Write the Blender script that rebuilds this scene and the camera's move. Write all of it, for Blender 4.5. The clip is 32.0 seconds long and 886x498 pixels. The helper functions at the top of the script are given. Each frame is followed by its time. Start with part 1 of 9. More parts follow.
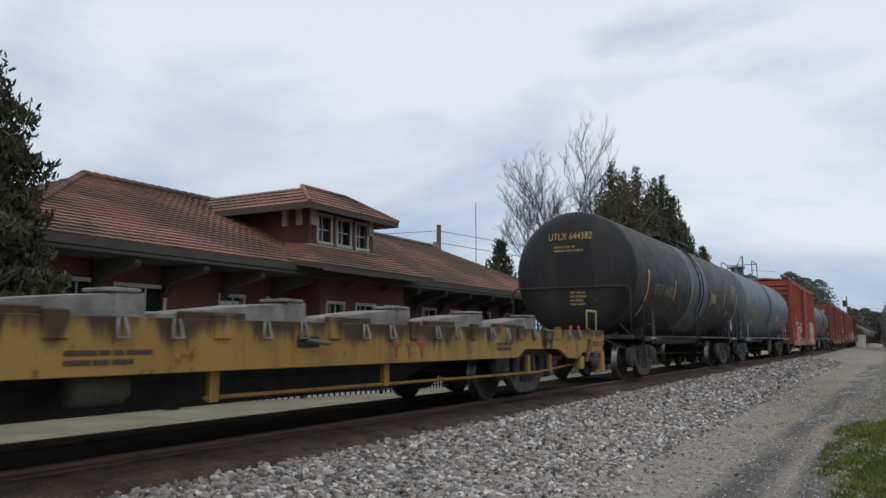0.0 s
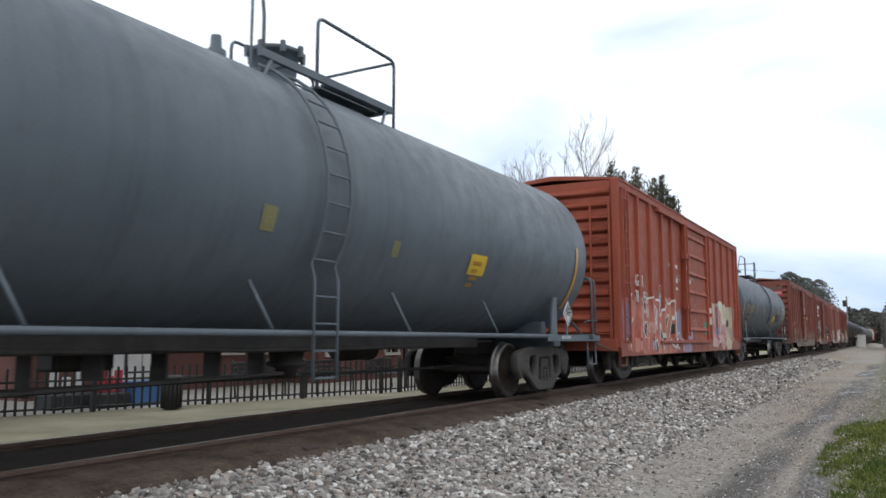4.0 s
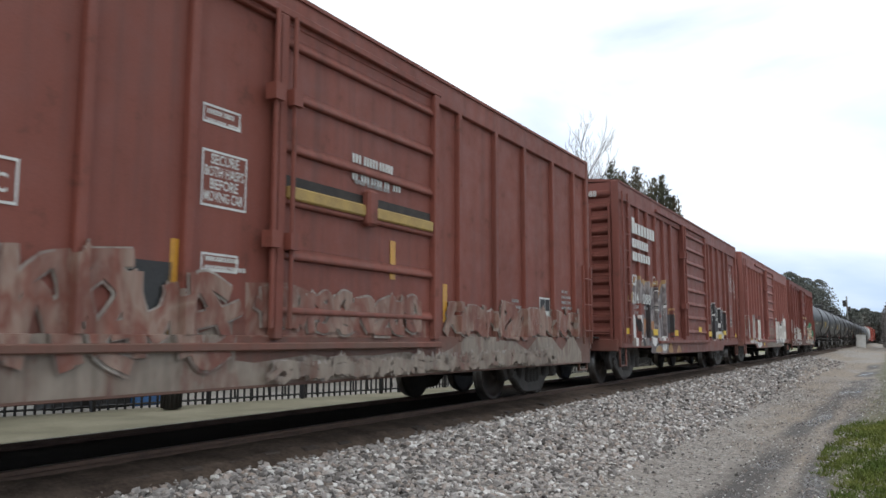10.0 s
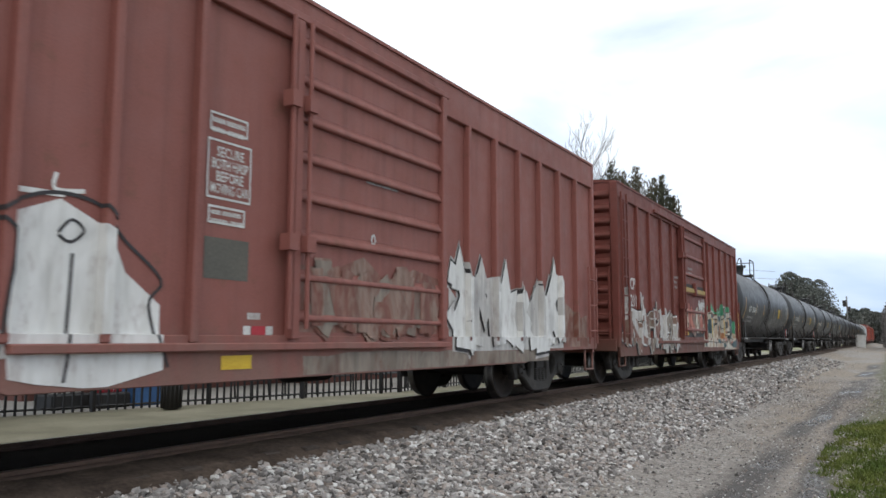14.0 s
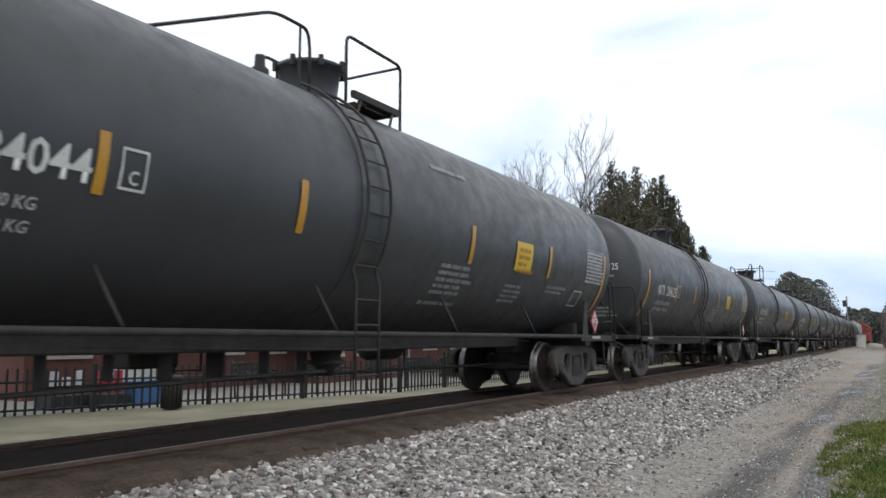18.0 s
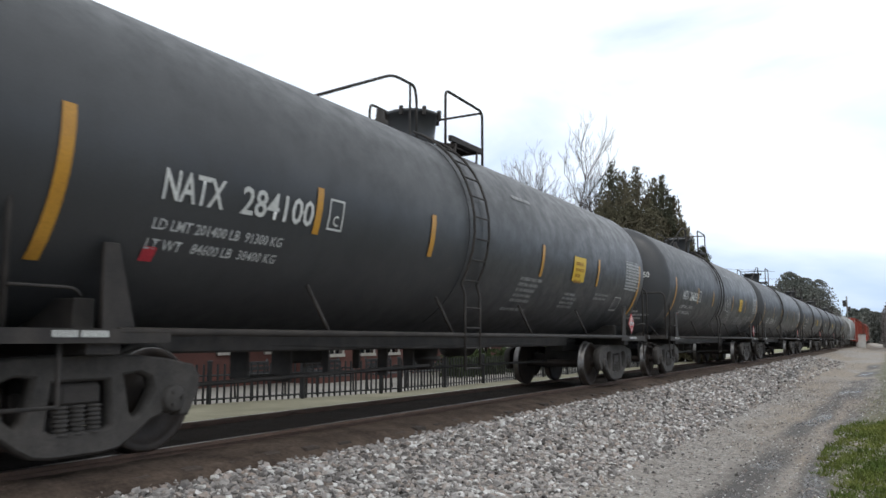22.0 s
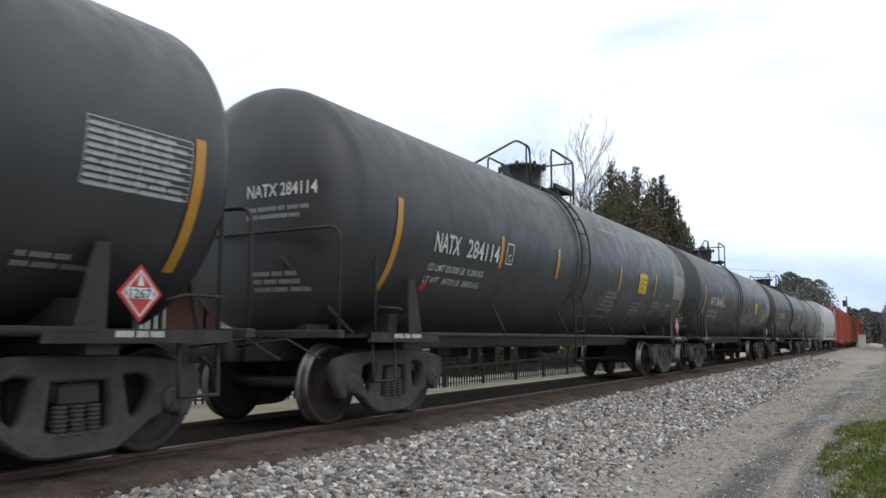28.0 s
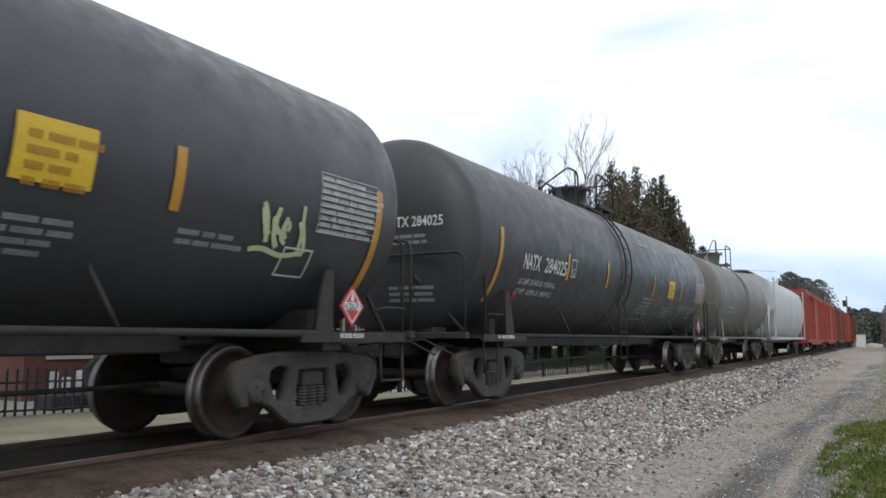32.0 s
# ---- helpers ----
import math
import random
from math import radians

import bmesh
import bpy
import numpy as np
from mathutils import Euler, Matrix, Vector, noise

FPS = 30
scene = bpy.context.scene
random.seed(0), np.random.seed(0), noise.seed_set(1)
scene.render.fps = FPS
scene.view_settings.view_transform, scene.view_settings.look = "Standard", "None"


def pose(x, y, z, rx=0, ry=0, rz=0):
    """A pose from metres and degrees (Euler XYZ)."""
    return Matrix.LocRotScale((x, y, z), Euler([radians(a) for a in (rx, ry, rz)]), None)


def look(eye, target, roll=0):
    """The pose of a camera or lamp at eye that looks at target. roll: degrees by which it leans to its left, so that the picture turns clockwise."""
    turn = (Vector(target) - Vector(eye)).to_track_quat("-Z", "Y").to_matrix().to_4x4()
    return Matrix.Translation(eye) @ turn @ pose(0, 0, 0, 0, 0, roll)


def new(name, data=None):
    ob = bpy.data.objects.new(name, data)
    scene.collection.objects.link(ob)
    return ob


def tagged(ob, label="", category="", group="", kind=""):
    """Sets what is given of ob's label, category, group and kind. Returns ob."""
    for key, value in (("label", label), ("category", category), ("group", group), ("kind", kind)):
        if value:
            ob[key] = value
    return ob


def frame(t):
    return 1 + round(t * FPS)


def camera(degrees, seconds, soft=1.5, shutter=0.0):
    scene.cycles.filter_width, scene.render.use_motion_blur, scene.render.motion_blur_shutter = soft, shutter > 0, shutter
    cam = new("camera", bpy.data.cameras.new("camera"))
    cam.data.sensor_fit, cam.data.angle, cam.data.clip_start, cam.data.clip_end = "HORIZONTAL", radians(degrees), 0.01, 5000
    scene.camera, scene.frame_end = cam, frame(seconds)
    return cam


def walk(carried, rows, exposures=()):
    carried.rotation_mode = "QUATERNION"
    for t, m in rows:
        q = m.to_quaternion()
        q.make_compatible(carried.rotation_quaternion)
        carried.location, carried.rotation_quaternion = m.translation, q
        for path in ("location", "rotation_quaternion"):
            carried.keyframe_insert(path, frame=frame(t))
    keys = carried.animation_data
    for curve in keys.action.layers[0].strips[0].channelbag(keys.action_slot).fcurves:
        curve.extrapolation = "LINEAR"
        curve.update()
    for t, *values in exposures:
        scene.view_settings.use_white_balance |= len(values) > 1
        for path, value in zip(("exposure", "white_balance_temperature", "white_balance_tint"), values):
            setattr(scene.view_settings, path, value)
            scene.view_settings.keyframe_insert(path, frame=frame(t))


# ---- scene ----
cam = camera(59.64, 32.0, soft=1.55, shutter=0.12)
EYE = Vector((6.54, 0.0, 0.985))
YAW, PITCH, ROLL = radians(30.0), radians(6.643), 0.07
AIM = EYE + Vector((-math.sin(YAW) * math.cos(PITCH), math.cos(YAW) * math.cos(PITCH), math.sin(PITCH))) * 20
STAND = look(EYE, AIM, ROLL)
walk(cam, [(0.0, STAND), (32.0, STAND)],
     exposures=[(0.0, -0.5), (1.2, -0.48), (1.8, -0.25), (2.6, -0.02), (3.5, 0.05), (6.0, 0.05), (16.0, 0.05), (32.0, 0.05)])

# ---- world, sun ----
world = bpy.data.worlds.new("overcast_sky")
scene.world = world
world.use_nodes = True
wt = world.node_tree
wt.nodes.clear()
w_out = wt.nodes.new("ShaderNodeOutputWorld")
w_bg = wt.nodes.new("ShaderNodeBackground")
w_sky = wt.nodes.new("ShaderNodeTexSky")
w_sky.sky_type, w_sky.sun_disc = "NISHITA", False
w_sky.sun_elevation, w_sky.sun_rotation = radians(38), radians(150)
w_tc = wt.nodes.new("ShaderNodeTexCoord")
w_map = wt.nodes.new("ShaderNodeMapping")
w_map.inputs["Scale"].default_value = (1.0, 1.0, 3.2)
w_n = wt.nodes.new("ShaderNodeTexNoise")
w_n.inputs["Scale"].default_value, w_n.inputs["Detail"].default_value = 1.7, 6.0
w_n.inputs["Roughness"].default_value, w_n.inputs["Distortion"].default_value = 0.5, 0.4
w_r = wt.nodes.new("ShaderNodeValToRGB")
w_r.color_ramp.elements[0].position, w_r.color_ramp.elements[0].color = 0.4, (5.9, 7.6, 10.3, 1)
w_r.color_ramp.elements[1].position, w_r.color_ramp.elements[1].color = 0.6, (11.6, 12.3, 13.1, 1)
w_mix = wt.nodes.new("ShaderNodeMix")
w_mix.data_type = "RGBA"
w_mix.inputs[0].default_value = 0.9
w_bg.inputs["Strength"].default_value = 0.1
wt.links.new(w_tc.outputs["Generated"], w_map.inputs["Vector"])
wt.links.new(w_map.outputs[0], w_n.inputs["Vector"])
w_sep = wt.nodes.new("ShaderNodeSeparateXYZ")
w_el = wt.nodes.new("ShaderNodeMapRange")
w_el.inputs[1].default_value, w_el.inputs[2].default_value = 0.16, 0.42
w_el.inputs[3].default_value, w_el.inputs[4].default_value = -0.1, 0.2
w_add = wt.nodes.new("ShaderNodeMath")
wt.links.new(w_tc.outputs["Generated"], w_sep.inputs[0])
wt.links.new(w_sep.outputs[2], w_el.inputs[0])
wt.links.new(w_n.outputs["Fac"], w_add.inputs[0])
wt.links.new(w_el.outputs[0], w_add.inputs[1])
wt.links.new(w_add.outputs[0], w_r.inputs[0])
wt.links.new(w_sky.outputs[0], w_mix.inputs[6])
wt.links.new(w_r.outputs[0], w_mix.inputs[7])
wt.links.new(w_mix.outputs[2], w_bg.inputs["Color"])
wt.links.new(w_bg.outputs[0], w_out.inputs[0])

sun = new("sun", bpy.data.lights.new("sun", "SUN"))
sun.data.energy, sun.data.angle, sun.data.color = 0.6, radians(25), (1.0, 0.96, 0.9)
sun.matrix_world = look((10, -20, 24), (0, 0, 0))


# ---- materials ----
def rgba(c):
    return (c[0], c[1], c[2], 1.0)


class Nodes:
    """A small builder of node materials."""

    def __init__(self, name):
        self.m = bpy.data.materials.new(name)
        self.m.use_nodes = True
        self.t = self.m.node_tree
        self.b = self.t.nodes["Principled BSDF"]
        self.tc = self.t.nodes.new("ShaderNodeTexCoord")

    def set(self, socket, v):
        if isinstance(v, bpy.types.NodeSocket):
            self.t.links.new(v, socket)
        elif isinstance(v, (tuple, list)) and socket.type == "RGBA":
            socket.default_value = rgba(v)
        else:
            socket.default_value = v

    def math(self, op, a, b=0.0):
        n = self.t.nodes.new("ShaderNodeMath")
        n.operation = op
        self.set(n.inputs[0], a)
        self.set(n.inputs[1], b)
        return n.outputs[0]

    def map(self, scale=(1, 1, 1), loc=(0, 0, 0), src=None):
        n = self.t.nodes.new("ShaderNodeMapping")
        n.inputs["Scale"].default_value, n.inputs["Location"].default_value = scale, loc
        self.t.links.new(src or self.tc.outputs["Object"], n.inputs["Vector"])
        return n.outputs[0]

    def noise(self, scale, detail=4.0, rough=0.55, vec=None, dist=0.0):
        n = self.t.nodes.new("ShaderNodeTexNoise")
        n.inputs["Scale"].default_value, n.inputs["Detail"].default_value = scale, detail
        n.inputs["Roughness"].default_value, n.inputs["Distortion"].default_value = rough, dist
        self.t.links.new(vec or self.tc.outputs["Object"], n.inputs["Vector"])
        return n

    def ramp(self, fac, stops, constant=False):
        n = self.t.nodes.new("ShaderNodeValToRGB")
        r = n.color_ramp
        if constant:
            r.interpolation = "CONSTANT"
        while len(r.elements) < len(stops):
            r.elements.new(0.5)
        for e, (p, c) in zip(r.elements, stops):
            e.position = p
            e.color = rgba(c) if isinstance(c, (tuple, list)) else (c, c, c, 1)
        self.set(n.inputs[0], fac)
        return n.outputs[0]

    def mix(self, fac, a, b, mode="MIX"):
        n = self.t.nodes.new("ShaderNodeMix")
        n.data_type, n.blend_type = "RGBA", mode
        self.set(n.inputs[0], fac)
        self.set(n.inputs[6], a)
        self.set(n.inputs[7], b)
        return n.outputs[2]

    def step(self, v, a, b):
        n = self.t.nodes.new("ShaderNodeMapRange")
        n.interpolation_type = "SMOOTHSTEP"
        self.set(n.inputs[0], v)
        n.inputs[1].default_value, n.inputs[2].default_value = a, b
        return n.outputs[0]

    def xyz(self, vec=None):
        n = self.t.nodes.new("ShaderNodeSeparateXYZ")
        self.t.links.new(vec or self.tc.outputs["Object"], n.inputs[0])
        return n.outputs

    def bump(self, height, strength=0.3, dist=0.02):
        n = self.t.nodes.new("ShaderNodeBump")
        n.inputs["Strength"].default_value, n.inputs["Distance"].default_value = strength, dist
        self.t.links.new(height, n.inputs["Height"])
        self.t.links.new(n.outputs[0], self.b.inputs["Normal"])

    def done(self, col, rough=0.6, metal=0.0):
        self.set(self.b.inputs["Base Color"], col)
        self.set(self.b.inputs["Roughness"], rough)
        self.b.inputs["Metallic"].default_value = metal
        return self.m


def plain(name, c1, c2, rough=0.6, metal=0.0, scale=2.0, fine=40.0, bump=0.15, dist=0.01, rand=0.0, spec=0.5):
    """Two tones at a large scale, grain at a fine one."""
    n = Nodes(name)
    a = n.noise(scale, 5)
    f = n.noise(fine, 3, 0.6)
    col = n.mix(n.ramp(a.outputs["Fac"], [(0.35, 0.0), (0.65, 1.0)]), c1, c2)
    col = n.mix(0.35, col, n.ramp(f.outputs["Fac"], [(0.3, 0.25), (0.7, 0.75)]), "OVERLAY")
    if rand:
        oi = n.t.nodes.new("ShaderNodeObjectInfo")
        col = n.mix(rand, col, n.ramp(oi.outputs["Random"], [(0.0, 0.2), (1.0, 0.8)]), "OVERLAY")
    n.bump(f.outputs["Fac"], bump, dist)
    n.b.inputs["Specular IOR Level"].default_value = spec
    return n.done(col, rough, metal)


def paint(name, c1, c2, streak, rust, rough=0.5, streaks=0.5, rusts=0.35, high=None, low=None, spec=0.4):
    """Old car paint: faded in patches, streaked downwards, rusty in spots; high and low: grime that
    runs down from a height and splashes up to one."""
    n = Nodes(name)
    a = n.noise(0.55, 5)
    col = n.mix(n.ramp(a.outputs["Fac"], [(0.3, 0.0), (0.7, 1.0)]), c1, c2)
    s = n.noise(1.0, 6, 0.6, n.map((2.0, 5.0, 0.22)))
    col = n.mix(n.math("MULTIPLY", n.step(s.outputs["Fac"], 0.45, 0.72), streaks), col, streak)
    r = n.noise(3.2, 8, 0.68)
    col = n.mix(n.math("MULTIPLY", n.step(r.outputs["Fac"], 0.58, 0.68), rusts), col, rust)
    x, y, z = n.xyz()
    if high:
        hz, hc, hf = high
        run = n.noise(1.0, 6, 0.65, n.map((1.0, 3.2, 0.3), (0, 5, 0)))
        wz = n.math("ADD", z, n.math("MULTIPLY", n.math("SUBTRACT", run.outputs["Fac"], 0.5), 0.9))
        col = n.mix(n.math("MULTIPLY", n.step(wz, hz - 0.08, hz + 0.1), hf), col, hc)
    if low:
        lz, lc, lf = low
        run = n.noise(1.0, 7, 0.7, n.map((1.0, 2.4, 0.9), (0, 11, 3)))
        wz = n.math("ADD", z, n.math("MULTIPLY", n.math("SUBTRACT", run.outputs["Fac"], 0.5), 1.5))
        col = n.mix(n.math("MULTIPLY", n.math("SUBTRACT", 1.0, n.step(wz, lz - 0.35, lz + 0.35)), lf), col, lc)
    f = n.noise(60, 3, 0.6)
    col = n.mix(0.25, col, n.ramp(f.outputs["Fac"], [(0.3, 0.3), (0.7, 0.7)]), "OVERLAY")
    h = n.math("ADD", n.math("MULTIPLY", f.outputs["Fac"], 0.3), n.noise(2.2, 4).outputs["Fac"])
    n.bump(h, 0.18, 0.02)
    n.b.inputs["Specular IOR Level"].default_value = spec
    rg = n.ramp(r.outputs["Fac"], [(0.3, max(0.05, rough - 0.1)), (0.7, min(1, rough + 0.2))])
    return n.done(col, rg)


WHITE, BLACK = (0.72, 0.72, 0.69), (0.02, 0.02, 0.02)
m_black_tank = paint("black_tank_paint", (0.034, 0.035, 0.037), (0.05, 0.051, 0.053), (0.06, 0.06, 0.06), (0.05, 0.046, 0.042), 0.4, 0.12, 0.12, spec=0.5)
m_old_black = paint("old_black_tank_paint", (0.014, 0.014, 0.015), (0.024, 0.023, 0.023), (0.045, 0.042, 0.04), (0.05, 0.03, 0.02), 0.5, 0.5, 0.35, spec=0.3)
m_slate_tank = paint("slate_grey_tank_paint", (0.085, 0.105, 0.125), (0.12, 0.14, 0.16), (0.06, 0.07, 0.08), (0.1, 0.09, 0.08), 0.45, 0.5, 0.3)
m_dark_slate = paint("dark_slate_tank_paint", (0.06, 0.072, 0.086), (0.085, 0.1, 0.115), (0.04, 0.046, 0.053), (0.07, 0.06, 0.05), 0.45, 0.5, 0.3)
m_tan_tank = paint("weathered_grey_tank_paint", (0.125, 0.122, 0.113), (0.18, 0.173, 0.16), (0.1, 0.09, 0.078), (0.2, 0.12, 0.07), 0.5, 0.7, 0.5)
m_hopper = paint("light_grey_hopper_paint", (0.42, 0.43, 0.43), (0.5, 0.5, 0.49), (0.28, 0.27, 0.25), (0.25, 0.17, 0.11), 0.55, 0.6, 0.4)
DIRT = (0.17, 0.12, 0.085)
m_box_orange = paint("orange_red_boxcar_paint", (0.27, 0.06, 0.032), (0.33, 0.075, 0.04), (0.2, 0.05, 0.032), (0.14, 0.05, 0.03), 0.6, 0.6, 0.45, low=(0.8, (0.17, 0.07, 0.05), 0.6))
BROWN1, BROWN2, BROWN3 = (0.175, 0.052, 0.036), (0.215, 0.066, 0.046), (0.12, 0.045, 0.034)
m_box_brown = paint("oxide_red_boxcar_paint", BROWN1, BROWN2, BROWN3, (0.09, 0.04, 0.03), 0.6, 0.65, 0.5, low=(1.05, (0.12, 0.075, 0.055), 0.8))
m_box_brown_grey = paint("brown_boxcar_paint_old", (0.175, 0.056, 0.042), (0.205, 0.066, 0.05), BROWN3, (0.1, 0.05, 0.038), 0.6, 0.6, 0.45, low=(0.8, (0.13, 0.07, 0.055), 0.7))
m_box_faded = paint("faded_red_brown_boxcar_paint", (0.225, 0.08, 0.064), (0.28, 0.103, 0.083), (0.16, 0.06, 0.047), (0.19, 0.09, 0.065), 0.6, 0.5, 0.5, low=(0.85, (0.2, 0.12, 0.095), 0.7))
m_box_green = paint("brown_boxcar_paint_dark", (0.155, 0.042, 0.03), (0.19, 0.052, 0.038), (0.11, 0.036, 0.027), (0.1, 0.045, 0.033), 0.6, 0.6, 0.45, low=(0.9, (0.12, 0.07, 0.05), 0.7))
m_box_red = paint("bright_oxide_boxcar_paint", (0.3, 0.06, 0.04), (0.34, 0.075, 0.05), (0.2, 0.05, 0.035), (0.16, 0.06, 0.04), 0.55, 0.5, 0.35)
m_yellow = paint("dirty_yellow_flatcar_paint", (0.3, 0.165, 0.035), (0.36, 0.21, 0.055), (0.15, 0.085, 0.035), (0.12, 0.055, 0.025), 0.65, 0.75, 0.8, high=(1.02, (0.035, 0.022, 0.015), 0.93))
m_rust_deck = plain("rusty_steel", (0.1, 0.055, 0.035), (0.16, 0.085, 0.05), 0.85, 0.0, 3, 40, 0.4)
m_steel_dark = plain("dirty_dark_steel", (0.02, 0.017, 0.015), (0.042, 0.035, 0.03), 0.75, 0.0, 4, 60, 0.3)
m_truck = plain("dusty_cast_steel", (0.04, 0.036, 0.032), (0.07, 0.062, 0.055), 0.85, 0.0, 5, 50, 0.35)
m_wheel = plain("rolled_wheel_steel", (0.022, 0.016, 0.013), (0.042, 0.03, 0.023), 0.65, 0.2, 6, 40, 0.3)
m_tread = plain("polished_wheel_tread", (0.13, 0.122, 0.115), (0.22, 0.21, 0.2), 0.42, 1.0, 8, 60, 0.05)
m_grey_metal = plain("grey_painted_steel", (0.15, 0.15, 0.145), (0.24, 0.235, 0.22), 0.6, 0.0, 3, 50, 0.25)
m_white_mark = plain("white_stencil_paint", (0.62, 0.62, 0.59), (0.5, 0.5, 0.47), 0.6, 0, 5, 60, 0.05)
m_dim_mark = plain("faded_white_stencil", (0.34, 0.34, 0.33), (0.26, 0.26, 0.25), 0.65, 0, 5, 60, 0.05)
m_panel_mark = plain("fresh_white_stencil", (0.5, 0.5, 0.48), (0.42, 0.42, 0.41), 0.6, 0, 5, 60, 0.05)
m_pale_rail = plain("pale_worn_rail_paint", (0.42, 0.36, 0.2), (0.32, 0.27, 0.15), 0.6)
m_gold_mark = plain("faded_gold_stencil", (0.4, 0.27, 0.08), (0.3, 0.2, 0.07), 0.65, 0, 5, 60, 0.05)
m_faint_gold = plain("faint_gold_stencil", (0.2, 0.16, 0.09), (0.16, 0.14, 0.1), 0.65, 0, 5, 60, 0.05)
m_salmon = plain("salmon_primer_patch", (0.4, 0.13, 0.1), (0.36, 0.12, 0.09), 0.65)
m_olive = plain("faded_olive_label", (0.22, 0.2, 0.08), (0.18, 0.17, 0.09), 0.6)
m_reflector = plain("amber_reflective_strip", (0.52, 0.26, 0.03), (0.45, 0.22, 0.03), 0.35, 0, 5, 60, 0.05)
m_label = plain("yellow_label_film", (0.68, 0.45, 0.03), (0.62, 0.4, 0.03), 0.45, 0, 5, 60, 0.05)
m_label_ink = plain("orange_brown_ink", (0.4, 0.2, 0.02), (0.4, 0.2, 0.02), 0.6)
m_red_card = plain("red_hazard_card", (0.5, 0.035, 0.03), (0.42, 0.04, 0.035), 0.45)
m_white_card = plain("white_card", (0.7, 0.7, 0.68), (0.6, 0.6, 0.58), 0.5)
m_black_ink = plain("black_ink", (0.02, 0.02, 0.02), (0.03, 0.03, 0.03), 0.6)
m_green_tag = plain("dark_green_spray", (0.02, 0.09, 0.07), (0.025, 0.11, 0.08), 0.7)
m_lime_tag = plain("lime_white_spray", (0.5, 0.52, 0.3), (0.42, 0.45, 0.28), 0.7)
m_white_tag = plain("white_spray", (0.5, 0.49, 0.47), (0.4, 0.39, 0.38), 0.7)
m_faded_red = plain("faded_red_stencil", (0.3, 0.07, 0.035), (0.24, 0.07, 0.04), 0.7)
m_red_panel = plain("red_panel_paint", (0.45, 0.03, 0.045), (0.38, 0.035, 0.045), 0.55)
m_patch = plain("primer_patch_paint", (0.13, 0.06, 0.045), (0.15, 0.075, 0.06), 0.7)
m_dull_plate = plain("dull_green_grey_plate", (0.09, 0.085, 0.07), (0.12, 0.11, 0.09), 0.7)
m_rail_side = plain("rusty_rail_steel", (0.07, 0.042, 0.03), (0.105, 0.064, 0.045), 0.85, 0, 4, 50, 0.4)
m_rail_top = plain("polished_rail_head", (0.32, 0.29, 0.26), (0.4, 0.37, 0.34), 0.35, 0.9, 3, 50, 0.1)
m_tie = plain("creosoted_tie_wood", (0.034, 0.025, 0.019), (0.06, 0.044, 0.034), 0.9, 0, 4, 30, 0.6, rand=0.5)
m_brick = plain("red_station_brick", (0.1, 0.043, 0.035), (0.15, 0.06, 0.046), 0.85, 0, 1.5, 30, 0.4)
m_cream = plain("cream_trim_paint", (0.5, 0.47, 0.42), (0.42, 0.39, 0.35), 0.6, 0, 2, 40, 0.15)
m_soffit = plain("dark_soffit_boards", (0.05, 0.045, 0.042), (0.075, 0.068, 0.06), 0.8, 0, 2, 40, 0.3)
m_fence = plain("black_iron_fence_paint", (0.015, 0.015, 0.016), (0.025, 0.025, 0.026), 0.5, 0, 3, 50, 0.1)
m_conc = plain("pale_mossy_concrete", (0.17, 0.156, 0.1), (0.26, 0.24, 0.165), 0.9, 0, 0.8, 25, 0.3)
m_paving = plain("station_paving", (0.3, 0.28, 0.25), (0.38, 0.36, 0.32), 0.9, 0, 0.8, 25, 0.3)
m_wood_pole = plain("weathered_pole_wood", (0.1, 0.085, 0.07), (0.14, 0.12, 0.1), 0.9, 0, 3, 40, 0.4)
m_bark = plain("grey_bark", (0.035, 0.03, 0.026), (0.06, 0.052, 0.045), 0.9, 0, 3, 30, 0.5)
m_leaf = plain("dark_juniper_leaf", (0.06, 0.062, 0.04), (0.09, 0.088, 0.055), 0.85, 0, 0.7, 20, 0.3, spec=0.2)
m_leaf_brown = plain("bronze_juniper_leaf", (0.12, 0.1, 0.068), (0.105, 0.1, 0.062), 0.85, 0, 0.5, 20, 0.3, spec=0.2)
# distance haze put into the far leaf and twig colours, paler than near trees
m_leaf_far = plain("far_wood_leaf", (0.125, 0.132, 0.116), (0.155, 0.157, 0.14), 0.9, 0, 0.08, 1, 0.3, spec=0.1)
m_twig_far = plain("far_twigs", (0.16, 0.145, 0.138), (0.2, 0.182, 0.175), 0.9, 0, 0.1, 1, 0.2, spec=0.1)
m_grass = plain("short_grass", (0.065, 0.1, 0.018), (0.17, 0.18, 0.045), 0.8, 0, 0.9, 20, 0.3, rand=0.0, spec=0.2)

n = Nodes("window_glass")
m_glass = n.done((0.02, 0.022, 0.025), 0.06)


def tile_material():
    n = Nodes("clay_roof_tile")
    oi = n.t.nodes.new("ShaderNodeObjectInfo")
    a = n.noise(0.28, 6, 0.6, dist=0.5)
    col = n.mix(n.ramp(oi.outputs["Random"], [(0, 0.0), (1, 1.0)]), (0.22, 0.1, 0.07), (0.28, 0.135, 0.098))
    col = n.mix(n.math("MULTIPLY", n.step(a.outputs["Fac"], 0.4, 0.56), 0.85), col, (0.1, 0.068, 0.052))
    f = n.noise(14, 5, 0.6)
    col = n.mix(0.5, col, n.ramp(f.outputs["Fac"], [(0.3, 0.25), (0.7, 0.75)]), "OVERLAY")
    n.bump(f.outputs["Fac"], 0.3, 0.01)
    return n.done(col, 0.85)


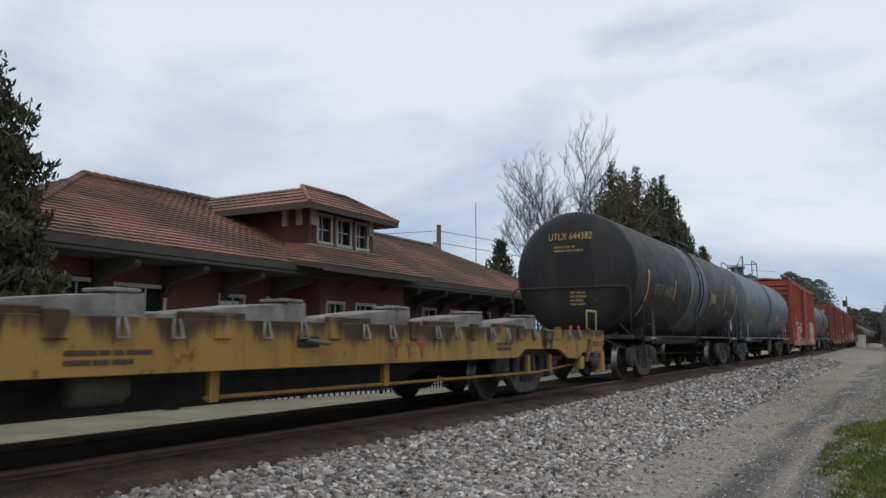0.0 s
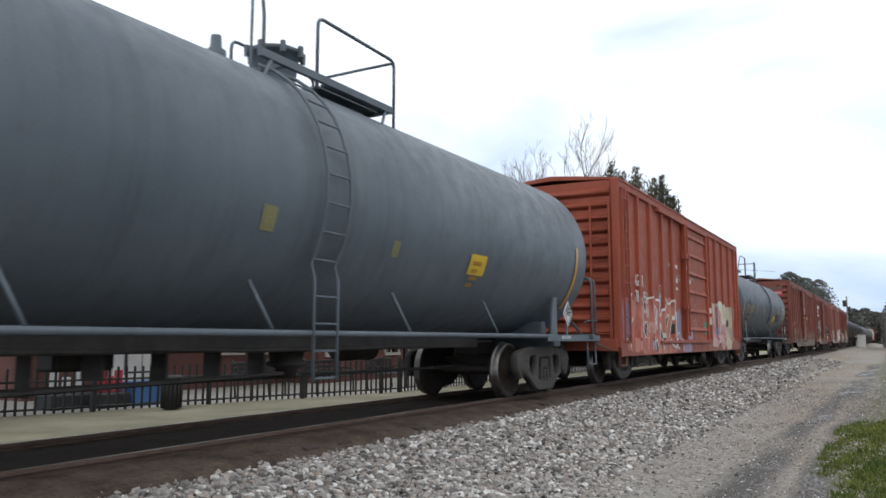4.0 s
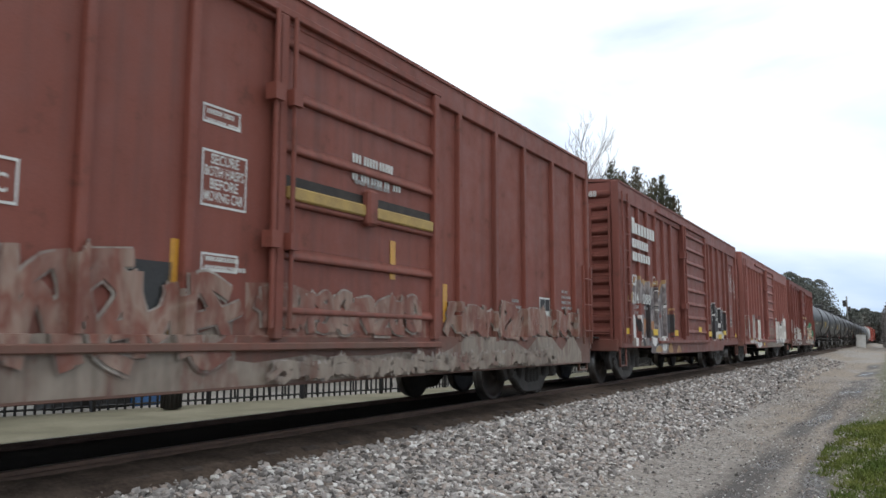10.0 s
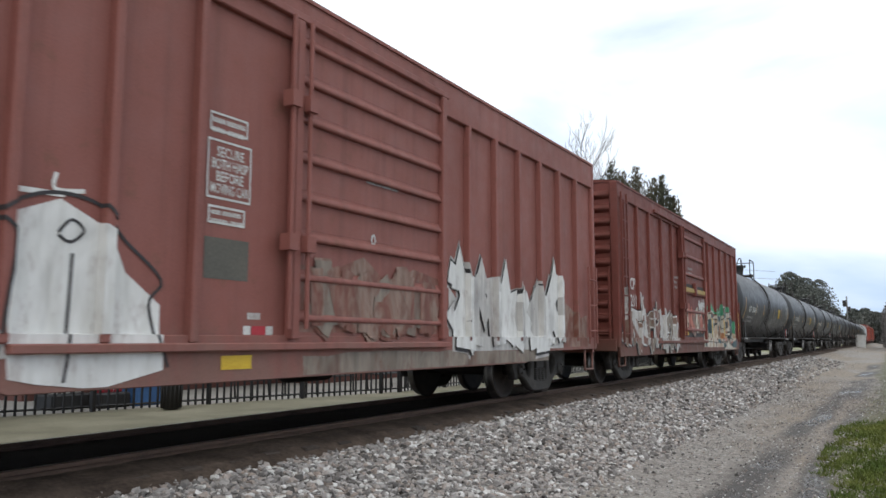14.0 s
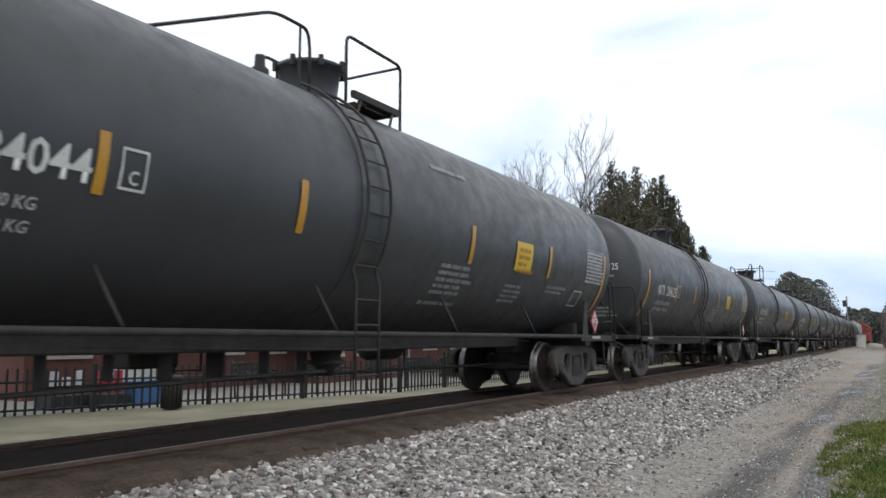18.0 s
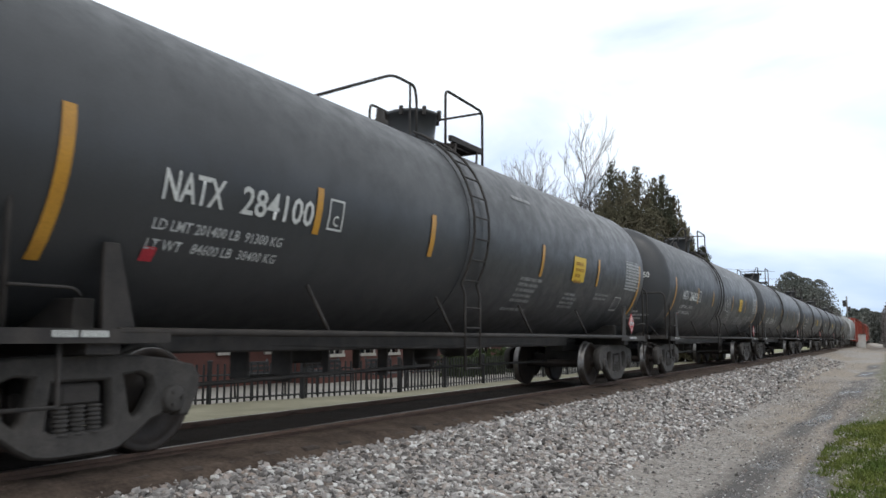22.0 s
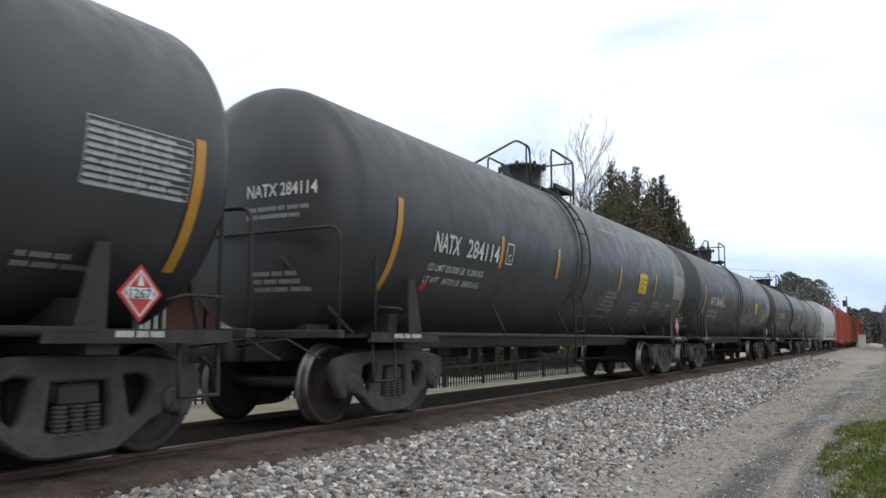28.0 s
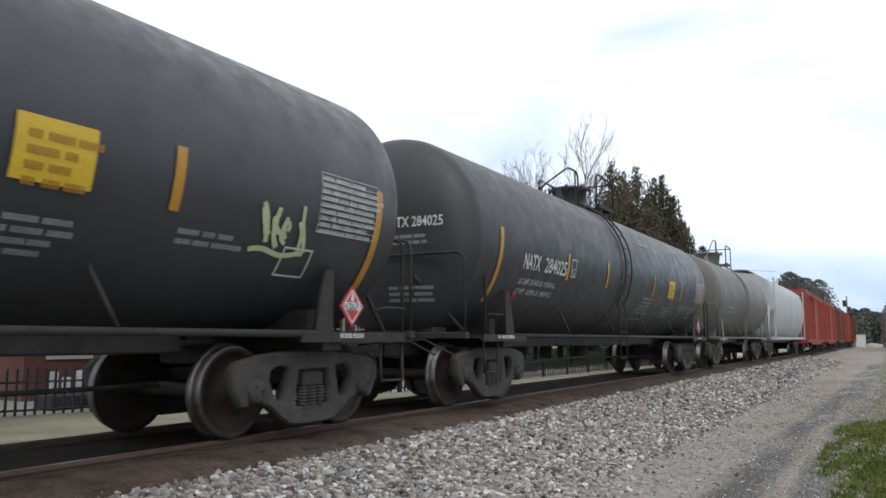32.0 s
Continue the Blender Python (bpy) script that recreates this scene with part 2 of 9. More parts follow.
def stone_material():
    n = Nodes("crushed_grey_stone")
    g = n.t.nodes.new("ShaderNodeNewGeometry")
    col = n.ramp(g.outputs["Random Per Island"], [(0.0, (0.07, 0.063, 0.058)), (0.22, (0.19, 0.173, 0.16)), (0.55, (0.35, 0.325, 0.303)), (0.78, (0.3, 0.24, 0.2)), (0.86, (0.46, 0.44, 0.412)), (1.0, (0.66, 0.64, 0.61))])
    f = n.noise(25, 4, 0.6)
    col = n.mix(0.5, col, n.ramp(f.outputs["Fac"], [(0.3, 0.25), (0.7, 0.75)]), "OVERLAY")
    n.bump(f.outputs["Fac"], 0.4, 0.01)
    return n.done(col, 0.9)


def ground_material():
    """Packed gravel, dirt, wet ruts and thin grass, by place across the line."""
    n = Nodes("gravel_and_dirt")
    x, y, z = n.xyz()
    big = n.noise(0.22, 6, 0.6, n.map((1.6, 0.35, 1)))
    mid = n.noise(1.3, 7, 0.68, n.map((1.5, 0.45, 1)))
    fine = n.noise(30, 5, 0.75)
    peb = n.noise(9, 6, 0.75)
    gravel = n.ramp(fine.outputs["Fac"], [(0.32, (0.08, 0.072, 0.065)), (0.5, (0.25, 0.232, 0.21)), (0.66, (0.43, 0.41, 0.38))])
    grey = n.mix(n.ramp(peb.outputs["Fac"], [(0.35, 0.0), (0.65, 1.0)]), (0.19, 0.168, 0.145), (0.4, 0.365, 0.325))
    tan = n.mix(n.ramp(peb.outputs["Fac"], [(0.35, 0.0), (0.65, 1.0)]), (0.2, 0.162, 0.125), (0.36, 0.305, 0.245))
    dirt = n.mix(n.step(big.outputs["Fac"], 0.44, 0.56), grey, tan)
    dirt = n.mix(0.6, dirt, n.ramp(fine.outputs["Fac"], [(0.3, 0.12), (0.7, 0.88)]), "OVERLAY")
    wob = n.math("MULTIPLY", n.math("SUBTRACT", mid.outputs["Fac"], 0.5), 1.1)
    xw = n.math("ADD", x, wob)
    xg = n.math("ADD", xw, n.math("MULTIPLY", n.math("MAXIMUM", n.math("SUBTRACT", y, 10.0), 0.0), 0.035))
    col = n.mix(n.step(xg, 3.2, 3.9), gravel, dirt)
    sway = n.noise(0.12, 2, 0.5, n.map((0.0, 1.0, 0.0)))
    xr = n.math("ADD", n.math("ADD", x, n.math("MULTIPLY", wob, 0.35)), n.math("MULTIPLY", n.math("SUBTRACT", sway.outputs["Fac"], 0.5), 0.7))
    patchy = n.noise(0.5, 5, 0.65, n.map((1.0, 0.4, 1), (3, 8, 0)))
    wetm = None
    # wheel ruts: offset at the near end, drift along the line, half width, start and end
    for cx, drift, wd, y0, y1 in ((3.68, -0.036, 0.3, 12, 48), (5.06, 0.01, 0.26, 5, 60), (5.72, 0.004, 0.2, 5, 24), (5.4, 0.004, 0.35, 22, 60)):
        d = n.math("ABSOLUTE", n.math("SUBTRACT", n.math("SUBTRACT", xr, n.math("MULTIPLY", n.math("SUBTRACT", y, 10.0), drift)), cx))
        rut = n.math("MULTIPLY", n.math("SUBTRACT", 1.0, n.step(d, wd * 0.35, wd * 1.5)), n.step(patchy.outputs["Fac"], 0.3, 0.5))
        rut = n.math("MULTIPLY", rut, n.math("MULTIPLY", n.step(y, y0, y0 + 3), n.math("SUBTRACT", 1.0, n.step(y, y1 - 8, y1))))
        wetm = rut if wetm is None else n.math("MAXIMUM", wetm, rut)
    col = n.mix(n.math("MULTIPLY", wetm, 0.92), col, (0.055, 0.048, 0.042))
    pool = n.math("MULTIPLY", n.step(wetm, 0.8, 0.95), n.step(patchy.outputs["Fac"], 0.54, 0.6))
    gx = n.math("ADD", x, n.math("MULTIPLY", n.math("SUBTRACT", mid.outputs["Fac"], 0.5), 2.2))
    green = n.math("MULTIPLY", n.step(gx, 5.75, 6.1), n.step(peb.outputs["Fac"], 0.34, 0.5))
    grass = n.mix(n.ramp(peb.outputs["Fac"], [(0.35, 0.0), (0.65, 1.0)]), (0.06, 0.066, 0.028), (0.13, 0.13, 0.06))
    col = n.mix(n.math("MULTIPLY", green, 0.85), col, grass)
    left = n.math("SUBTRACT", 1.0, n.step(x, -3.0, -2.4))
    lawn = n.mix(n.ramp(big.outputs["Fac"], [(0.4, 0.0), (0.6, 1.0)]), (0.2, 0.2, 0.11), (0.27, 0.27, 0.16))
    col = n.mix(left, col, lawn)
    h = n.math("ADD", fine.outputs["Fac"], n.math("MULTIPLY", peb.outputs["Fac"], 1.5))
    n.bump(h, 0.6, 0.04)
    return n.done(col, n.math("SUBTRACT", n.math("SUBTRACT", 0.95, n.math("MULTIPLY", wetm, 0.25)), n.math("MULTIPLY", pool, 0.55)))


m_tile, m_stone, m_ground = tile_material(), stone_material(), ground_material()


# ---- mesh helpers ----
def part(name, bm, material, parent=None, label=""):
    """Links a bmesh, or ready mesh data, as one mesh object under a thing or a part."""
    if isinstance(bm, bpy.types.Mesh):
        me = bm
    else:
        me = bpy.data.meshes.new(name)
        bm.to_mesh(me)
        bm.free()
    if material and not me.materials:
        me.materials.append(material)
    ob = new(name, me)
    ob.parent = parent
    if label:
        ob["label"] = label
    return ob


def thing(name, label, category, group="", kind="", at=None):
    ob = new(name)
    ob.empty_display_size = 0.2
    if at:
        ob.matrix_basis = at
    return tagged(ob, label, category, group, kind)


def box(bm, x0, x1, y0, y1, z0, z1, bevel=0.0):
    r = bmesh.ops.create_cube(bm, size=1.0, matrix=Matrix.Translation(((x0 + x1) / 2, (y0 + y1) / 2, (z0 + z1) / 2)) @ Matrix.Diagonal((x1 - x0, y1 - y0, z1 - z0, 1)))
    if bevel:
        es = list({e for v in r["verts"] for e in v.link_edges})
        bmesh.ops.bevel(bm, geom=es, offset=bevel, segments=1, affect="EDGES")
    return bm


def boxes(*bs, bevel=0.0):
    bm = bmesh.new()
    for b in bs:
        box(bm, *b, bevel=bevel)
    return bm


def rod(bm, a, b, r, seg=8, r2=None):
    a, b = Vector(a), Vector(b)
    d = b - a
    m = Matrix.Translation((a + b) / 2) @ d.to_track_quat("Z", "Y").to_matrix().to_4x4()
    bmesh.ops.create_cone(bm, cap_ends=True, segments=seg, radius1=r, radius2=r if r2 is None else r2, depth=d.length, matrix=m)
    return bm


def tube(points, r, seg=8, bm=None):
    """A bent round bar swept through the points as one skin."""
    bm = bm or bmesh.new()
    pts = [Vector(p) for p in points]
    pts = [p for k, p in enumerate(pts) if k == 0 or (p - pts[k - 1]).length > 1e-5]
    rings, u = [], None
    for k, p in enumerate(pts):
        d0 = (p - pts[k - 1]).normalized() if k else (pts[1] - p).normalized()
        d1 = (pts[k + 1] - p).normalized() if k < len(pts) - 1 else d0
        d = (d0 + d1).normalized() if (d0 + d1).length > 1e-4 else d0
        u = d.orthogonal().normalized() if u is None else (u - d * u.dot(d)).normalized()
        w = d.cross(u)
        wide = r / max(0.6, d.dot(d0))
        rings.append([bm.verts.new(p + (u * math.cos(2 * math.pi * q / seg) + w * math.sin(2 * math.pi * q / seg)) * wide) for q in range(seg)])
    for p, q in zip(rings, rings[1:]):
        for k in range(seg):
            bm.faces.new((p[k], p[(k + 1) % seg], q[(k + 1) % seg], q[k])).smooth = True
    bm.faces.new(rings[0][::-1])
    bm.faces.new(rings[-1])
    return bm


def rounded(points, radius=0.12, steps=4):
    """The points of a path with its corners rounded."""
    pts = [Vector(p) for p in points]
    out = [pts[0]]
    for a, b, c in zip(pts, pts[1:], pts[2:]):
        u, w = (a - b), (c - b)
        k = min(radius, u.length * 0.45, w.length * 0.45)
        p, q = b + u.normalized() * k, b + w.normalized() * k
        for i in range(steps + 1):
            t = i / steps
            out.append((1 - t) ** 2 * p + 2 * t * (1 - t) * b + t * t * q)
    out.append(pts[-1])
    return out


def lathe(profile, seg=32, axis="X", bm=None, smooth=True):
    """Turns (along, radius) pairs round an axis."""
    bm = bm or bmesh.new()
    rings = []
    for u, r in profile:
        ring = []
        for i in range(seg):
            a = 2 * math.pi * i / seg
            c, s = math.cos(a) * r, math.sin(a) * r
            co = (u, c, s) if axis == "X" else (c, u, s) if axis == "Y" else (c, s, u)
            ring.append(bm.verts.new(co))
        rings.append(ring)
    for p, q in zip(rings, rings[1:]):
        for i in range(seg):
            f = bm.faces.new((p[i], p[(i + 1) % seg], q[(i + 1) % seg], q[i]))
            f.smooth = smooth
    for ring in (rings[0], rings[-1]):
        bm.faces.new(ring)
    bmesh.ops.recalc_face_normals(bm, faces=bm.faces[:])
    return bm


DEPS = {}


def from_curve(cu):
    """Mesh data of a curve or text, with no object left behind."""
    ob = bpy.data.objects.new("shape", cu)
    me = bpy.data.meshes.new_from_object(ob)
    bpy.data.objects.remove(ob)
    return me


def plate(loops, depth, bevel=0.0, m=None):
    """A flat plate cut to outlines (the later ones are holes) in (y, z), thick along x."""
    cu = bpy.data.curves.new("plate", "CURVE")
    cu.dimensions, cu.fill_mode, cu.extrude, cu.bevel_depth, cu.bevel_resolution = "2D", "BOTH", depth / 2 - bevel, bevel, 0
    for loop in loops:
        sp = cu.splines.new("POLY")
        sp.points.add(len(loop) - 1)
        for p, (u, v) in zip(sp.points, loop):
            p.co = (u, v, 0, 1)
        sp.use_cyclic_u = True
    me = from_curve(cu)
    me.transform(Matrix(((0, 0, 1, 0), (1, 0, 0, 0), (0, 1, 0, 0), (0, 0, 0, 1))))
    if m:
        me.transform(m)
    return me


def letters(text, height, width=None):
    """Text lying in (y, z) and facing +x, from y = 0; width: its full length."""
    key = (text, height, width)
    if key in DEPS:
        return DEPS[key].copy()
    cu = bpy.data.curves.new("text", "FONT")
    cu.body, cu.size, cu.resolution_u, cu.offset = text, height / 0.7, 2, 0.022 * height
    me = from_curve(cu)
    me.materials.clear()
    xs = [v.co.x for v in me.vertices] or [0, 1]
    k = width / (max(xs) - min(xs)) if width else 1.0
    for v in me.vertices:
        v.co = (0.0, (v.co.x - min(xs)) * k, v.co.y)
    DEPS[key] = me.copy()
    return me


def wrap(me, R, zc, cuts=True):
    """Bends a sheet that lies in (y, z) onto the side of a tank of radius R and axis height zc; z runs along the shell."""
    bm = bmesh.new()
    bm.from_mesh(me)
    if cuts and bm.verts:
        z0, z1 = min(v.co.z for v in bm.verts), max(v.co.z for v in bm.verts)
        k = int((z1 - z0) / 0.09)
        for i in range(1, k + 1):
            bmesh.ops.bisect_plane(bm, geom=bm.verts[:] + bm.edges[:] + bm.faces[:], plane_co=(0, 0, z0 + (z1 - z0) * i / (k + 1)), plane_no=(0, 0, 1))
    for v in bm.verts:
        a = (v.co.z - zc) / R
        r = R + 0.012 + v.co.x
        v.co.x, v.co.z = math.cos(a) * r, zc + math.sin(a) * r
    bm.to_mesh(me)
    bm.free()
    return me


def quads(rects):
    """Flat rectangles (y0, y1, z0, z1) facing +x."""
    me = bpy.data.meshes.new("marks")
    vs, fs = [], []
    for y0, y1, z0, z1 in rects:
        i = len(vs)
        vs += [(0, y0, z0), (0, y1, z0), (0, y1, z1), (0, y0, z1)]
        fs.append((i, i + 1, i + 2, i + 3))
    me.from_pydata(vs, [], fs)
    return me


def word_bars(rng, y, z, lines, width, h=0.06, gap=0.05):
    """Rows of short bars, as of writing too small to read."""
    out = []
    for i in range(lines):
        u, top = y, z - i * (h + gap)
        end = y + width * rng.uniform(0.75, 1.0)
        while u < end:
            w = rng.uniform(0.08, 0.28)
            k = u
            while k < u + w:
                out.append((k, k + h * 0.42, top - h, top))
                k += h * 0.62
            u += w + h * 0.8
    return out


def ribbon(points, width):
    """A flat sprayed stroke through (y, z) points, facing +x."""
    me = bpy.data.meshes.new("stroke")
    vs, fs = [], []
    for i, (y, z) in enumerate(points):
        a, b = points[max(0, i - 1)], points[min(len(points) - 1, i + 1)]
        d = Vector((b[0] - a[0], b[1] - a[1]))
        d = d.normalized() if d.length else Vector((1, 0))
        vs += [(0, y - d.y * width / 2, z + d.x * width / 2), (0, y + d.y * width / 2, z - d.x * width / 2)]
        if i:
            k = 2 * i
            fs.append((k - 2, k - 1, k + 1, k))
    me.from_pydata(vs, [], fs)
    return me


def joined(meshes, shift=(0, 0, 0)):
    bm = bmesh.new()
    for me in meshes:
        bm.from_mesh(me)
    bmesh.ops.translate(bm, verts=bm.verts[:], vec=shift)
    out = bpy.data.meshes.new("marks")
    bm.to_mesh(out)
    bm.free()
    return out


def scrawl(rng, y, z, w, h, strokes, width=0.05):
    """A hand-sprayed scrawl: quick angular letters with a stroke under them."""
    ms = []
    for i in range(strokes):
        y0, dy = y + w * i / strokes, w / strokes
        for k in range(3):
            p = (y0 + rng.uniform(0, 0.5) * dy, z + h * rng.uniform(0.55, 1.0))
            q = (y0 + rng.uniform(0.3, 1.1) * dy, z + h * rng.uniform(0.12, 0.5))
            bow, pts = rng.uniform(-0.35, 0.35) * dy, []
            for j in range(9):
                t = j / 8
                pts.append((p[0] + (q[0] - p[0]) * t + bow * math.sin(t * math.pi), p[1] + (q[1] - p[1]) * t + bow * 0.6 * math.sin(t * math.pi)))
            ms.append(ribbon(pts, width * rng.uniform(0.7, 1.15)))
    ms.append(ribbon([(y + w * j / 8, z + h * (0.08 + 0.04 * math.sin(j))) for j in range(9)], width))
    return joined(ms)


# ---- ground, ballast and track ----
def strip_sheet(name, profile, ys, material, jitter=0.0):
    """A sheet with the heights of profile [(x, z)] across the line, at the steps ys along it."""
    rng = random.Random(3)
    me = bpy.data.meshes.new(name)
    vs, fs, w = [], [], len(profile)
    for y in ys:
        for x, z in profile:
            vs.append((x, y, z + (rng.uniform(-jitter, jitter) if abs(x) < 40 else 0)))
    for j in range(len(ys) - 1):
        for i in range(w - 1):
            a = j * w + i
            fs.append((a, a + 1, a + w + 1, a + w))
    me.from_pydata(vs, [], fs)
    for p in me.polygons:
        p.use_smooth = True
    me.materials.append(material)
    return new(name, me)


far_y = [-2500, -900, -400, -200, -100, -50, -25] + [-15 + 1.5 * i for i in range(70)] + [95, 110, 130, 160, 200, 260, 350, 500, 900, 2500]
cross = [(-2500, -0.5), (-600, -0.5), (-120, -0.5), (-40, -0.5), (-20, -0.48), (-9, -0.46), (-4, -0.45), (-2.7, -0.42), (-2.0, -0.3), (-1.6, -0.22), (0, -0.21), (1.6, -0.22),
         (2.0, -0.27), (2.5, -0.38), (3.0, -0.5), (3.6, -0.57), (4.2, -0.6), (5.0, -0.6), (6.0, -0.59), (7.0, -0.57), (9, -0.57), (14, -0.55), (30, -0.5), (80, -0.5), (400, -0.5), (2500, -0.5)]
tagged(strip_sheet("ground", cross, far_y, m_ground, 0.012), "grey gravel and dirt ground beside the railway track", "ground", kind="structure")

RAIL = [(-0.075, -0.17), (0.075, -0.17), (0.075, -0.158), (0.012, -0.14), (0.01, -0.045), (0.037, -0.036), (0.037, -0.006), (0.025, 0.0), (-0.025, 0.0), (-0.037, -0.006), (-0.037, -0.036), (-0.01, -0.045), (-0.012, -0.14), (-0.075, -0.158)]
track = thing("railway_track", "rusty steel rails on dark wooden ties in ballast", "railway track", kind="structure")
for sx in (0.755, -0.755):
    me = bpy.data.meshes.new("rail")
    vs = [(x + sx, y, z) for y in (-340.0, 520.0) for x, z in RAIL]
    k = len(RAIL)
    me.from_pydata(vs, [], [(i, (i + 1) % k, k + (i + 1) % k, k + i) for i in range(k)] + [tuple(range(k - 1, -1, -1)), tuple(range(k, 2 * k))])
    me.materials.append(m_rail_side)
    me.materials.append(m_rail_top)
    me.polygons[7].material_index = 1
    part("rail", me, None, track, "rusty steel rail with a worn shiny head")

# dark soil and fines caked along the near rail
me = bpy.data.meshes.new("fouled_ballast")
rng = random.Random(8)
vs, fs = [], []
ys = [-20 + 0.22 * i for i in range(520)]
for y in ys:
    for x, z in ((-1.75, -0.2), (-1.35, -0.12), (-0.95, -0.07), (-0.55, -0.07), (0.0, -0.075), (0.55, -0.07), (0.9, -0.075), (1.22, -0.115), (1.48, -0.21)):
        vs.append((x + rng.uniform(-0.04, 0.04), y, z + rng.uniform(-0.01, 0.01)))
for j in range(len(ys) - 1):
    for i in range(8):
        a = j * 9 + i
        fs.append((a, a + 1, a + 10, a + 9))
me.from_pydata(vs, [], fs)
nf = Nodes("oily_brown_fines")
fx, fy, fz = nf.xyz()
f1, f2 = nf.noise(2.5, 5), nf.noise(22, 4, 0.65)
# near-black between the rails: the train's shade put into the colour
under_shade = nf.math("SUBTRACT", 1.0, nf.step(nf.math("ABSOLUTE", fx), 0.62, 0.8))
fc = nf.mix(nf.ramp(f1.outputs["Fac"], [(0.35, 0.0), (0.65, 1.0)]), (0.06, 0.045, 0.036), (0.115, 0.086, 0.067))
fc = nf.mix(nf.math("MULTIPLY", under_shade, 0.85), fc, (0.016, 0.013, 0.011))
fc = nf.mix(0.5, fc, nf.ramp(f2.outputs["Fac"], [(0.3, 0.2), (0.7, 0.8)]), "OVERLAY")
nf.bump(f2.outputs["Fac"], 0.7, 0.03)
nf.b.inputs["Specular IOR Level"].default_value = 0.08
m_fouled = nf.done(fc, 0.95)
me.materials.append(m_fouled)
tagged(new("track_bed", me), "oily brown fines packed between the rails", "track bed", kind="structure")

tie_mesh = bpy.data.meshes.new("tie")
box(bm := bmesh.new(), -1.3, 1.3, -0.11, 0.11, -0.3, -0.125, 0.012)
bm.to_mesh(tie_mesh)
bm.free()
tie_mesh.materials.append(m_tie)
rng = random.Random(5)
for i in range(150):
    ob = part("tie", tie_mesh, None, track)
    ob.location, ob.rotation_euler = (rng.uniform(-0.05, 0.05), -4 + 0.52 * i, rng.uniform(-0.012, 0.012)), (0, 0, rng.uniform(-0.02, 0.02))
plate_mesh = bpy.data.meshes.new("tie_plate")
box(bm := bmesh.new(), -0.16, 0.16, -0.09, 0.09, -0.175, -0.15)
for sx, sy in ((-0.1, -0.05), (0.1, 0.05), (0.1, -0.05)):
    box(bm, sx - 0.016, sx + 0.016, sy - 0.016, sy + 0.016, -0.15, -0.125)
bm.to_mesh(plate_mesh)
bm.free()
plate_mesh.materials.append(m_rail_side)
for i in range(60):
    part("tie_plate", plate_mesh, None, track).location = (0.755, -4 + 0.52 * i, 0.035)

# one broken-stone layer: angular stones, denser and larger close by
BASE = np.array([(0, 0, 1.0), (0.894, 0, 0.447), (0.276, 0.851, 0.447), (-0.724, 0.526, 0.447), (-0.724, -0.526, 0.447), (0.276, -0.851, 0.447),
                 (0.724, 0.526, -0.447), (-0.276, 0.851, -0.447), (-0.894, 0, -0.447), (-0.276, -0.851, -0.447), (0.724, -0.526, -0.447), (0, 0, -1.0)])
TRI = np.array([(0, 1, 2), (0, 2, 3), (0, 3, 4), (0, 4, 5), (0, 5, 1), (1, 6, 2), (2, 7, 3), (3, 8, 4), (4, 9, 5), (5, 10, 1),
                (6, 7, 2), (7, 8, 3), (8, 9, 4), (9, 10, 5), (10, 6, 1), (11, 7, 6), (11, 8, 7), (11, 9, 8), (11, 10, 9), (11, 6, 10)])


def stones(name, xs, ys, zs, sizes, material, seed):
    g = np.random.default_rng(seed)
    k = len(xs)
    shape = BASE[None] * g.uniform(0.38, 1.3, (k, 12, 1))
    shape *= np.stack([g.uniform(0.7, 1.35, k), g.uniform(0.7, 1.35, k), g.uniform(0.5, 0.95, k)], -1)[:, None]
    a, b = g.uniform(0, 6.28, k), g.uniform(-0.7, 0.7, k)
    ca, sa, cb, sb = np.cos(a), np.sin(a), np.cos(b), np.sin(b)
    x, y, z = shape[..., 0], shape[..., 1], shape[..., 2]
    y, z = y * cb[:, None] - z * sb[:, None], y * sb[:, None] + z * cb[:, None]
    x, y = x * ca[:, None] - y * sa[:, None], x * sa[:, None] + y * ca[:, None]
    v = np.stack([x, y, z], -1) * sizes[:, None, None] + np.stack([xs, ys, zs], -1)[:, None]
    f = (TRI[None] + (np.arange(k) * 12)[:, None, None]).reshape(-1, 3)
    me = bpy.data.meshes.new(name)
    me.vertices.add(k * 12)
    me.vertices.foreach_set("co", v.ravel())
    me.loops.add(f.size)
    me.loops.foreach_set("vertex_index", f.ravel().astype(np.int32))
    me.polygons.add(len(f))
    me.polygons.foreach_set("loop_start", np.arange(0, f.size, 3, dtype=np.int32))
    me.polygons.foreach_set("use_smooth", np.zeros(len(f), dtype=bool))
    me.update(calc_edges=True)
    me.materials.append(material)
    return new(name, me)


def bed_height(x):
    return np.interp(x, [p[0] for p in cross], [p[1] for p in cross])


g = np.random.default_rng(21)
X, Y, S = [], [], []
for y0, y1, per, size in ((-9.0, 1.2, 330, 0.05), (1.2, 5.0, 1150, 0.036), (5.0, 9.0, 1100, 0.036), (9.0, 16.0, 720, 0.039), (16.0, 30.0, 330, 0.046), (30.0, 60.0, 110, 0.06)):
    k = int((y1 - y0) * per * 2.2)
    x = 1.22 + g.power(0.95, k) * 2.5
    X.append(x)
    Y.append(g.uniform(y0, y1, k))
    S.append(g.uniform(0.65, 1.3, k) * size)
    k = int((y1 - y0) * per * 0.25)
    x = 3.4 + np.abs(g.normal(0, 0.6, k))
    X.append(x)
    Y.append(g.uniform(y0, y1, k))
    S.append(g.uniform(0.5, 1.0, k) * size * 0.85)
k = 26000
X.append(g.uniform(3.0, 6.6, k))
Y.append(3.0 + 32.0 * g.power(0.9, k))
S.append(g.uniform(0.005, 0.0168, k))
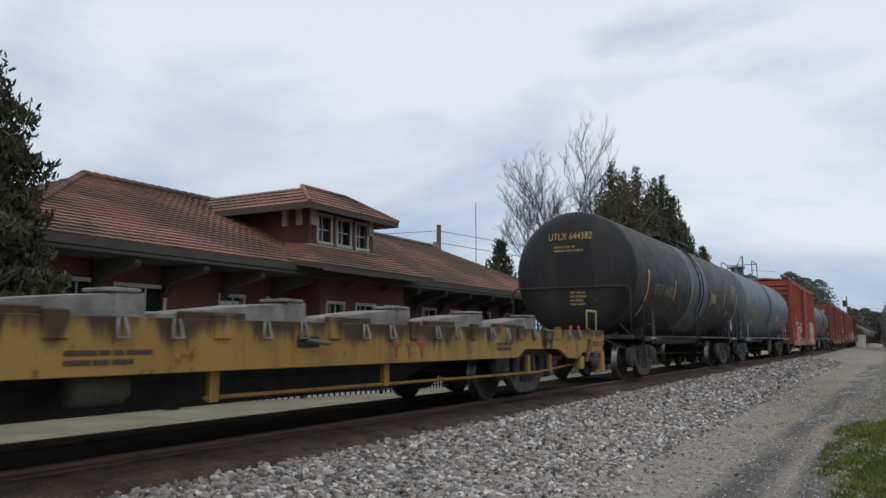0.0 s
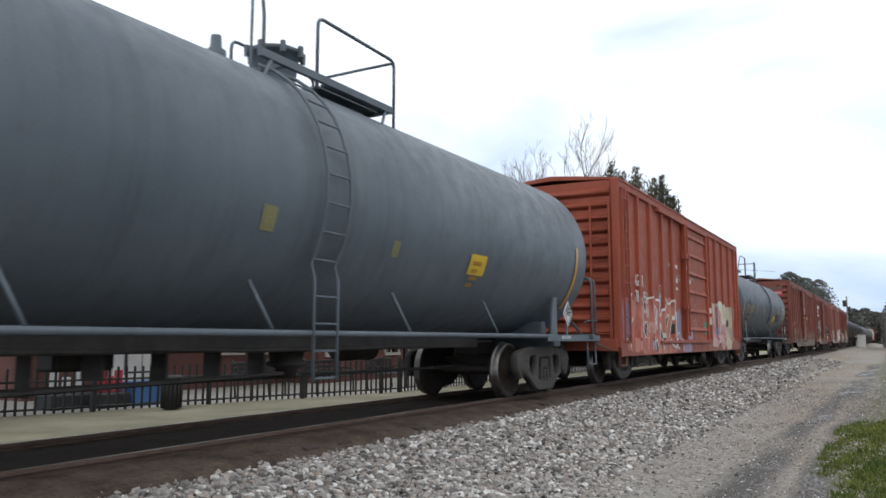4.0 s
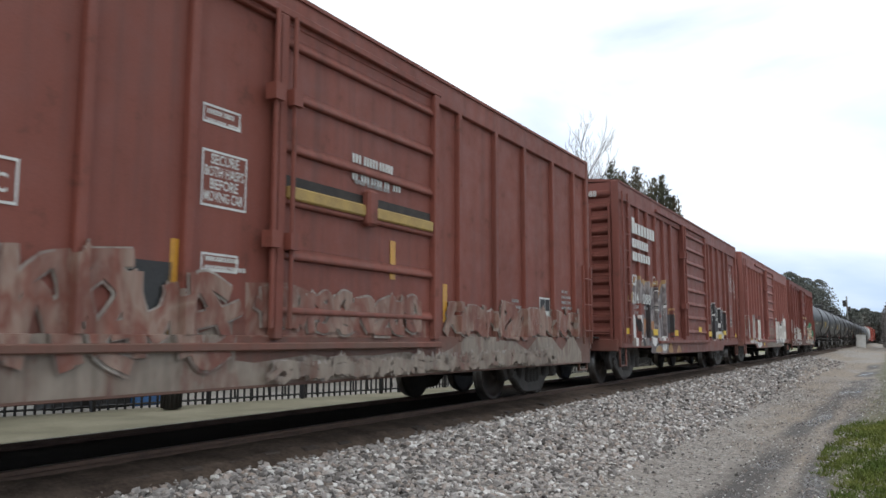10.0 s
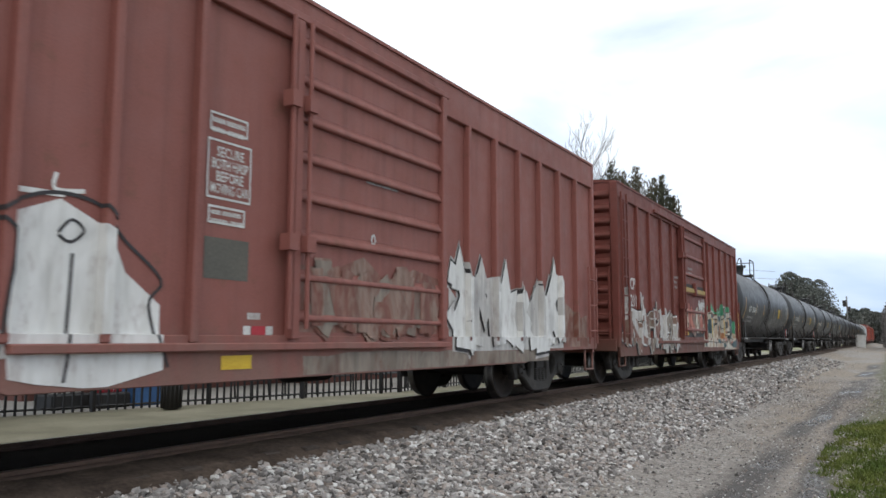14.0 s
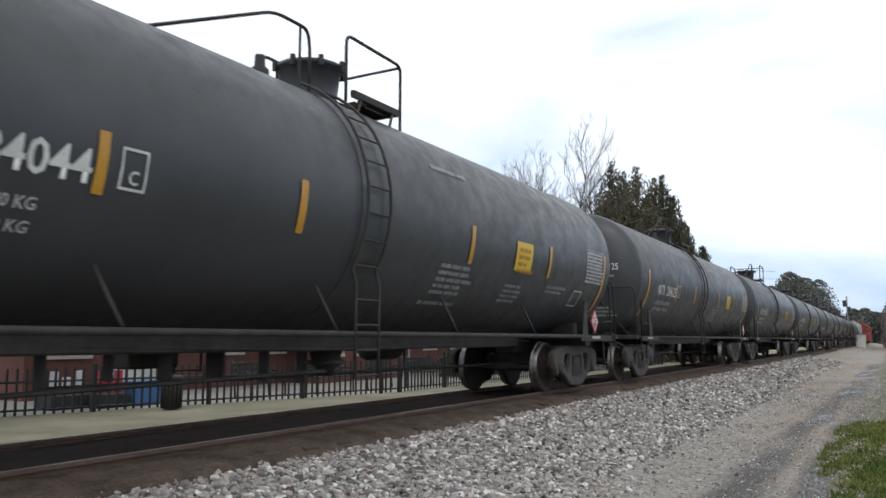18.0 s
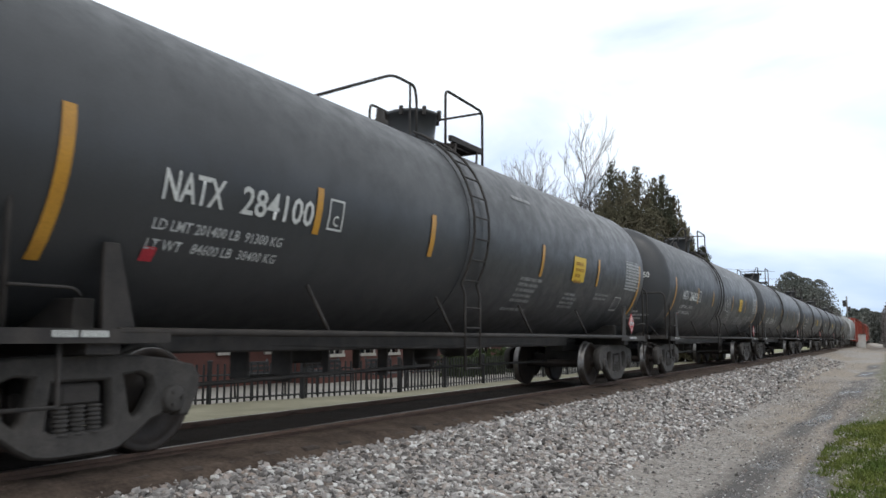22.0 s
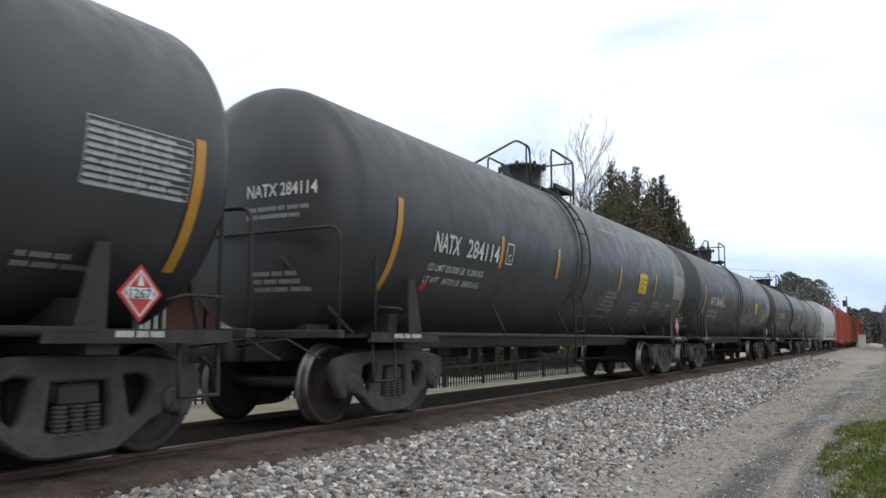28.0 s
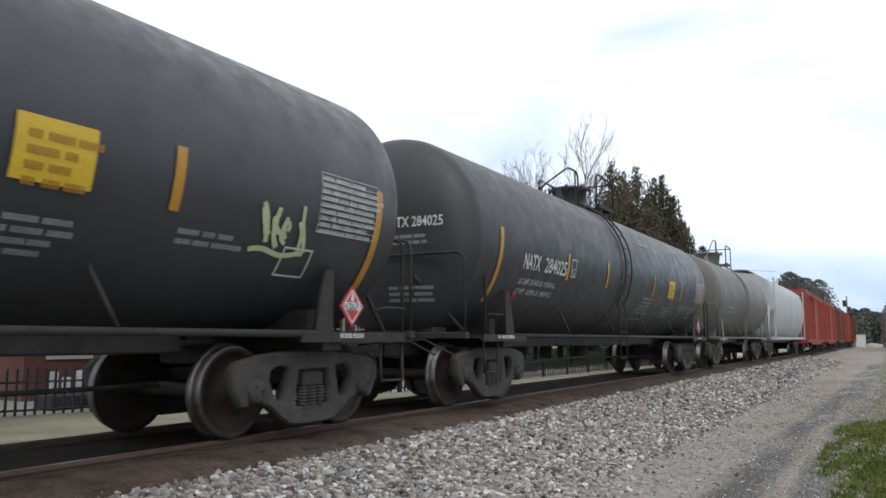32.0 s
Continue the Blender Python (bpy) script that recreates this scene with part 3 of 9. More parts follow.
X, Y, S = (np.concatenate(q) for q in (X, Y, S))
# the stone bank narrows towards the crossing
keep = (X < np.maximum(4.0 - 0.05 * np.maximum(Y - 7, 0), 2.0) + g.normal(0, 0.22, len(X))) | (g.uniform(0, 1, len(X)) < 0.12) | (S < 0.017)
X, Y, S = X[keep], Y[keep], S[keep]
tagged(stones("ballast_stones", X, Y, bed_height(X) + g.uniform(-0.3, 0.7, len(X)) * S, S, m_stone, 4),
       "loose crushed grey stone ballast sloping from the track", "ballast", kind="stuff")

# pale platform strip behind the track
me = plate([[(1.95, -60), (1.95, 120), (4.7, 120), (4.85, 17.2), (8.1, 5.0), (8.1, -60)]], 0.2, 0.0)
me.transform(Matrix.Translation((0, 0, -0.5)) @ Matrix(((0, -1, 0, 0), (0, 0, 1, 0), (1, 0, 0, 0), (0, 0, 0, 1))))
tagged(part("pavement", me, m_conc), "pale mossy concrete strip beside the track", "pavement", kind="structure")
tagged(part("station_forecourt", boxes((-30, -4.6, -60, 90, -0.62, -0.42)), m_paving), "light paved yard round the station", "pavement", kind="structure")


# ---- trucks and couplers ----
def both(loop):
    """The mirror image of a half outline, added to it."""
    return loop + [(-y, z) for y, z in reversed(loop)]


SIDE = both([(0, 0.85), (0.5, 0.83), (0.8, 0.80), (1.1, 0.74), (1.17, 0.66), (1.16, 0.52), (1.1, 0.42), (1.06, 0.34), (0.98, 0.34), (0.97, 0.46), (0.9, 0.53), (0.79, 0.46), (0.77, 0.36), (0.66, 0.33), (0.48, 0.2), (0.36, 0.13), (0.2, 0.11)])[0:]
WINDOW = [(0.36, 0.71), (0.54, 0.73), (0.67, 0.68), (0.7, 0.56), (0.6, 0.38), (0.5, 0.3), (0.43, 0.38)]
CENTRE = both([(0.0, 0.68), (0.26, 0.68), (0.3, 0.3), (0.24, 0.26), (0.0, 0.26)])
side_frame_mesh = plate([SIDE, WINDOW, [(-y, z) for y, z in WINDOW][::-1], CENTRE], 0.14, 0.022)
side_frame_mesh.materials.append(m_truck)
WR = 0.457
wheel_profile = [(0.66, 0.1), (0.66, 0.13), (0.7, 0.3), (0.685, 0.4), (0.685, WR + 0.028), (0.71, WR + 0.03), (0.725, WR + 0.008), (0.735, WR + 0.002), (0.82, WR), (0.826, WR - 0.01), (0.826, 0.395), (0.795, 0.385), (0.765, 0.3), (0.765, 0.17), (0.82, 0.14), (0.83, 0.1)]


def wheelset_mesh():
    bm = bmesh.new()
    for s in (1, -1):
        lathe([(s * u, r) for u, r in wheel_profile], 36, "X", bm)
    lathe([(-1.02, 0.06), (-1.0, 0.075), (-0.66, 0.085), (-0.6, 0.08), (0.6, 0.08), (0.66, 0.085), (1.0, 0.075), (1.02, 0.06)], 14, "X", bm)
    me = bpy.data.meshes.new("wheelset")
    bm.to_mesh(me)
    bm.free()
    me.materials.append(m_wheel)
    me.materials.append(m_tread)
    for p in me.polygons:
        r = math.hypot(p.center.y, p.center.z)
        if r > WR - 0.012 and 0.69 < abs(p.center.x) < 0.83:
            p.material_index = 1
    return me


wheel_mesh = wheelset_mesh()
cap_mesh = bpy.data.meshes.new("bearing_cap")
bm = lathe([(0.0, 0.135), (0.1, 0.135), (0.12, 0.12), (0.16, 0.115), (0.175, 0.1), (0.18, 0.0001)], 20, "X")
for i in range(3):
    a = 2 * math.pi * i / 3
    rod(bm, (0.15, 0.06 * math.cos(a), 0.06 * math.sin(a)), (0.195, 0.06 * math.cos(a), 0.06 * math.sin(a)), 0.02, 6)
bm.to_mesh(cap_mesh)
bm.free()
cap_mesh.materials.append(m_truck)
spring_mesh = bpy.data.meshes.new("spring")
bm = bmesh.new()
prof = []
for i in range(7):
    z = 0.25 + i * 0.034
    prof += [(z, 0.05), (z + 0.006, 0.066), (z + 0.02, 0.066), (z + 0.027, 0.05)]
lathe(prof, 12, "Z", bm)
bm.to_mesh(spring_mesh)
bm.free()
spring_mesh.materials.append(m_truck)
bolster_mesh = bpy.data.meshes.new("truck")
bm = boxes((-1.06, 1.06, -0.2, 0.2, 0.5, 0.66), (-0.5, 0.5, -0.26, 0.26, 0.42, 0.72), (-1.12, -0.98, -0.17, 0.17, 0.48, 0.64), (0.98, 1.12, -0.17, 0.17, 0.48, 0.64), bevel=0.02)
rod(bm, (0, 0, 0.6), (0, 0, 0.86), 0.2, 16)
bm.to_mesh(bolster_mesh)
bm.free()
bolster_mesh.materials.append(m_steel_dark)
beam_mesh = bpy.data.meshes.new("brake_beam")
bm = boxes((-0.72, 0.72, -0.03, 0.03, 0.34, 0.42), (0.69, 0.82, -0.04, 0.05, 0.26, 0.52), (-0.82, -0.69, -0.04, 0.05, 0.26, 0.52), bevel=0.01)
bm.to_mesh(beam_mesh)
bm.free()
beam_mesh.materials.append(m_steel_dark)
WHEELS = []


def truck(car, y, base=1.76):
    t = part("truck", bolster_mesh, None, car, "dusty cast steel freight truck")
    t.location = (0, y, 0)
    for s in (1, -1):
        f = part("side_frame", side_frame_mesh, None, t, "dusty grey cast side frame")
        f.location = (s * 1.05, 0, 0.0)
        for dy in (-0.14, 0.0, 0.14):
            part("spring", spring_mesh, None, t).location = (s * 1.07, dy, 0)
        for e in (-1, 1):
            c = part("bearing_cap", cap_mesh, None, t)
            c.location, c.rotation_euler = (s * 0.99, e * base / 2, WR + 0.02), (0, 0, 0 if s > 0 else math.pi)
    for e in (-1, 1):
        w = part("wheelset", wheel_mesh, None, t, "steel wheels with shiny worn treads")
        w.location = (0, e * base / 2, WR)
        WHEELS.append((w, car, y + e * base / 2, e * base / 2))
        b = part("brake_beam", beam_mesh, None, t)
        b.location, b.rotation_euler = (0, e * (base / 2 - 0.53), 0.05), (0, 0, 0 if e < 0 else math.pi)
    return t


KNUCKLE = [(-0.08, -0.1), (0.08, -0.1), (0.1, 0.1), (0.16, 0.25), (0.14, 0.42), (0.03, 0.46), (0.02, 0.36), (0.06, 0.3), (-0.02, 0.24), (-0.12, 0.28), (-0.16, 0.16)]


def coupler(car, y, way, inner):
    """Coupler and air hose at a car's end; way: +1 towards the higher y."""
    bm = boxes((-0.09, 0.09, min(inner, y - way * 0.3), max(inner, y - way * 0.3), 0.78, 0.98), bevel=0.015)
    me = plate([KNUCKLE], 0.28, 0.02)
    rot = Matrix(((0, 1, 0, 0), (0, 0, 1, 0), (1, 0, 0, 0.87), (0, 0, 0, 1)))
    me.transform(Matrix.Translation((0, y - way * 0.4, 0)) @ Matrix.Diagonal((way, way, 1, 1)) @ rot)
    bm.from_mesh(me)
    c = part("coupler", bm, m_steel_dark, car)
    hx = 0.35 * way
    part("air_hose", tube(rounded([(hx, inner, 0.8), (hx, y - way * 0.25, 0.72), (hx * 0.8, y - way * 0.1, 0.42), (hx * 0.5, y + way * 0.02, 0.35)], 0.15), 0.028, 6), m_black_ink, car)
    return c


def mark(car, me, material, x, y=0.0, z=0.0, name="marking", tank=None, label=""):
    """Lays a flat sheet on a car's near side (x, y, z shift), wrapped round the tank where there is one."""
    me.transform(Matrix.Translation((0 if tank else x, y, z)))
    if tank:
        wrap(me, *tank)
    me.materials.clear()
    ob = part(name, me, material, car, label)
    if name in ("lettering", "small_lettering", "label_print", "test_data_panel"):
        ob["kind"] = "stuff"
    return ob


def diamond(car, x, y, z, size, face, ink, text, facing=0):
    """A hazard card set on its corner: facing 0 to the side, -1 to the end at the lower y."""
    h = size / 2
    card = plate([[(-h, 0), (0, -h), (h, 0), (0, h)]], 0.012)
    k = h * 0.82
    line = plate([[(-k, 0), (0, -k), (k, 0), (0, k)], [(-k * 0.9, 0), (0, -k * 0.9), (k * 0.9, 0), (0, k * 0.9)]], 0.004)
    line.transform(Matrix.Translation((0.009, 0, 0)))
    m = Matrix.Translation((x, y, z)) @ Matrix.Rotation(radians(-90 if facing else 0), 4, "Z")
    extra = []
    if face is m_white_card:
        extra = [quads([(-0.28 * size + i * 0.088 * size, -0.28 * size + i * 0.088 * size + 0.045 * size, 0.03 * size, 0.22 * size - abs(i - 3) * 0.05 * size + 0.08 * size) for i in range(1, 7)])]
    else:
        flame = plate([[(-0.07 * size, 0.13 * size), (0.07 * size, 0.13 * size), (0.05 * size, 0.24 * size), (0.0, 0.34 * size), (-0.05 * size, 0.22 * size)]], 0.004)
        extra = [flame, quads([(-0.3 * size, 0.3 * size, -0.09 * size, 0.1 * size)])]
    for q in extra:
        q.transform(Matrix.Translation((0.01, 0, 0)))
    num = letters(text, 0.16 * size, 0.5 * size)
    num.transform(Matrix.Translation((0.014, -0.25 * size, -0.08 * size)))
    ob = part("hazard_placard", card, face, car, "diamond hazard placard")
    for q, mm in ((line, ink if face is m_white_card else m_white_card), (joined(extra), ink if face is m_white_card else m_white_card), (num, m_black_ink if face is m_red_card else ink)):
        q.materials.clear()
        part("placard_print", q, mm, ob)
    ob.matrix_basis = m
    return ob


def ladder(car, x, y0, y1, z0, z1, rungs, material, name="ladder"):
    ob = part(name, boxes((x - 0.03, x + 0.01, y0 - 0.02, y0 + 0.02, z0, z1)), material, car)
    part("stringer", boxes((x - 0.03, x + 0.01, y1 - 0.02, y1 + 0.02, z0, z1)), material, ob)
    for i in range(rungs):
        z = z0 + (z1 - z0) * (i + 0.5) / rungs
        part("rung", rod(bmesh.new(), (x, y0, z), (x, y1, z), 0.014, 6), material, ob)
    return ob


def grab(car, pts, material, r=0.014, name="grab_iron"):
    return part(name, tube(rounded(pts, 0.06, 2), r, 6), material, car)


# ---- tank cars ----
def tank_car(name, y0, L, label, body, fit_mat, spec):
    """A tank car from coupling y0 to y0 + L of the train."""
    rng = random.Random(int(y0 * 10))
    car = thing(name, label, "tank car", "cars of the freight train", at=pose(0, y0, 0))
    R, zc = spec.get("R", 1.52), 2.55
    a, b = spec.get("ends", (1.3, L - 1.3))
    hd = spec.get("head", 0.42)
    prof = []
    for i in range(10):
        u = i / 9 * math.pi / 2
        prof.append((a - hd * math.cos(u), max(0.001, R * math.sin(u) ** 0.62)))
    steps = spec.get("rings", ())
    for s in steps:
        y = a + (b - a) * s
        prof += [(y - 0.035, R), (y - 0.03, R + 0.007), (y + 0.03, R + 0.007), (y + 0.035, R)]
    for i in range(10):
        u = (9 - i) / 9 * math.pi / 2
        prof.append((b + hd * math.cos(u), max(0.001, R * math.sin(u) ** 0.62)))
    shell = lathe(prof, 72, "Y")
    bmesh.ops.translate(shell, verts=shell.verts[:], vec=(0, 0, zc))
    part("tank", shell, body, car, spec.get("tank_label", ""))
    mid = spec.get("mid", L / 2)
    # handrail hoops across both ends, on a beam over the stub sill
    for y in (a - hd - 0.05, b + hd + 0.05):
        beam = part("end_beam", boxes((-1.5, 1.5, y - 0.06, y + 0.06, 0.99, 1.08), bevel=0.01), fit_mat, car)
        part("end_handrail", tube(rounded([(1.46, y, 1.05), (1.46, y, 2.2), (-1.46, y, 2.2), (-1.46, y, 1.05)], 0.16), 0.02, 8), fit_mat, beam)
    # centre sill ends, bolsters and platforms
    for way, e, tc in ((-1, a, spec["trucks"][0]), (1, b, spec["trucks"][1])):
        e0, e1 = spec.get("rail_at", (1.3, L - 1.3))
        tip = 0.42 if way < 0 else L - 0.42
        part("stub_sill", boxes((-0.2, 0.2, min(tip, tc + way * -1.0), max(tip, tc - way * 1.0), 0.72, 1.08), bevel=0.02), m_steel_dark, car)
        part("body_bolster", boxes((-1.36, 1.36, tc - 0.16, tc + 0.16, 0.86, 1.04), (-1.1, 1.1, tc - 0.1, tc + 0.1, 1.03, 1.3), bevel=0.01), fit_mat, car)
        for s in (1, -1):
            web = plate([[(tc - 0.02, 1.02), (tc + 0.3, 1.02), (tc + 0.1, 1.72), (tc - 0.02, 1.72)]] if way < 0 else [[(tc - 0.3, 1.02), (tc + 0.02, 1.02), (tc + 0.02, 1.72), (tc - 0.1, 1.72)]], 0.05, 0.005)
            web.transform(Matrix.Translation((s * 1.33, 0, 0)))
            part("saddle_web", web, fit_mat, car)
        pf = (e0 - 0.14, tc + 0.6) if way < 0 else (tc - 0.6, e1 + 0.14)
        part("end_platform", boxes((-1.42, 1.42, pf[0], pf[1], 1.0, 1.045), (1.38, 1.43, pf[0], pf[1], 0.95, 1.06), (-1.43, -1.38, pf[0], pf[1], 0.95, 1.06)), fit_mat, car)
        ye = e0 if way < 0 else e1
        hz = spec.get("rail_z", 2.2)
        part("end_handrail", tube(rounded([(1.38, ye, 1.02), (1.38, ye, hz), (0.3, ye, hz - 0.02), (-1.38, ye, hz), (-1.38, ye, 1.02)], 0.14), 0.022, 8), fit_mat, car)
        part("end_brace", tube([(1.1, ye + way * 0.05, 1.04), (0.6, e + way * (hd + 0.02), 1.9)], 0.03, 6), fit_mat, car)
        for s in (1, -1):
            part("sill_step", tube([(s * 1.36, ye + way * 0.02, 1.0), (s * 1.38, ye + way * 0.02, 0.5), (s * 1.38, ye - way * 0.46, 0.5), (s * 1.36, ye - way * 0.46, 1.0)], 0.017, 6), fit_mat, car)
            grab(car, [(s * 1.42, ye, 1.35), (s * 1.44, ye - way * 0.2, 1.35), (s * 1.44, ye - way * 0.5, 1.35), (s * 1.36, ye - way * 0.62, 1.3)], fit_mat)
        coupler(car, 0.0 if way < 0 else L, way, tip)
        truck(car, tc)
        part("uncoupling_lever", tube([(0.1, tip + way * 0.1, 0.9), (0.9, tip + way * 0.12, 0.98), (1.35, tip + way * 0.1, 0.78)], 0.014, 6), fit_mat, car)
    # running bar along each side, under-tank gear
    for s in (1, -1):
        part("side_rail", tube([(s * 1.4, spec["trucks"][0] + 0.1, 1.04), (s * 1.4, spec["trucks"][1] - 0.1, 1.04)], 0.034, 8), fit_mat, car)
        for yy in (0.2, 0.4, 0.6, 0.8):
            y = spec["trucks"][0] + (spec["trucks"][1] - spec["trucks"][0]) * yy
            part("rail_strut", tube([(s * 1.4, y, 1.04), (s * 1.22, y - 0.18, 1.55)], 0.022, 6), fit_mat, car)
    part("outlet_valve", lathe([(0.62, 0.12), (0.64, 0.17), (0.74, 0.17), (0.76, 0.13), (0.92, 0.13), (0.95, 0.3), (1.06, 0.34)], 18, "Z"), m_steel_dark, car).location = (0, mid, 0)
    part("skid_plate", boxes((-0.3, 0.3, mid - 0.55, mid + 0.55, 0.9, 1.08), bevel=0.05), m_steel_dark, car)
    part("brake_pipe", tube([(0.35, spec["trucks"][0] + 0.6, 0.95), (0.4, mid - 1.0, 0.86), (0.4, mid + 1.0, 0.86), (0.35, spec["trucks"][1] - 0.6, 0.95)], 0.03, 6), m_steel_dark, car)
    bm = lathe([(-0.5, 0.05), (-0.45, 0.16), (-0.4, 0.2), (0.4, 0.2), (0.45, 0.16), (0.5, 0.05)], 16, "Y")
    ob = part("air_reservoir", bm, m_steel_dark, car)
    ob.location = (-0.55, mid + 2.2, 0.86)
    bm = lathe([(-0.28, 0.05), (-0.25, 0.15), (0.2, 0.15), (0.28, 0.06)], 14, "Y")
    ob = part("brake_cylinder", bm, m_steel_dark, car)
    ob.location = (0.5, spec["trucks"][0] - 1.05, 1.3)
    part("brake_stand", boxes((0.28, 0.72, spec["trucks"][0] - 1.25, spec["trucks"][0] - 0.85, 1.04, 1.16), bevel=0.02), m_steel_dark, car)
    part("centre_shield", boxes((-0.18, 0.18, spec["trucks"][0] + 1.4, spec["trucks"][0] + 1.75, 0.62, 1.06), bevel=0.03), m_steel_dark, car)
    # long dark box added below the tank, between the trucks
    part("train_line_duct", boxes((-0.4, 0.4, spec["trucks"][0] + 1.25, spec["trucks"][1] - 1.25, 0.84, 1.04), bevel=0.02), m_steel_dark, car)
    part("bottom_outlet", lathe([(0.5, 0.001), (0.5, 0.12), (0.62, 0.14), (0.66, 0.26), (0.7, 0.26), (0.72, 0.2), (0.9, 0.24)], 18, "Z"), m_steel_dark, car).location = (0, mid, 0)
    gear = random.Random(int(y0))
    for k in range(6):
        y = mid - 4.2 + 0.75 * k
        z = gear.uniform(0.42, 0.6)
        part("brake_lever", boxes((gear.uniform(-0.3, 0.0), gear.uniform(0.02, 0.08), y - 0.02, y + 0.03, z, 0.86), bevel=0.008), m_steel_dark, car)
    part("brake_pull_rod", rod(bmesh.new(), (0.3, spec["trucks"][0] + 0.9, 0.5), (0.3, mid - 0.4, 0.58), 0.025, 6), m_steel_dark, car)
    part("brake_pull_rod", rod(bmesh.new(), (-0.2, mid - 4.0, 0.52), (-0.2, spec["trucks"][1] - 0.9, 0.5), 0.025, 6), m_steel_dark, car)
    part("brake_box", boxes((-0.7, -0.4, mid - 2.9, mid - 2.2, 0.66, 1.0), bevel=0.03), m_steel_dark, car)
    # ladder over the shell
    lw = spec.get("ladder", (mid - 0.55, mid - 0.1))
    rung = bpy.data.meshes.new("rung")
    rod(bm := bmesh.new(), (0, lw[0], 0), (0, lw[1], 0), 0.013, 6)
    bm.to_mesh(rung)
    bm.free()
    rung.materials.append(fit_mat)
    for s in (1, -1):
        frame_ = None
        for y in lw:
            pts = [(s * math.cos(radians(q)) * (R + 0.07), y, zc + math.sin(radians(q)) * (R + 0.07)) for q in range(-30, 76, 9)]
            rail_ = part("ladder" if frame_ is None else "stringer", tube([(s * 1.43, y, 0.55), (s * 1.43, y, 1.6)] + pts, 0.02, 6), fit_mat, frame_ or car)
            frame_ = frame_ or rail_
        spots = [(s * 1.43, 0.58 + k * 0.28) for k in range(4)] + [(s * math.cos(radians(q)) * (R + 0.07), zc + math.sin(radians(q)) * (R + 0.07)) for q in range(-28, 70, 11)]
        for px, pz in spots:
            part("rung", rung, None, frame_).location = (px, 0, pz)
    if spec.get("strap"):
        s0, s1 = spec["strap"]
        rings = []
        bm = bmesh.new()
        for y, rr in ((s0, R + 0.001), (s0, R + 0.009), (s1, R + 0.009), (s1, R + 0.001)):
            rings.append([bm.verts.new((math.cos(radians(q)) * rr, y, zc + math.sin(radians(q)) * rr)) for q in range(-60, 241, 5)])
        for p, q in zip(rings, rings[1:]):
            for i in range(len(p) - 1):
                bm.faces.new((p[i], p[i + 1], q[i + 1], q[i]))
        part("ladder_pad", bm, spec.get("strap_mat", body), car)
    # fittings on top
    dy, dr = spec.get("dome", (mid, 0.62))
    top = zc + R
    dh = spec.get("dome_h", 0.45)
    part("manway", lathe([(top - 0.15, dr - 0.04), (top + min(0.1, dh * 0.3), dr - 0.04), (top + dh - 0.01, dr), (top + dh, dr + 0.04), (top + dh + 0.05, dr + 0.04), (top + dh + 0.08, dr - 0.05), (top + dh + 0.11, 0.001)], 28, "Z"), body, car).location = (0, dy, 0)
    for i in range(8):
        q = 2 * math.pi * i / 8 + 0.2
        part("cover_bolt", boxes((math.cos(q) * (dr + 0.06) - 0.025, math.cos(q) * (dr + 0.06) + 0.025, dy + math.sin(q) * (dr + 0.06) - 0.025, dy + math.sin(q) * (dr + 0.06) + 0.025, top + dh - 0.05, top + dh + 0.09)), fit_mat, car)
    rh, px = spec.get("rail_h", 0.82), 0.72
    yb, ye = spec.get("deck", (dy + 0.05, dy + 1.25))
    deck = part("top_platform", boxes((-px, px, ye - 0.06, ye, top + 0.02, top + 0.1)), fit_mat, car)
    part("platform_beam", boxes((-px, px, yb + 0.4, yb + 0.46, top + 0.0, top + 0.06)), fit_mat, deck)
    for s in (1, -1):
        part("platform_bracket", boxes((s * px - 0.03, s * px + 0.03, yb, ye - 0.06, top + 0.0, top + 0.09)), fit_mat, deck)
        for y in (yb + 0.2, ye - 0.2):
            part("platform_strut", rod(bmesh.new(), (s * px, y, top + 0.02), (s * (px + 0.1), y - 0.25, top - 0.3), 0.02, 6), fit_mat, deck)
    for k in range(6):
        x = -px + 0.12 + (2 * px - 0.24) * k / 5
        part("platform_slat", boxes((x - 0.1, x + 0.1, max(yb, dy + dr), ye - 0.06, top + 0.06, top + 0.09)), fit_mat, deck)
    rb = spec.get("rail_from", yb)
    for s in (1, -1):
        part("platform_railing", tube(rounded([(s * px, rb, top - 0.1), (s * px, rb, top + rh), (s * px, ye, top + rh - 0.03), (s * px, ye, top - 0.25)], 0.12), 0.022, 8), fit_mat, car)
    part("platform_railing", tube([(px, ye, top + rh - 0.05), (-px, ye, top + rh - 0.05)], 0.02, 6), fit_mat, car)
    if spec.get("loop", True):
        l0, l1, l2 = spec.get("loop_at", (dy - 2.9, dy - 0.85, dy - 0.2))
        lh = spec.get("loop_h", rh + 0.15)
        part("safety_loop", tube(rounded([(0.4, l0, top - 0.08), (0.4, l1, top + lh), (0.4, l2 - 0.05, top + lh), (0.4, l2, top + lh - 0.25), (0.4, l2, top - 0.08)], 0.2), 0.022, 8), fit_mat, car)
        part("loop_post", rod(bmesh.new(), (0.4, l2 - 0.2, top - 0.08), (0.4, l2 - 0.2, top + lh - 0.01), 0.018, 6), fit_mat, car)
    part("vent_valve", lathe([(top - 0.05, 0.12), (top + 0.12, 0.12), (top + 0.16, 0.07), (top + 0.3, 0.06)], 12, "Z"), fit_mat, car).location = (0.15, dy - 1.15, 0)
    # markings
    T = (R, zc)
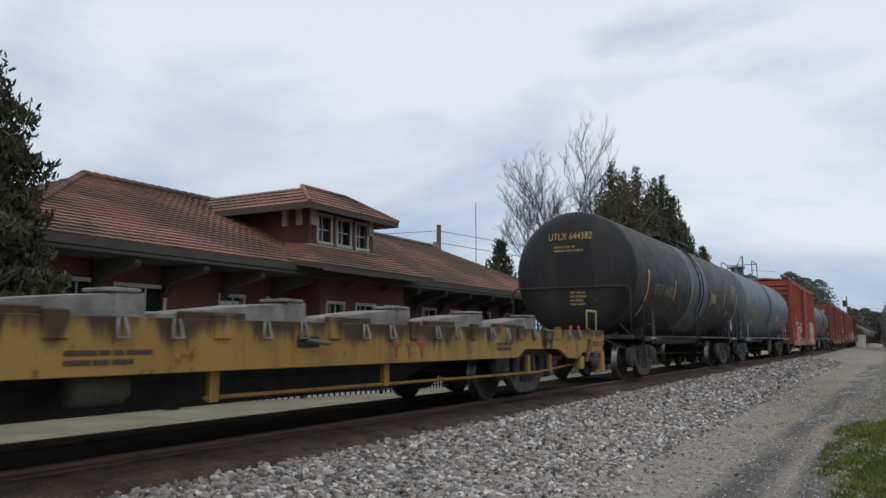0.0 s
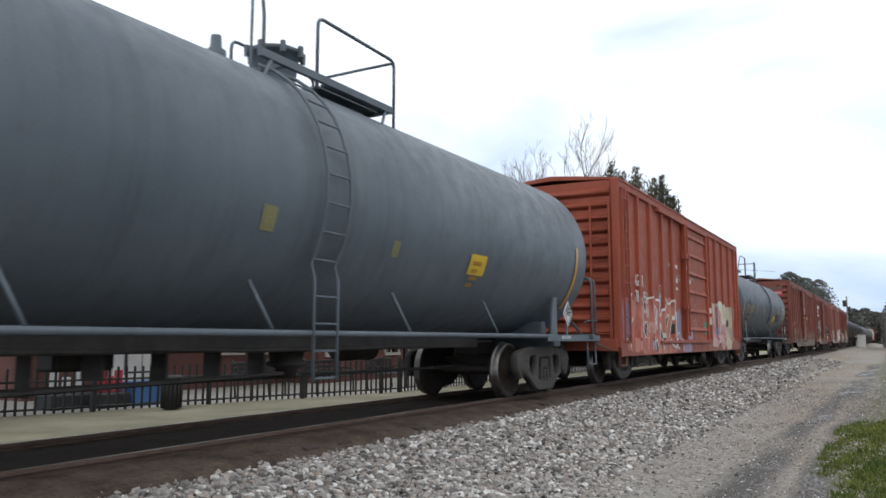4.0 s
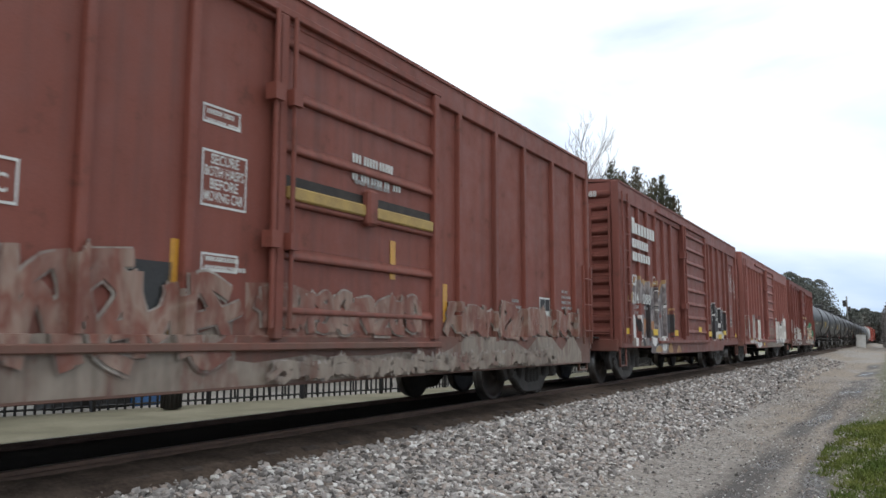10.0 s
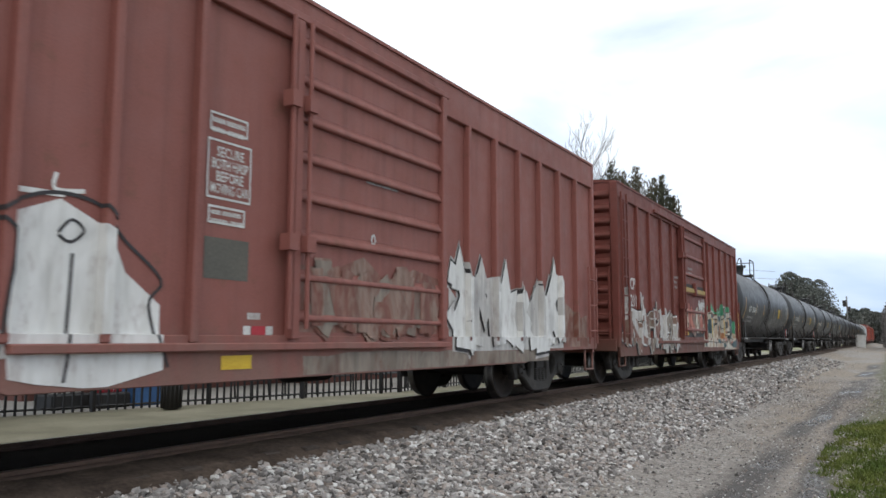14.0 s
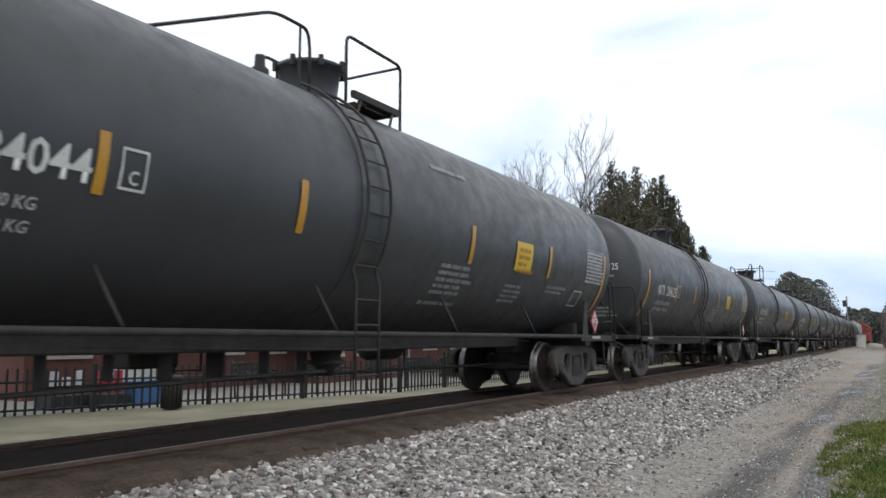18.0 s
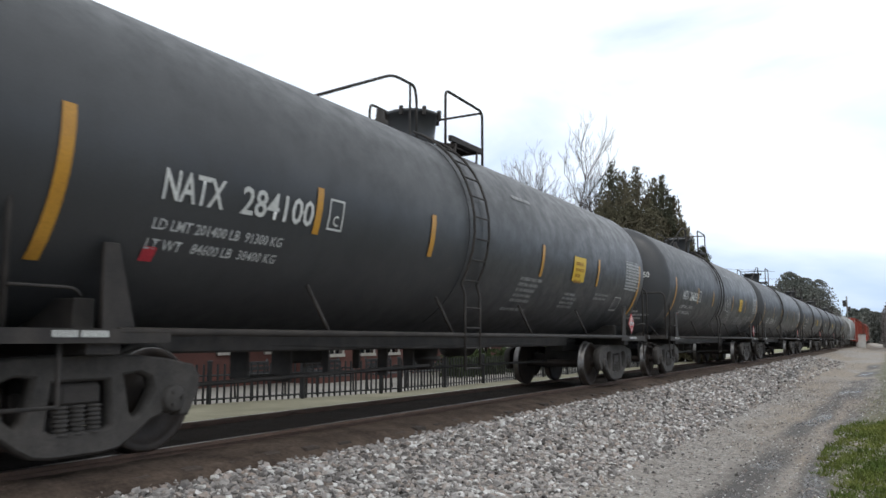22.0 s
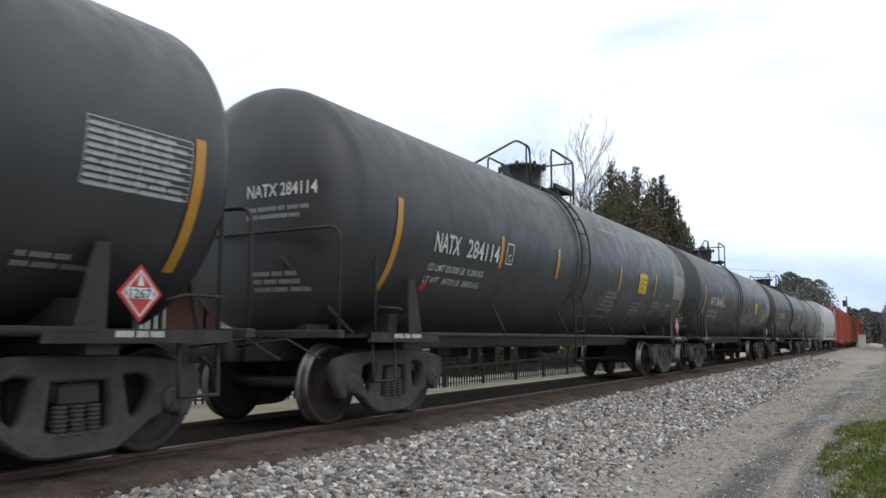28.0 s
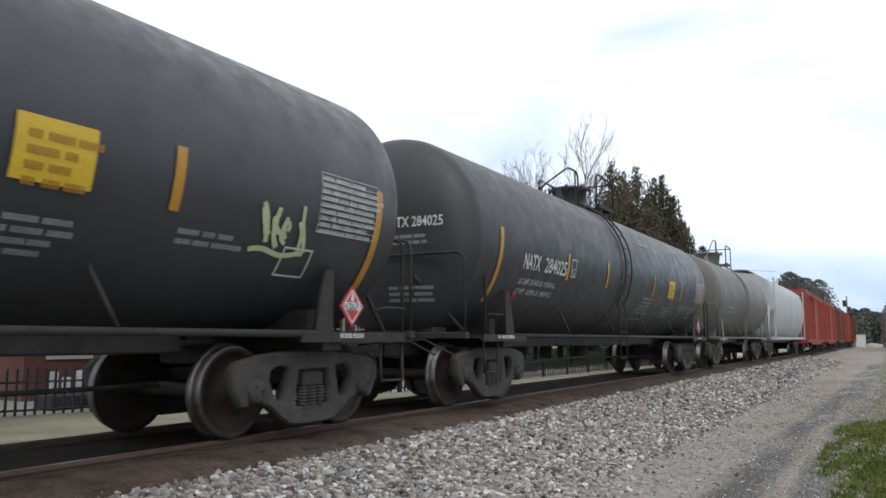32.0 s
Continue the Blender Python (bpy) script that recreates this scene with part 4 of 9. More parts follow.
    for yy in (spec["trucks"][0] - 0.5, spec["trucks"][1] + 0.05):
        mark(car, quads(word_bars(rng, yy, 1.045, 1, 0.5, 0.05, 0.05)), m_white_mark, 1.436, name="small_lettering")
    ink = spec.get("ink", m_white_mark)
    for y in spec.get("strips", ()):
        mark(car, quads([(y - 0.055, y + 0.055, zc - 0.52, zc + 0.02)]), m_reflector, 0, tank=T, name="reflective_strip", label="amber reflective strip")
    for y in spec.get("bands", ()):
        mark(car, quads([(y - 0.06, y + 0.06, zc - 1.08, zc + 0.12)]), m_reflector, 0, tank=T, name="reflective_strip", label="amber reflective strip")
    for y in spec.get("short", ()):
        mark(car, quads([(y - 0.05, y + 0.05, zc - 0.5, zc - 0.02)]), m_reflector, 0, tank=T, name="reflective_strip", label="amber reflective strip")
    for y, z, w, h, mm in spec.get("patches", ()):
        mark(car, quads([(y, y + w, z, z + h)]), mm, 0, tank=(R - 0.004, zc), name="paint_patch")
    for text, y, z, h, w, *mm in spec.get("words", ()):
        mark(car, letters(text, h, w), mm[0] if mm else ink, 0, y, z, tank=T, name="lettering")
    for y, z, lines, w, h in spec.get("small", ()):
        mark(car, quads(word_bars(rng, y, z, lines, w, h, h * 0.8)), spec.get("small_ink", m_dim_mark), 0, tank=T, name="small_lettering")
    for y, z, w, h in spec.get("labels", ()):
        mark(car, quads([(y, y + w, z, z + h)]), m_label, 0, tank=T, name="yellow_label", label="yellow notice label")
        mark(car, quads(word_bars(rng, y + 0.1, z + h - 0.1, 4, w - 0.25, 0.06, 0.05)), m_label_ink, 0.004, tank=(R + 0.006, zc), name="label_print")
    for y, z, w, h in spec.get("panels", ()):
        bars = [(y, y + w, z + h * i / 9, z + h * i / 9 + 0.008) for i in range(10)] + [(y + w * i / 4, y + w * i / 4 + 0.008, z, z + h) for i in range(5)]
        bars += word_bars(rng, y + 0.03, z + h - 0.03, 9, w - 0.08, h / 14, h / 9 - h / 14)
        mark(car, quads(bars), m_panel_mark, 0, tank=T, name="test_data_panel", label="white stencilled table of test dates")
    for y, z, w, h in spec.get("plates", ()):
        e = 0.022
        mark(car, quads([(y, y + w, z, z + e), (y, y + w, z + h - e, z + h), (y, y + e, z, z + h), (y + w - e, y + w, z, z + h)]), ink, 0, tank=T, name="stencil_frame")
    for seed, y, z, w, h, k, mm, wd in spec.get("sprays", ()):
        mark(car, scrawl(random.Random(seed), y, z, w, h, k, wd), mm, 0, tank=T, name="graffiti", label="sprayed scrawl")
    for y, z in spec.get("cards", ()):
        part("card_holder", boxes((1.36, 1.385, y - 0.03, y + 0.03, 1.04, z), bevel=0.004), fit_mat, car)
        diamond(car, 1.4, y, z, 0.46, spec.get("card", m_red_card), m_white_card if spec.get("card", m_red_card) is m_red_card else m_black_ink, spec.get("un", "1267"))
    e_card = spec.get("rail_at", (1.3, 0))[0] - 0.1
    for x, z in spec.get("end_cards", ()):
        part("card_holder", boxes((x - 0.03, x + 0.03, e_card + 0.02, e_card + 0.045, 1.04, z)), fit_mat, car)
        diamond(car, x, e_card, z, 0.46, spec.get("card", m_red_card), m_white_card if spec.get("card", m_red_card) is m_red_card else m_black_ink, spec.get("un", "1267"), facing=-1)
    for text, x, z, h, w, *mm in spec.get("end_words", ()):
        me = letters(text, h, w)
        me.transform(Matrix.Rotation(radians(-90), 4, "Z"))
        for v in me.vertices:
            px, pz = v.co.x + x, v.co.z + z
            rr = min(0.999, math.hypot(px, pz - zc) / R)
            c = math.asin(min(1.0, rr ** (1 / 0.62)))
            v.co = (px, a - hd * math.cos(c) - 0.012, pz)
        part("end_lettering", me, mm[0] if mm else ink, car)
    for x, z, lines, w in spec.get("end_small", ()):
        me = quads([(x + p0, x + p1, q0, q1) for p0, p1, q0, q1 in word_bars(rng, 0, z, lines, w, 0.05, 0.04)])
        me.transform(Matrix.Rotation(radians(-90), 4, "Z"))
        for v in me.vertices:
            rr = min(0.999, math.hypot(v.co.x, v.co.z - zc) / R)
            c = math.asin(min(1.0, rr ** (1 / 0.62)))
            v.co.y = a - hd * math.cos(c) - 0.012
        part("end_small_lettering", me, spec.get("small_ink", m_dim_mark), car)["kind"] = "stuff"
    return car


# ---- sprayed pieces on the box cars ----
def spray(name, colours, scale=1.3, rub=(0.16, 0.06, 0.045), worn=0.25):
    """Hand-sprayed paint: soft fades from colour to colour, wiped streaks, rubbed through in spots."""
    n = Nodes(name)
    a = n.noise(scale, 3, 0.6, n.map((1, 1.4, 0.7)), dist=0.6)
    k = len(colours)
    col = n.ramp(a.outputs["Fac"], [(0.3 + 0.4 * i / max(1, k - 1), c) for i, c in enumerate(colours)])
    s = n.noise(1.0, 6, 0.65, n.map((2, 9, 1.2)))
    col = n.mix(0.45, col, n.ramp(s.outputs["Fac"], [(0.3, 0.22), (0.7, 0.78)]), "OVERLAY")
    w = n.noise(3.5, 7, 0.7, n.map((1, 1.3, 0.6)))
    col = n.mix(n.math("MULTIPLY", n.step(w.outputs["Fac"], 0.53, 0.66), worn), col, rub)
    n.bump(s.outputs["Fac"], 0.1, 0.01)
    n.b.inputs["Specular IOR Level"].default_value = 0.3
    return n.done(col, 0.6)


sp_cream = spray("cream_spray", [(0.42, 0.385, 0.31), (0.56, 0.53, 0.45), (0.38, 0.25, 0.16), (0.62, 0.58, 0.5)])
sp_white = spray("chalky_white_spray", [(0.6, 0.59, 0.56), (0.7, 0.69, 0.66), (0.5, 0.49, 0.47)], worn=0.3)
sp_salmon = spray("salmon_red_spray", [(0.4, 0.1, 0.06), (0.5, 0.22, 0.17), (0.36, 0.09, 0.06), (0.48, 0.27, 0.22)])
sp_lilac = spray("grey_lilac_spray", [(0.2, 0.17, 0.25), (0.3, 0.26, 0.34), (0.34, 0.14, 0.11)])
sp_pale_lilac = spray("pale_lilac_spray", [(0.58, 0.52, 0.53), (0.64, 0.6, 0.55), (0.6, 0.58, 0.42), (0.55, 0.5, 0.54)], 0.8, (0.4, 0.12, 0.07), 0.5)
sp_black = spray("dull_black_spray", [(0.03, 0.028, 0.03), (0.055, 0.05, 0.05)], worn=0.15)
sp_steel = spray("streaky_grey_spray", [(0.16, 0.13, 0.13), (0.32, 0.29, 0.28), (0.12, 0.1, 0.1), (0.38, 0.35, 0.33)], 1.6)
sp_ochre = spray("ochre_spray", [(0.42, 0.25, 0.08), (0.34, 0.2, 0.09), (0.4, 0.3, 0.16)], worn=0.5)
sp_silver = spray("silver_spray", [(0.4, 0.38, 0.36), (0.52, 0.5, 0.47), (0.33, 0.31, 0.3)], 1.2)
sp_green = spray("leaf_green_spray", [(0.035, 0.16, 0.09), (0.09, 0.3, 0.17), (0.05, 0.2, 0.12)])
sp_teal = spray("dark_teal_spray", [(0.035, 0.07, 0.075), (0.07, 0.12, 0.13), (0.04, 0.05, 0.05)])
sp_rust = spray("russet_spray", [(0.3, 0.12, 0.05), (0.4, 0.2, 0.1), (0.24, 0.09, 0.05)])
sp_beige = spray("washed_beige_spray", [(0.2, 0.1, 0.075), (0.27, 0.19, 0.15), (0.18, 0.07, 0.05), (0.24, 0.15, 0.12)], 1.8, worn=0.75)
sp_dirt = spray("grimy_grey_spray", [(0.16, 0.12, 0.095), (0.25, 0.21, 0.17), (0.14, 0.08, 0.06)], 1.4, worn=0.5)
sp_pink = spray("washed_pink_spray", [(0.46, 0.22, 0.19), (0.55, 0.38, 0.34), (0.42, 0.2, 0.2), (0.5, 0.42, 0.4)], 1.2, (0.3, 0.08, 0.05), 0.4)
sp_buff = spray("buff_spray", [(0.46, 0.38, 0.22), (0.5, 0.44, 0.32), (0.4, 0.34, 0.3), (0.5, 0.43, 0.26)], 1.0, (0.3, 0.08, 0.05), 0.4)
sp_thin = spray("thin_chalk_spray", [(0.36, 0.33, 0.29), (0.24, 0.19, 0.16), (0.4, 0.37, 0.33)], 2.5, worn=0.7)


def bent(pts, steps=5):
    """A smooth line through points."""
    out = []
    for i in range(len(pts) - 1):
        p0, p1, p2, p3 = pts[max(0, i - 1)], pts[i], pts[i + 1], pts[min(len(pts) - 1, i + 2)]
        for j in range(steps):
            t = j / steps
            out.append(tuple(0.5 * (2 * p1[c] + (p2[c] - p0[c]) * t + (2 * p0[c] - 5 * p1[c] + 4 * p2[c] - p3[c]) * t * t + (3 * p1[c] - p0[c] - 3 * p2[c] + p3[c]) * t ** 3) for c in (0, 1)))
    return out + [pts[-1]]


def glyph(rng, sharp):
    """Strokes of one wild shape in a unit square; no real letter."""
    j = lambda v, a=0.1: v + rng.uniform(-a, a)
    lean = rng.uniform(-0.12, 0.2)
    s = [[(j(0.12), 0.0), (j(0.2) + lean, j(0.95))]]
    kind = rng.randrange(5)
    if kind == 0:
        s += [[(0.15, j(0.9)), (j(0.75), j(0.95)), (j(0.85), j(0.6)), (0.3, j(0.5))], [(0.4, 0.5), (j(0.9), 0.0)]]
    elif kind == 1:
        s += [[(0.2, j(0.95)), (j(0.55), j(0.3)), (j(0.9), j(1.05))], [(j(0.9), 1.0), (j(0.88), 0.0)]]
    elif kind == 2:
        s += [[(j(0.85), j(0.85)), (0.4, j(1.0)), (j(0.15), 0.55), (0.4, j(0.05)), (j(0.9), j(0.15))], [(0.5, 0.45), (j(0.95), 0.45)]]
    elif kind == 3:
        s += [[(0.2, j(0.9)), (j(0.6), j(0.75)), (j(0.9), 0.0)], [(0.2, j(0.4)), (j(0.8), j(0.4))]]
    else:
        s += [[(j(0.9), j(0.95)), (j(0.35), j(0.8)), (j(0.8), j(0.4)), (j(0.2), j(0.05))], [(0.15, 0.05), (j(0.95), j(0.05))]]
    if sharp:
        s.append([(j(0.5), j(0.7)), (j(0.65), j(1.25)), (j(0.7), j(0.8))])
    s.append([(j(0.1, 0.3), j(0.5, 0.4)), (j(0.6, 0.3), j(0.35, 0.3)), (j(1.1, 0.2), j(0.6, 0.4))])
    if rng.random() < 0.6:
        s.append([(j(0.5, 0.4), j(0.2, 0.2)), (j(0.8, 0.3), j(0.6, 0.3)), (j(0.3, 0.3), j(0.8, 0.2))])
    if rng.random() < 0.5:
        s = [[(1 - u, v) for u, v in q] for q in s]
    if rng.random() < 0.4:
        s = [[(u, 1 - v) for u, v in q] for q in s]
    rng.shuffle(s)
    return s if sharp else [bent(q, 5) for q in s]


def drape(meshes, car, spec, L, z_cut=None):
    """Lays sheets over side wall, posts, door and sill of a box car."""
    a, b = spec.get("ends", (0.85, L - 0.8))
    W, low, sill = 1.5, spec.get("low", 0.95), spec.get("sill", 0.62)
    pw, pd = spec.get("post", (0.1, 0.075))
    d0, d1, dx = spec["door"][0] + a, spec["door"][1] + a, W + spec.get("door_out", 0.05)
    t0, t1 = (spec["trucks"][0] + 0.75, spec["trucks"][1] - 0.75) if not spec.get("deep") else (a if spec["deep"] == "whole" else spec["trucks"][0] + 0.75, b)
    cuts = [d0, d1, t0, t1, a + 0.02, b - 0.02]
    for y in spec["posts"]:
        cuts += [y + a - pw / 2 - 0.002, y + a + pw / 2 + 0.002]
    rises = [(y + a - pw / 2 - 0.002, y + a + pw / 2 + 0.002) for y in spec["posts"]]
    for me, material, depth, label in meshes:
        bm = bmesh.new()
        bm.from_mesh(me)
        ys = [v.co.y for v in bm.verts]
        for c in cuts:
            for e in (-0.0015, 0.0015):
                if min(ys) < c + e < max(ys):
                    bmesh.ops.bisect_plane(bm, geom=bm.verts[:] + bm.edges[:] + bm.faces[:], plane_co=(0, c + e, 0), plane_no=(0, 1, 0), dist=1e-5)
        for z in (low + 0.066, low + 0.069, low - 0.12, sill + 0.015):
            bmesh.ops.bisect_plane(bm, geom=bm.verts[:] + bm.edges[:] + bm.faces[:], plane_co=(0, 0, z), plane_no=(0, 0, 1), dist=1e-5)
        dead = []
        for f in bm.faces:
            c = f.calc_center_median()
            if c.y < a + 0.02 or c.y > b - 0.02 or c.z < sill + 0.014 or (c.z < low - 0.121 and not t0 < c.y < t1):
                dead.append(f)
        bmesh.ops.delete(bm, geom=dead, context="FACES")
        for v in bm.verts:
            y, z = v.co.y, v.co.z
            x = W
            if z < low + 0.0675:
                x = W + 0.057
            elif d0 < y < d1:
                x = dx
            elif any(p < y < q for p, q in rises):
                x = W + pd
            v.co.x += x + depth
        if bm.faces:
            me = bpy.data.meshes.new("graffiti")
            bm.to_mesh(me)
            part("graffiti", me, material, car, label)["kind"] = "stuff"
        bm.free()


def jag(rng, y0, y1, z0, z1, rough=0.35, step=0.3):
    """A filled patch with a flat foot and an uneven top."""
    vs, fs = [], []
    k = max(2, int((y1 - y0) / step))
    for i in range(k + 1):
        y = y0 + (y1 - y0) * i / k
        vs += [(0, y, z0), (0, y + rng.uniform(-0.1, 0.1) * step, z1 - rng.random() * rough * (z1 - z0))]
        if i:
            fs.append((2 * i - 2, 2 * i, 2 * i + 1, 2 * i - 1))
    me = bpy.data.meshes.new("patch")
    me.from_pydata(vs, [], fs)
    return me


def stacked(strokes, width, depth, rng, var=0.0):
    """Ribbons one above the other by a hair."""
    ms = []
    for i, q in enumerate(strokes):
        me = ribbon(q, width * (1 + rng.uniform(-var, var)))
        me.transform(Matrix.Translation((depth + i * 0.0003, 0, 0)))
        ms.append(me)
    return joined(ms)


def piece(seed, y0, y1, z0, z1, count, fills, line, halo=None, ground=None, glint=None, sharp=True, stem=0.2, edge=0.05, rough=0.35, label="sprayed graffiti letters"):
    """One sprayed name-like row of shapes: ground, halo, outline, fills and glints as thin layers."""
    rng = random.Random(seed)
    out = []
    if ground:
        out.append((jag(rng, y0, y1, z0, z0 + (z1 - z0) * 0.85, rough), ground, 0.002, label))
    count = max(2, round(count * 1.3))
    w = (y1 - y0) / count
    every, by_fill = [], [[] for _ in fills]
    for i in range(count):
        h = (z1 - z0) * rng.uniform(0.72, 1.0)
        foot = z0 + rng.uniform(0, 0.12) * (z1 - z0)
        for q in glyph(rng, sharp):
            q = [(y0 + w * (i - 0.05 + 1.15 * u), foot + h * v) for u, v in q]
            every.append(q)
            by_fill[rng.randrange(len(fills)) if rng.random() < 0.45 else i % len(fills)].append(q)
    if halo:
        out.append((stacked(every, stem + edge * 4, 0, rng, 0.15), halo, 0.003, label))
    base = 0.0035 + 0.0003 * len(every)
    out.append((stacked(every, stem + edge * 2, 0, rng, 0.1), line, base, label))
    base += 0.0003 * len(every) + 0.0005
    for k, qs in enumerate(by_fill):
        if qs:
            out.append((stacked(qs, stem, 0, rng, 0.15), fills[k], base, label))
            base += 0.0003 * len(qs) + 0.0003
    if glint:
        thin = [[(u - stem * 0.25, v + stem * 0.2) for u, v in q] for q in every if rng.random() < 0.6]
        out.append((stacked(thin, 0.03, 0, rng, 0.4), glint, base, label))
    return out


def shapes(material, depth, *loops):
    """Filled outlines given as (y, z) corners."""
    ms = []
    for i, q in enumerate(loops):
        me = bpy.data.meshes.new("shape")
        me.from_pydata([(i * 0.0003, y, z) for y, z in q], [], [tuple(range(len(q)))])
        ms.append(me)
    return (joined(ms), material, depth, "sprayed graffiti shape")


def soft(loop, swell):
    """A closed outline with rounded corners and bubbly edges."""
    k = len(loop)
    q = bent([loop[-1]] + list(loop) + [loop[0], loop[1]], 6)[6:6 * (k + 1)]
    cy, cz = sum(p[0] for p in q) / len(q), sum(p[1] for p in q) / len(q)
    out, run = [], 0.0
    for p, n in zip(q, q[1:] + q[:1]):
        d = math.hypot(p[0] - cy, p[1] - cz) or 1.0
        f = swell * (abs(math.sin(run * 8.0)) - 0.5) / d
        out.append((p[0] + (p[0] - cy) * f, p[1] + (p[1] - cz) * f))
        run += math.hypot(n[0] - p[0], n[1] - p[1])
    return out


def blobs(material, depth, *loops, swell=0.0):
    """Filled outlines with rounded corners."""
    return shapes(material, depth, *[soft(q, swell) for q in loops])


def strokes(material, depth, width, *lines):
    """Sprayed lines of one can, through (y, z) turns."""
    return (stacked([bent(q, 5) for q in lines], width, 0, random.Random(len(lines)), 0.25), material, depth, "sprayed graffiti stroke")


def salmon_and_lilac_letters():
    """Large letters on both halves of the orange box car."""
    w = []
    w.append(blobs(sp_salmon, 0.0015, [(1.78, 1.72), (2.17, 1.64), (2.53, 1.93), (2.9, 1.98), (3.25, 1.96), (3.71, 1.97), (3.76, 1.61), (4.15, 1.84), (4.37, 2.02), (5.11, 2.02), (5.27, 1.55), (5.35, 0.68), (1.85, 0.66)]))
    w.append(blobs(sp_salmon, 0.0017, [(0.55, 1.75), (0.73, 1.91), (1.13, 2.01), (1.59, 1.91), (1.76, 1.66), (1.79, 0.78), (0.55, 0.77), (0.58, 1.17)]))
    w.append(blobs(sp_lilac, 0.002, [(-0.1, 1.9), (0.2, 1.74), (0.48, 1.88), (0.59, 1.1), (-0.08, 1.07)]))
    w.append(blobs(sp_lilac, 0.0025, [(5.41, 1.73), (5.56, 1.8), (5.77, 1.67), (5.93, 1.8), (6.1, 1.75), (6.17, 1.23), (6.12, 0.99), (5.69, 0.99), (5.57, 1.33)], [(6.24, 0.86), (7.11, 0.89), (7.24, 0.65), (6.13, 0.65)], [(3.65, 1.98), (3.8, 2.2), (3.93, 2.07), (3.87, 1.81), (3.71, 1.82)], [(2.69, 0.99), (2.9, 0.97), (2.97, 0.75), (2.71, 0.74)], [(6.65, 1.21), (7.38, 1.26), (7.45, 0.99), (6.65, 1.02)]))
    w.append(blobs(sp_pink, 0.004, [(2.35, 1.66), (2.51, 1.82), (2.62, 1.69), (2.58, 1.52), (2.41, 1.49), (2.33, 1.58)], [(3.33, 1.71), (3.55, 1.69), (3.47, 1.45), (3.45, 1.24), (3.29, 1.21), (3.2, 1.3), (3.22, 1.48)], [(2.54, 1.31), (2.72, 1.4), (2.88, 1.28), (2.87, 1.16), (2.58, 1.15)], [(1.96, 1.74), (2.1, 1.68), (2.1, 1.29), (1.98, 1.17)]))
    w.append(blobs(sp_black, 0.006, [(2.22, 1.22), (2.23, 1.35), (2.37, 1.36), (2.34, 1.04), (2.15, 1.18)], [(2.74, 1.03), (2.81, 1.13), (3, 1.16), (2.99, 0.99)], [(3, 0.82), (3.1, 0.92), (3.23, 0.72), (3.03, 0.71)], [(3.75, 1.18), (3.85, 1.2), (3.96, 0.99), (3.76, 0.82)], [(4.16, 1.44), (4.55, 1.59), (4.37, 1.24), (4.17, 1.34)], [(4.83, 1.15), (4.99, 1.48), (5.05, 1.15)]))
    w.append(shapes(sp_rust, 0.005, [(4.4, 1.5), (4.99, 1.58), (4.78, 1.15), (4.37, 1.19)]))
    w.append(strokes(sp_white, 0.009, 0.055, [(1.93, 1.94), (2.04, 1.9), (2.16, 1.66), (2.33, 1.66), (2.36, 1.89)], [(2.43, 1.94), (2.63, 1.97), (2.87, 2.02)], [(2.96, 1.96), (3.1, 1.94)], [(3.13, 1.9), (3.19, 1.47), (3.31, 1.39), (3.31, 1.76), (3.14, 1.79)], [(3.28, 1.96), (3.67, 1.96), (3.72, 1.9), (3.71, 1.56), (4.07, 1.86)], [(4.15, 1.87), (4.33, 2.04), (4.62, 1.91), (4.93, 1.95), (5.11, 2.02), (5.14, 1.88), (5.04, 1.54)], [(2.11, 1.44), (2.04, 1.23), (2.3, 1.01), (2.37, 1.38), (2.14, 1.35)]))
    w.append(strokes(sp_white, 0.012, 0.05, [(2.71, 0.74), (2.74, 0.99), (2.88, 0.97), (3, 0.73)], [(2.81, 1.15), (3.08, 1.31), (3.12, 0.99), (2.96, 0.96)], [(3.1, 0.99), (3.26, 0.7)], [(3.67, 1.39), (3.77, 0.75), (3.96, 0.99), (3.81, 1.27), (3.7, 1.39)], [(4.2, 1.46), (4.64, 1.62), (4.37, 1.27), (4.14, 1.18)], [(5.04, 1.54), (4.7, 1.12), (4.58, 0.91), (5.3, 0.76)], [(5.37, 1.59), (5.56, 1.69), (5.48, 1.1), (5.29, 0.99)], [(5.25, 0.85), (5.58, 1.1), (5.89, 1.14), (6.13, 0.68)], [(5.29, 0.85), (5.64, 0.7)]))
    w.append(strokes(sp_white, 0.012, 0.06, [(0.73, 1.91), (0.56, 1.62), (0.7, 1.31), (0.9, 1.27), (1.12, 1.47)], [(1.1, 2), (0.83, 1.95), (0.61, 1.76)], [(0.39, 0.99), (0.66, 0.94), (0.73, 0.81)]))
    w.append(strokes(sp_beige, 0.003, 0.05, [(6.83, 1.77), (7.03, 1.92), (7.3, 1.81), (7.24, 1.6), (6.9, 1.61)], [(7.59, 1.83), (7.82, 1.99), (8.13, 1.86)], [(6.71, 1.5), (6.84, 1.35), (7.24, 1.56)]))
    w.append(strokes(sp_cream, 0.006, 0.022, [(7.52, 1.54), (7.67, 1.37), (7.82, 1.56), (7.97, 1.38), (8.21, 1.57)], [(7.55, 1.35), (7.74, 1.2), (7.9, 1.34), (8.13, 1.22), (8.33, 1.37)], [(9.28, 1.9), (9.57, 1.8), (9.87, 1.48)]))
    w.append(blobs(sp_green, 0.004, [(9.23, 1.5), (9.76, 1.48), (9.76, 1.15), (9.26, 1.19)]))
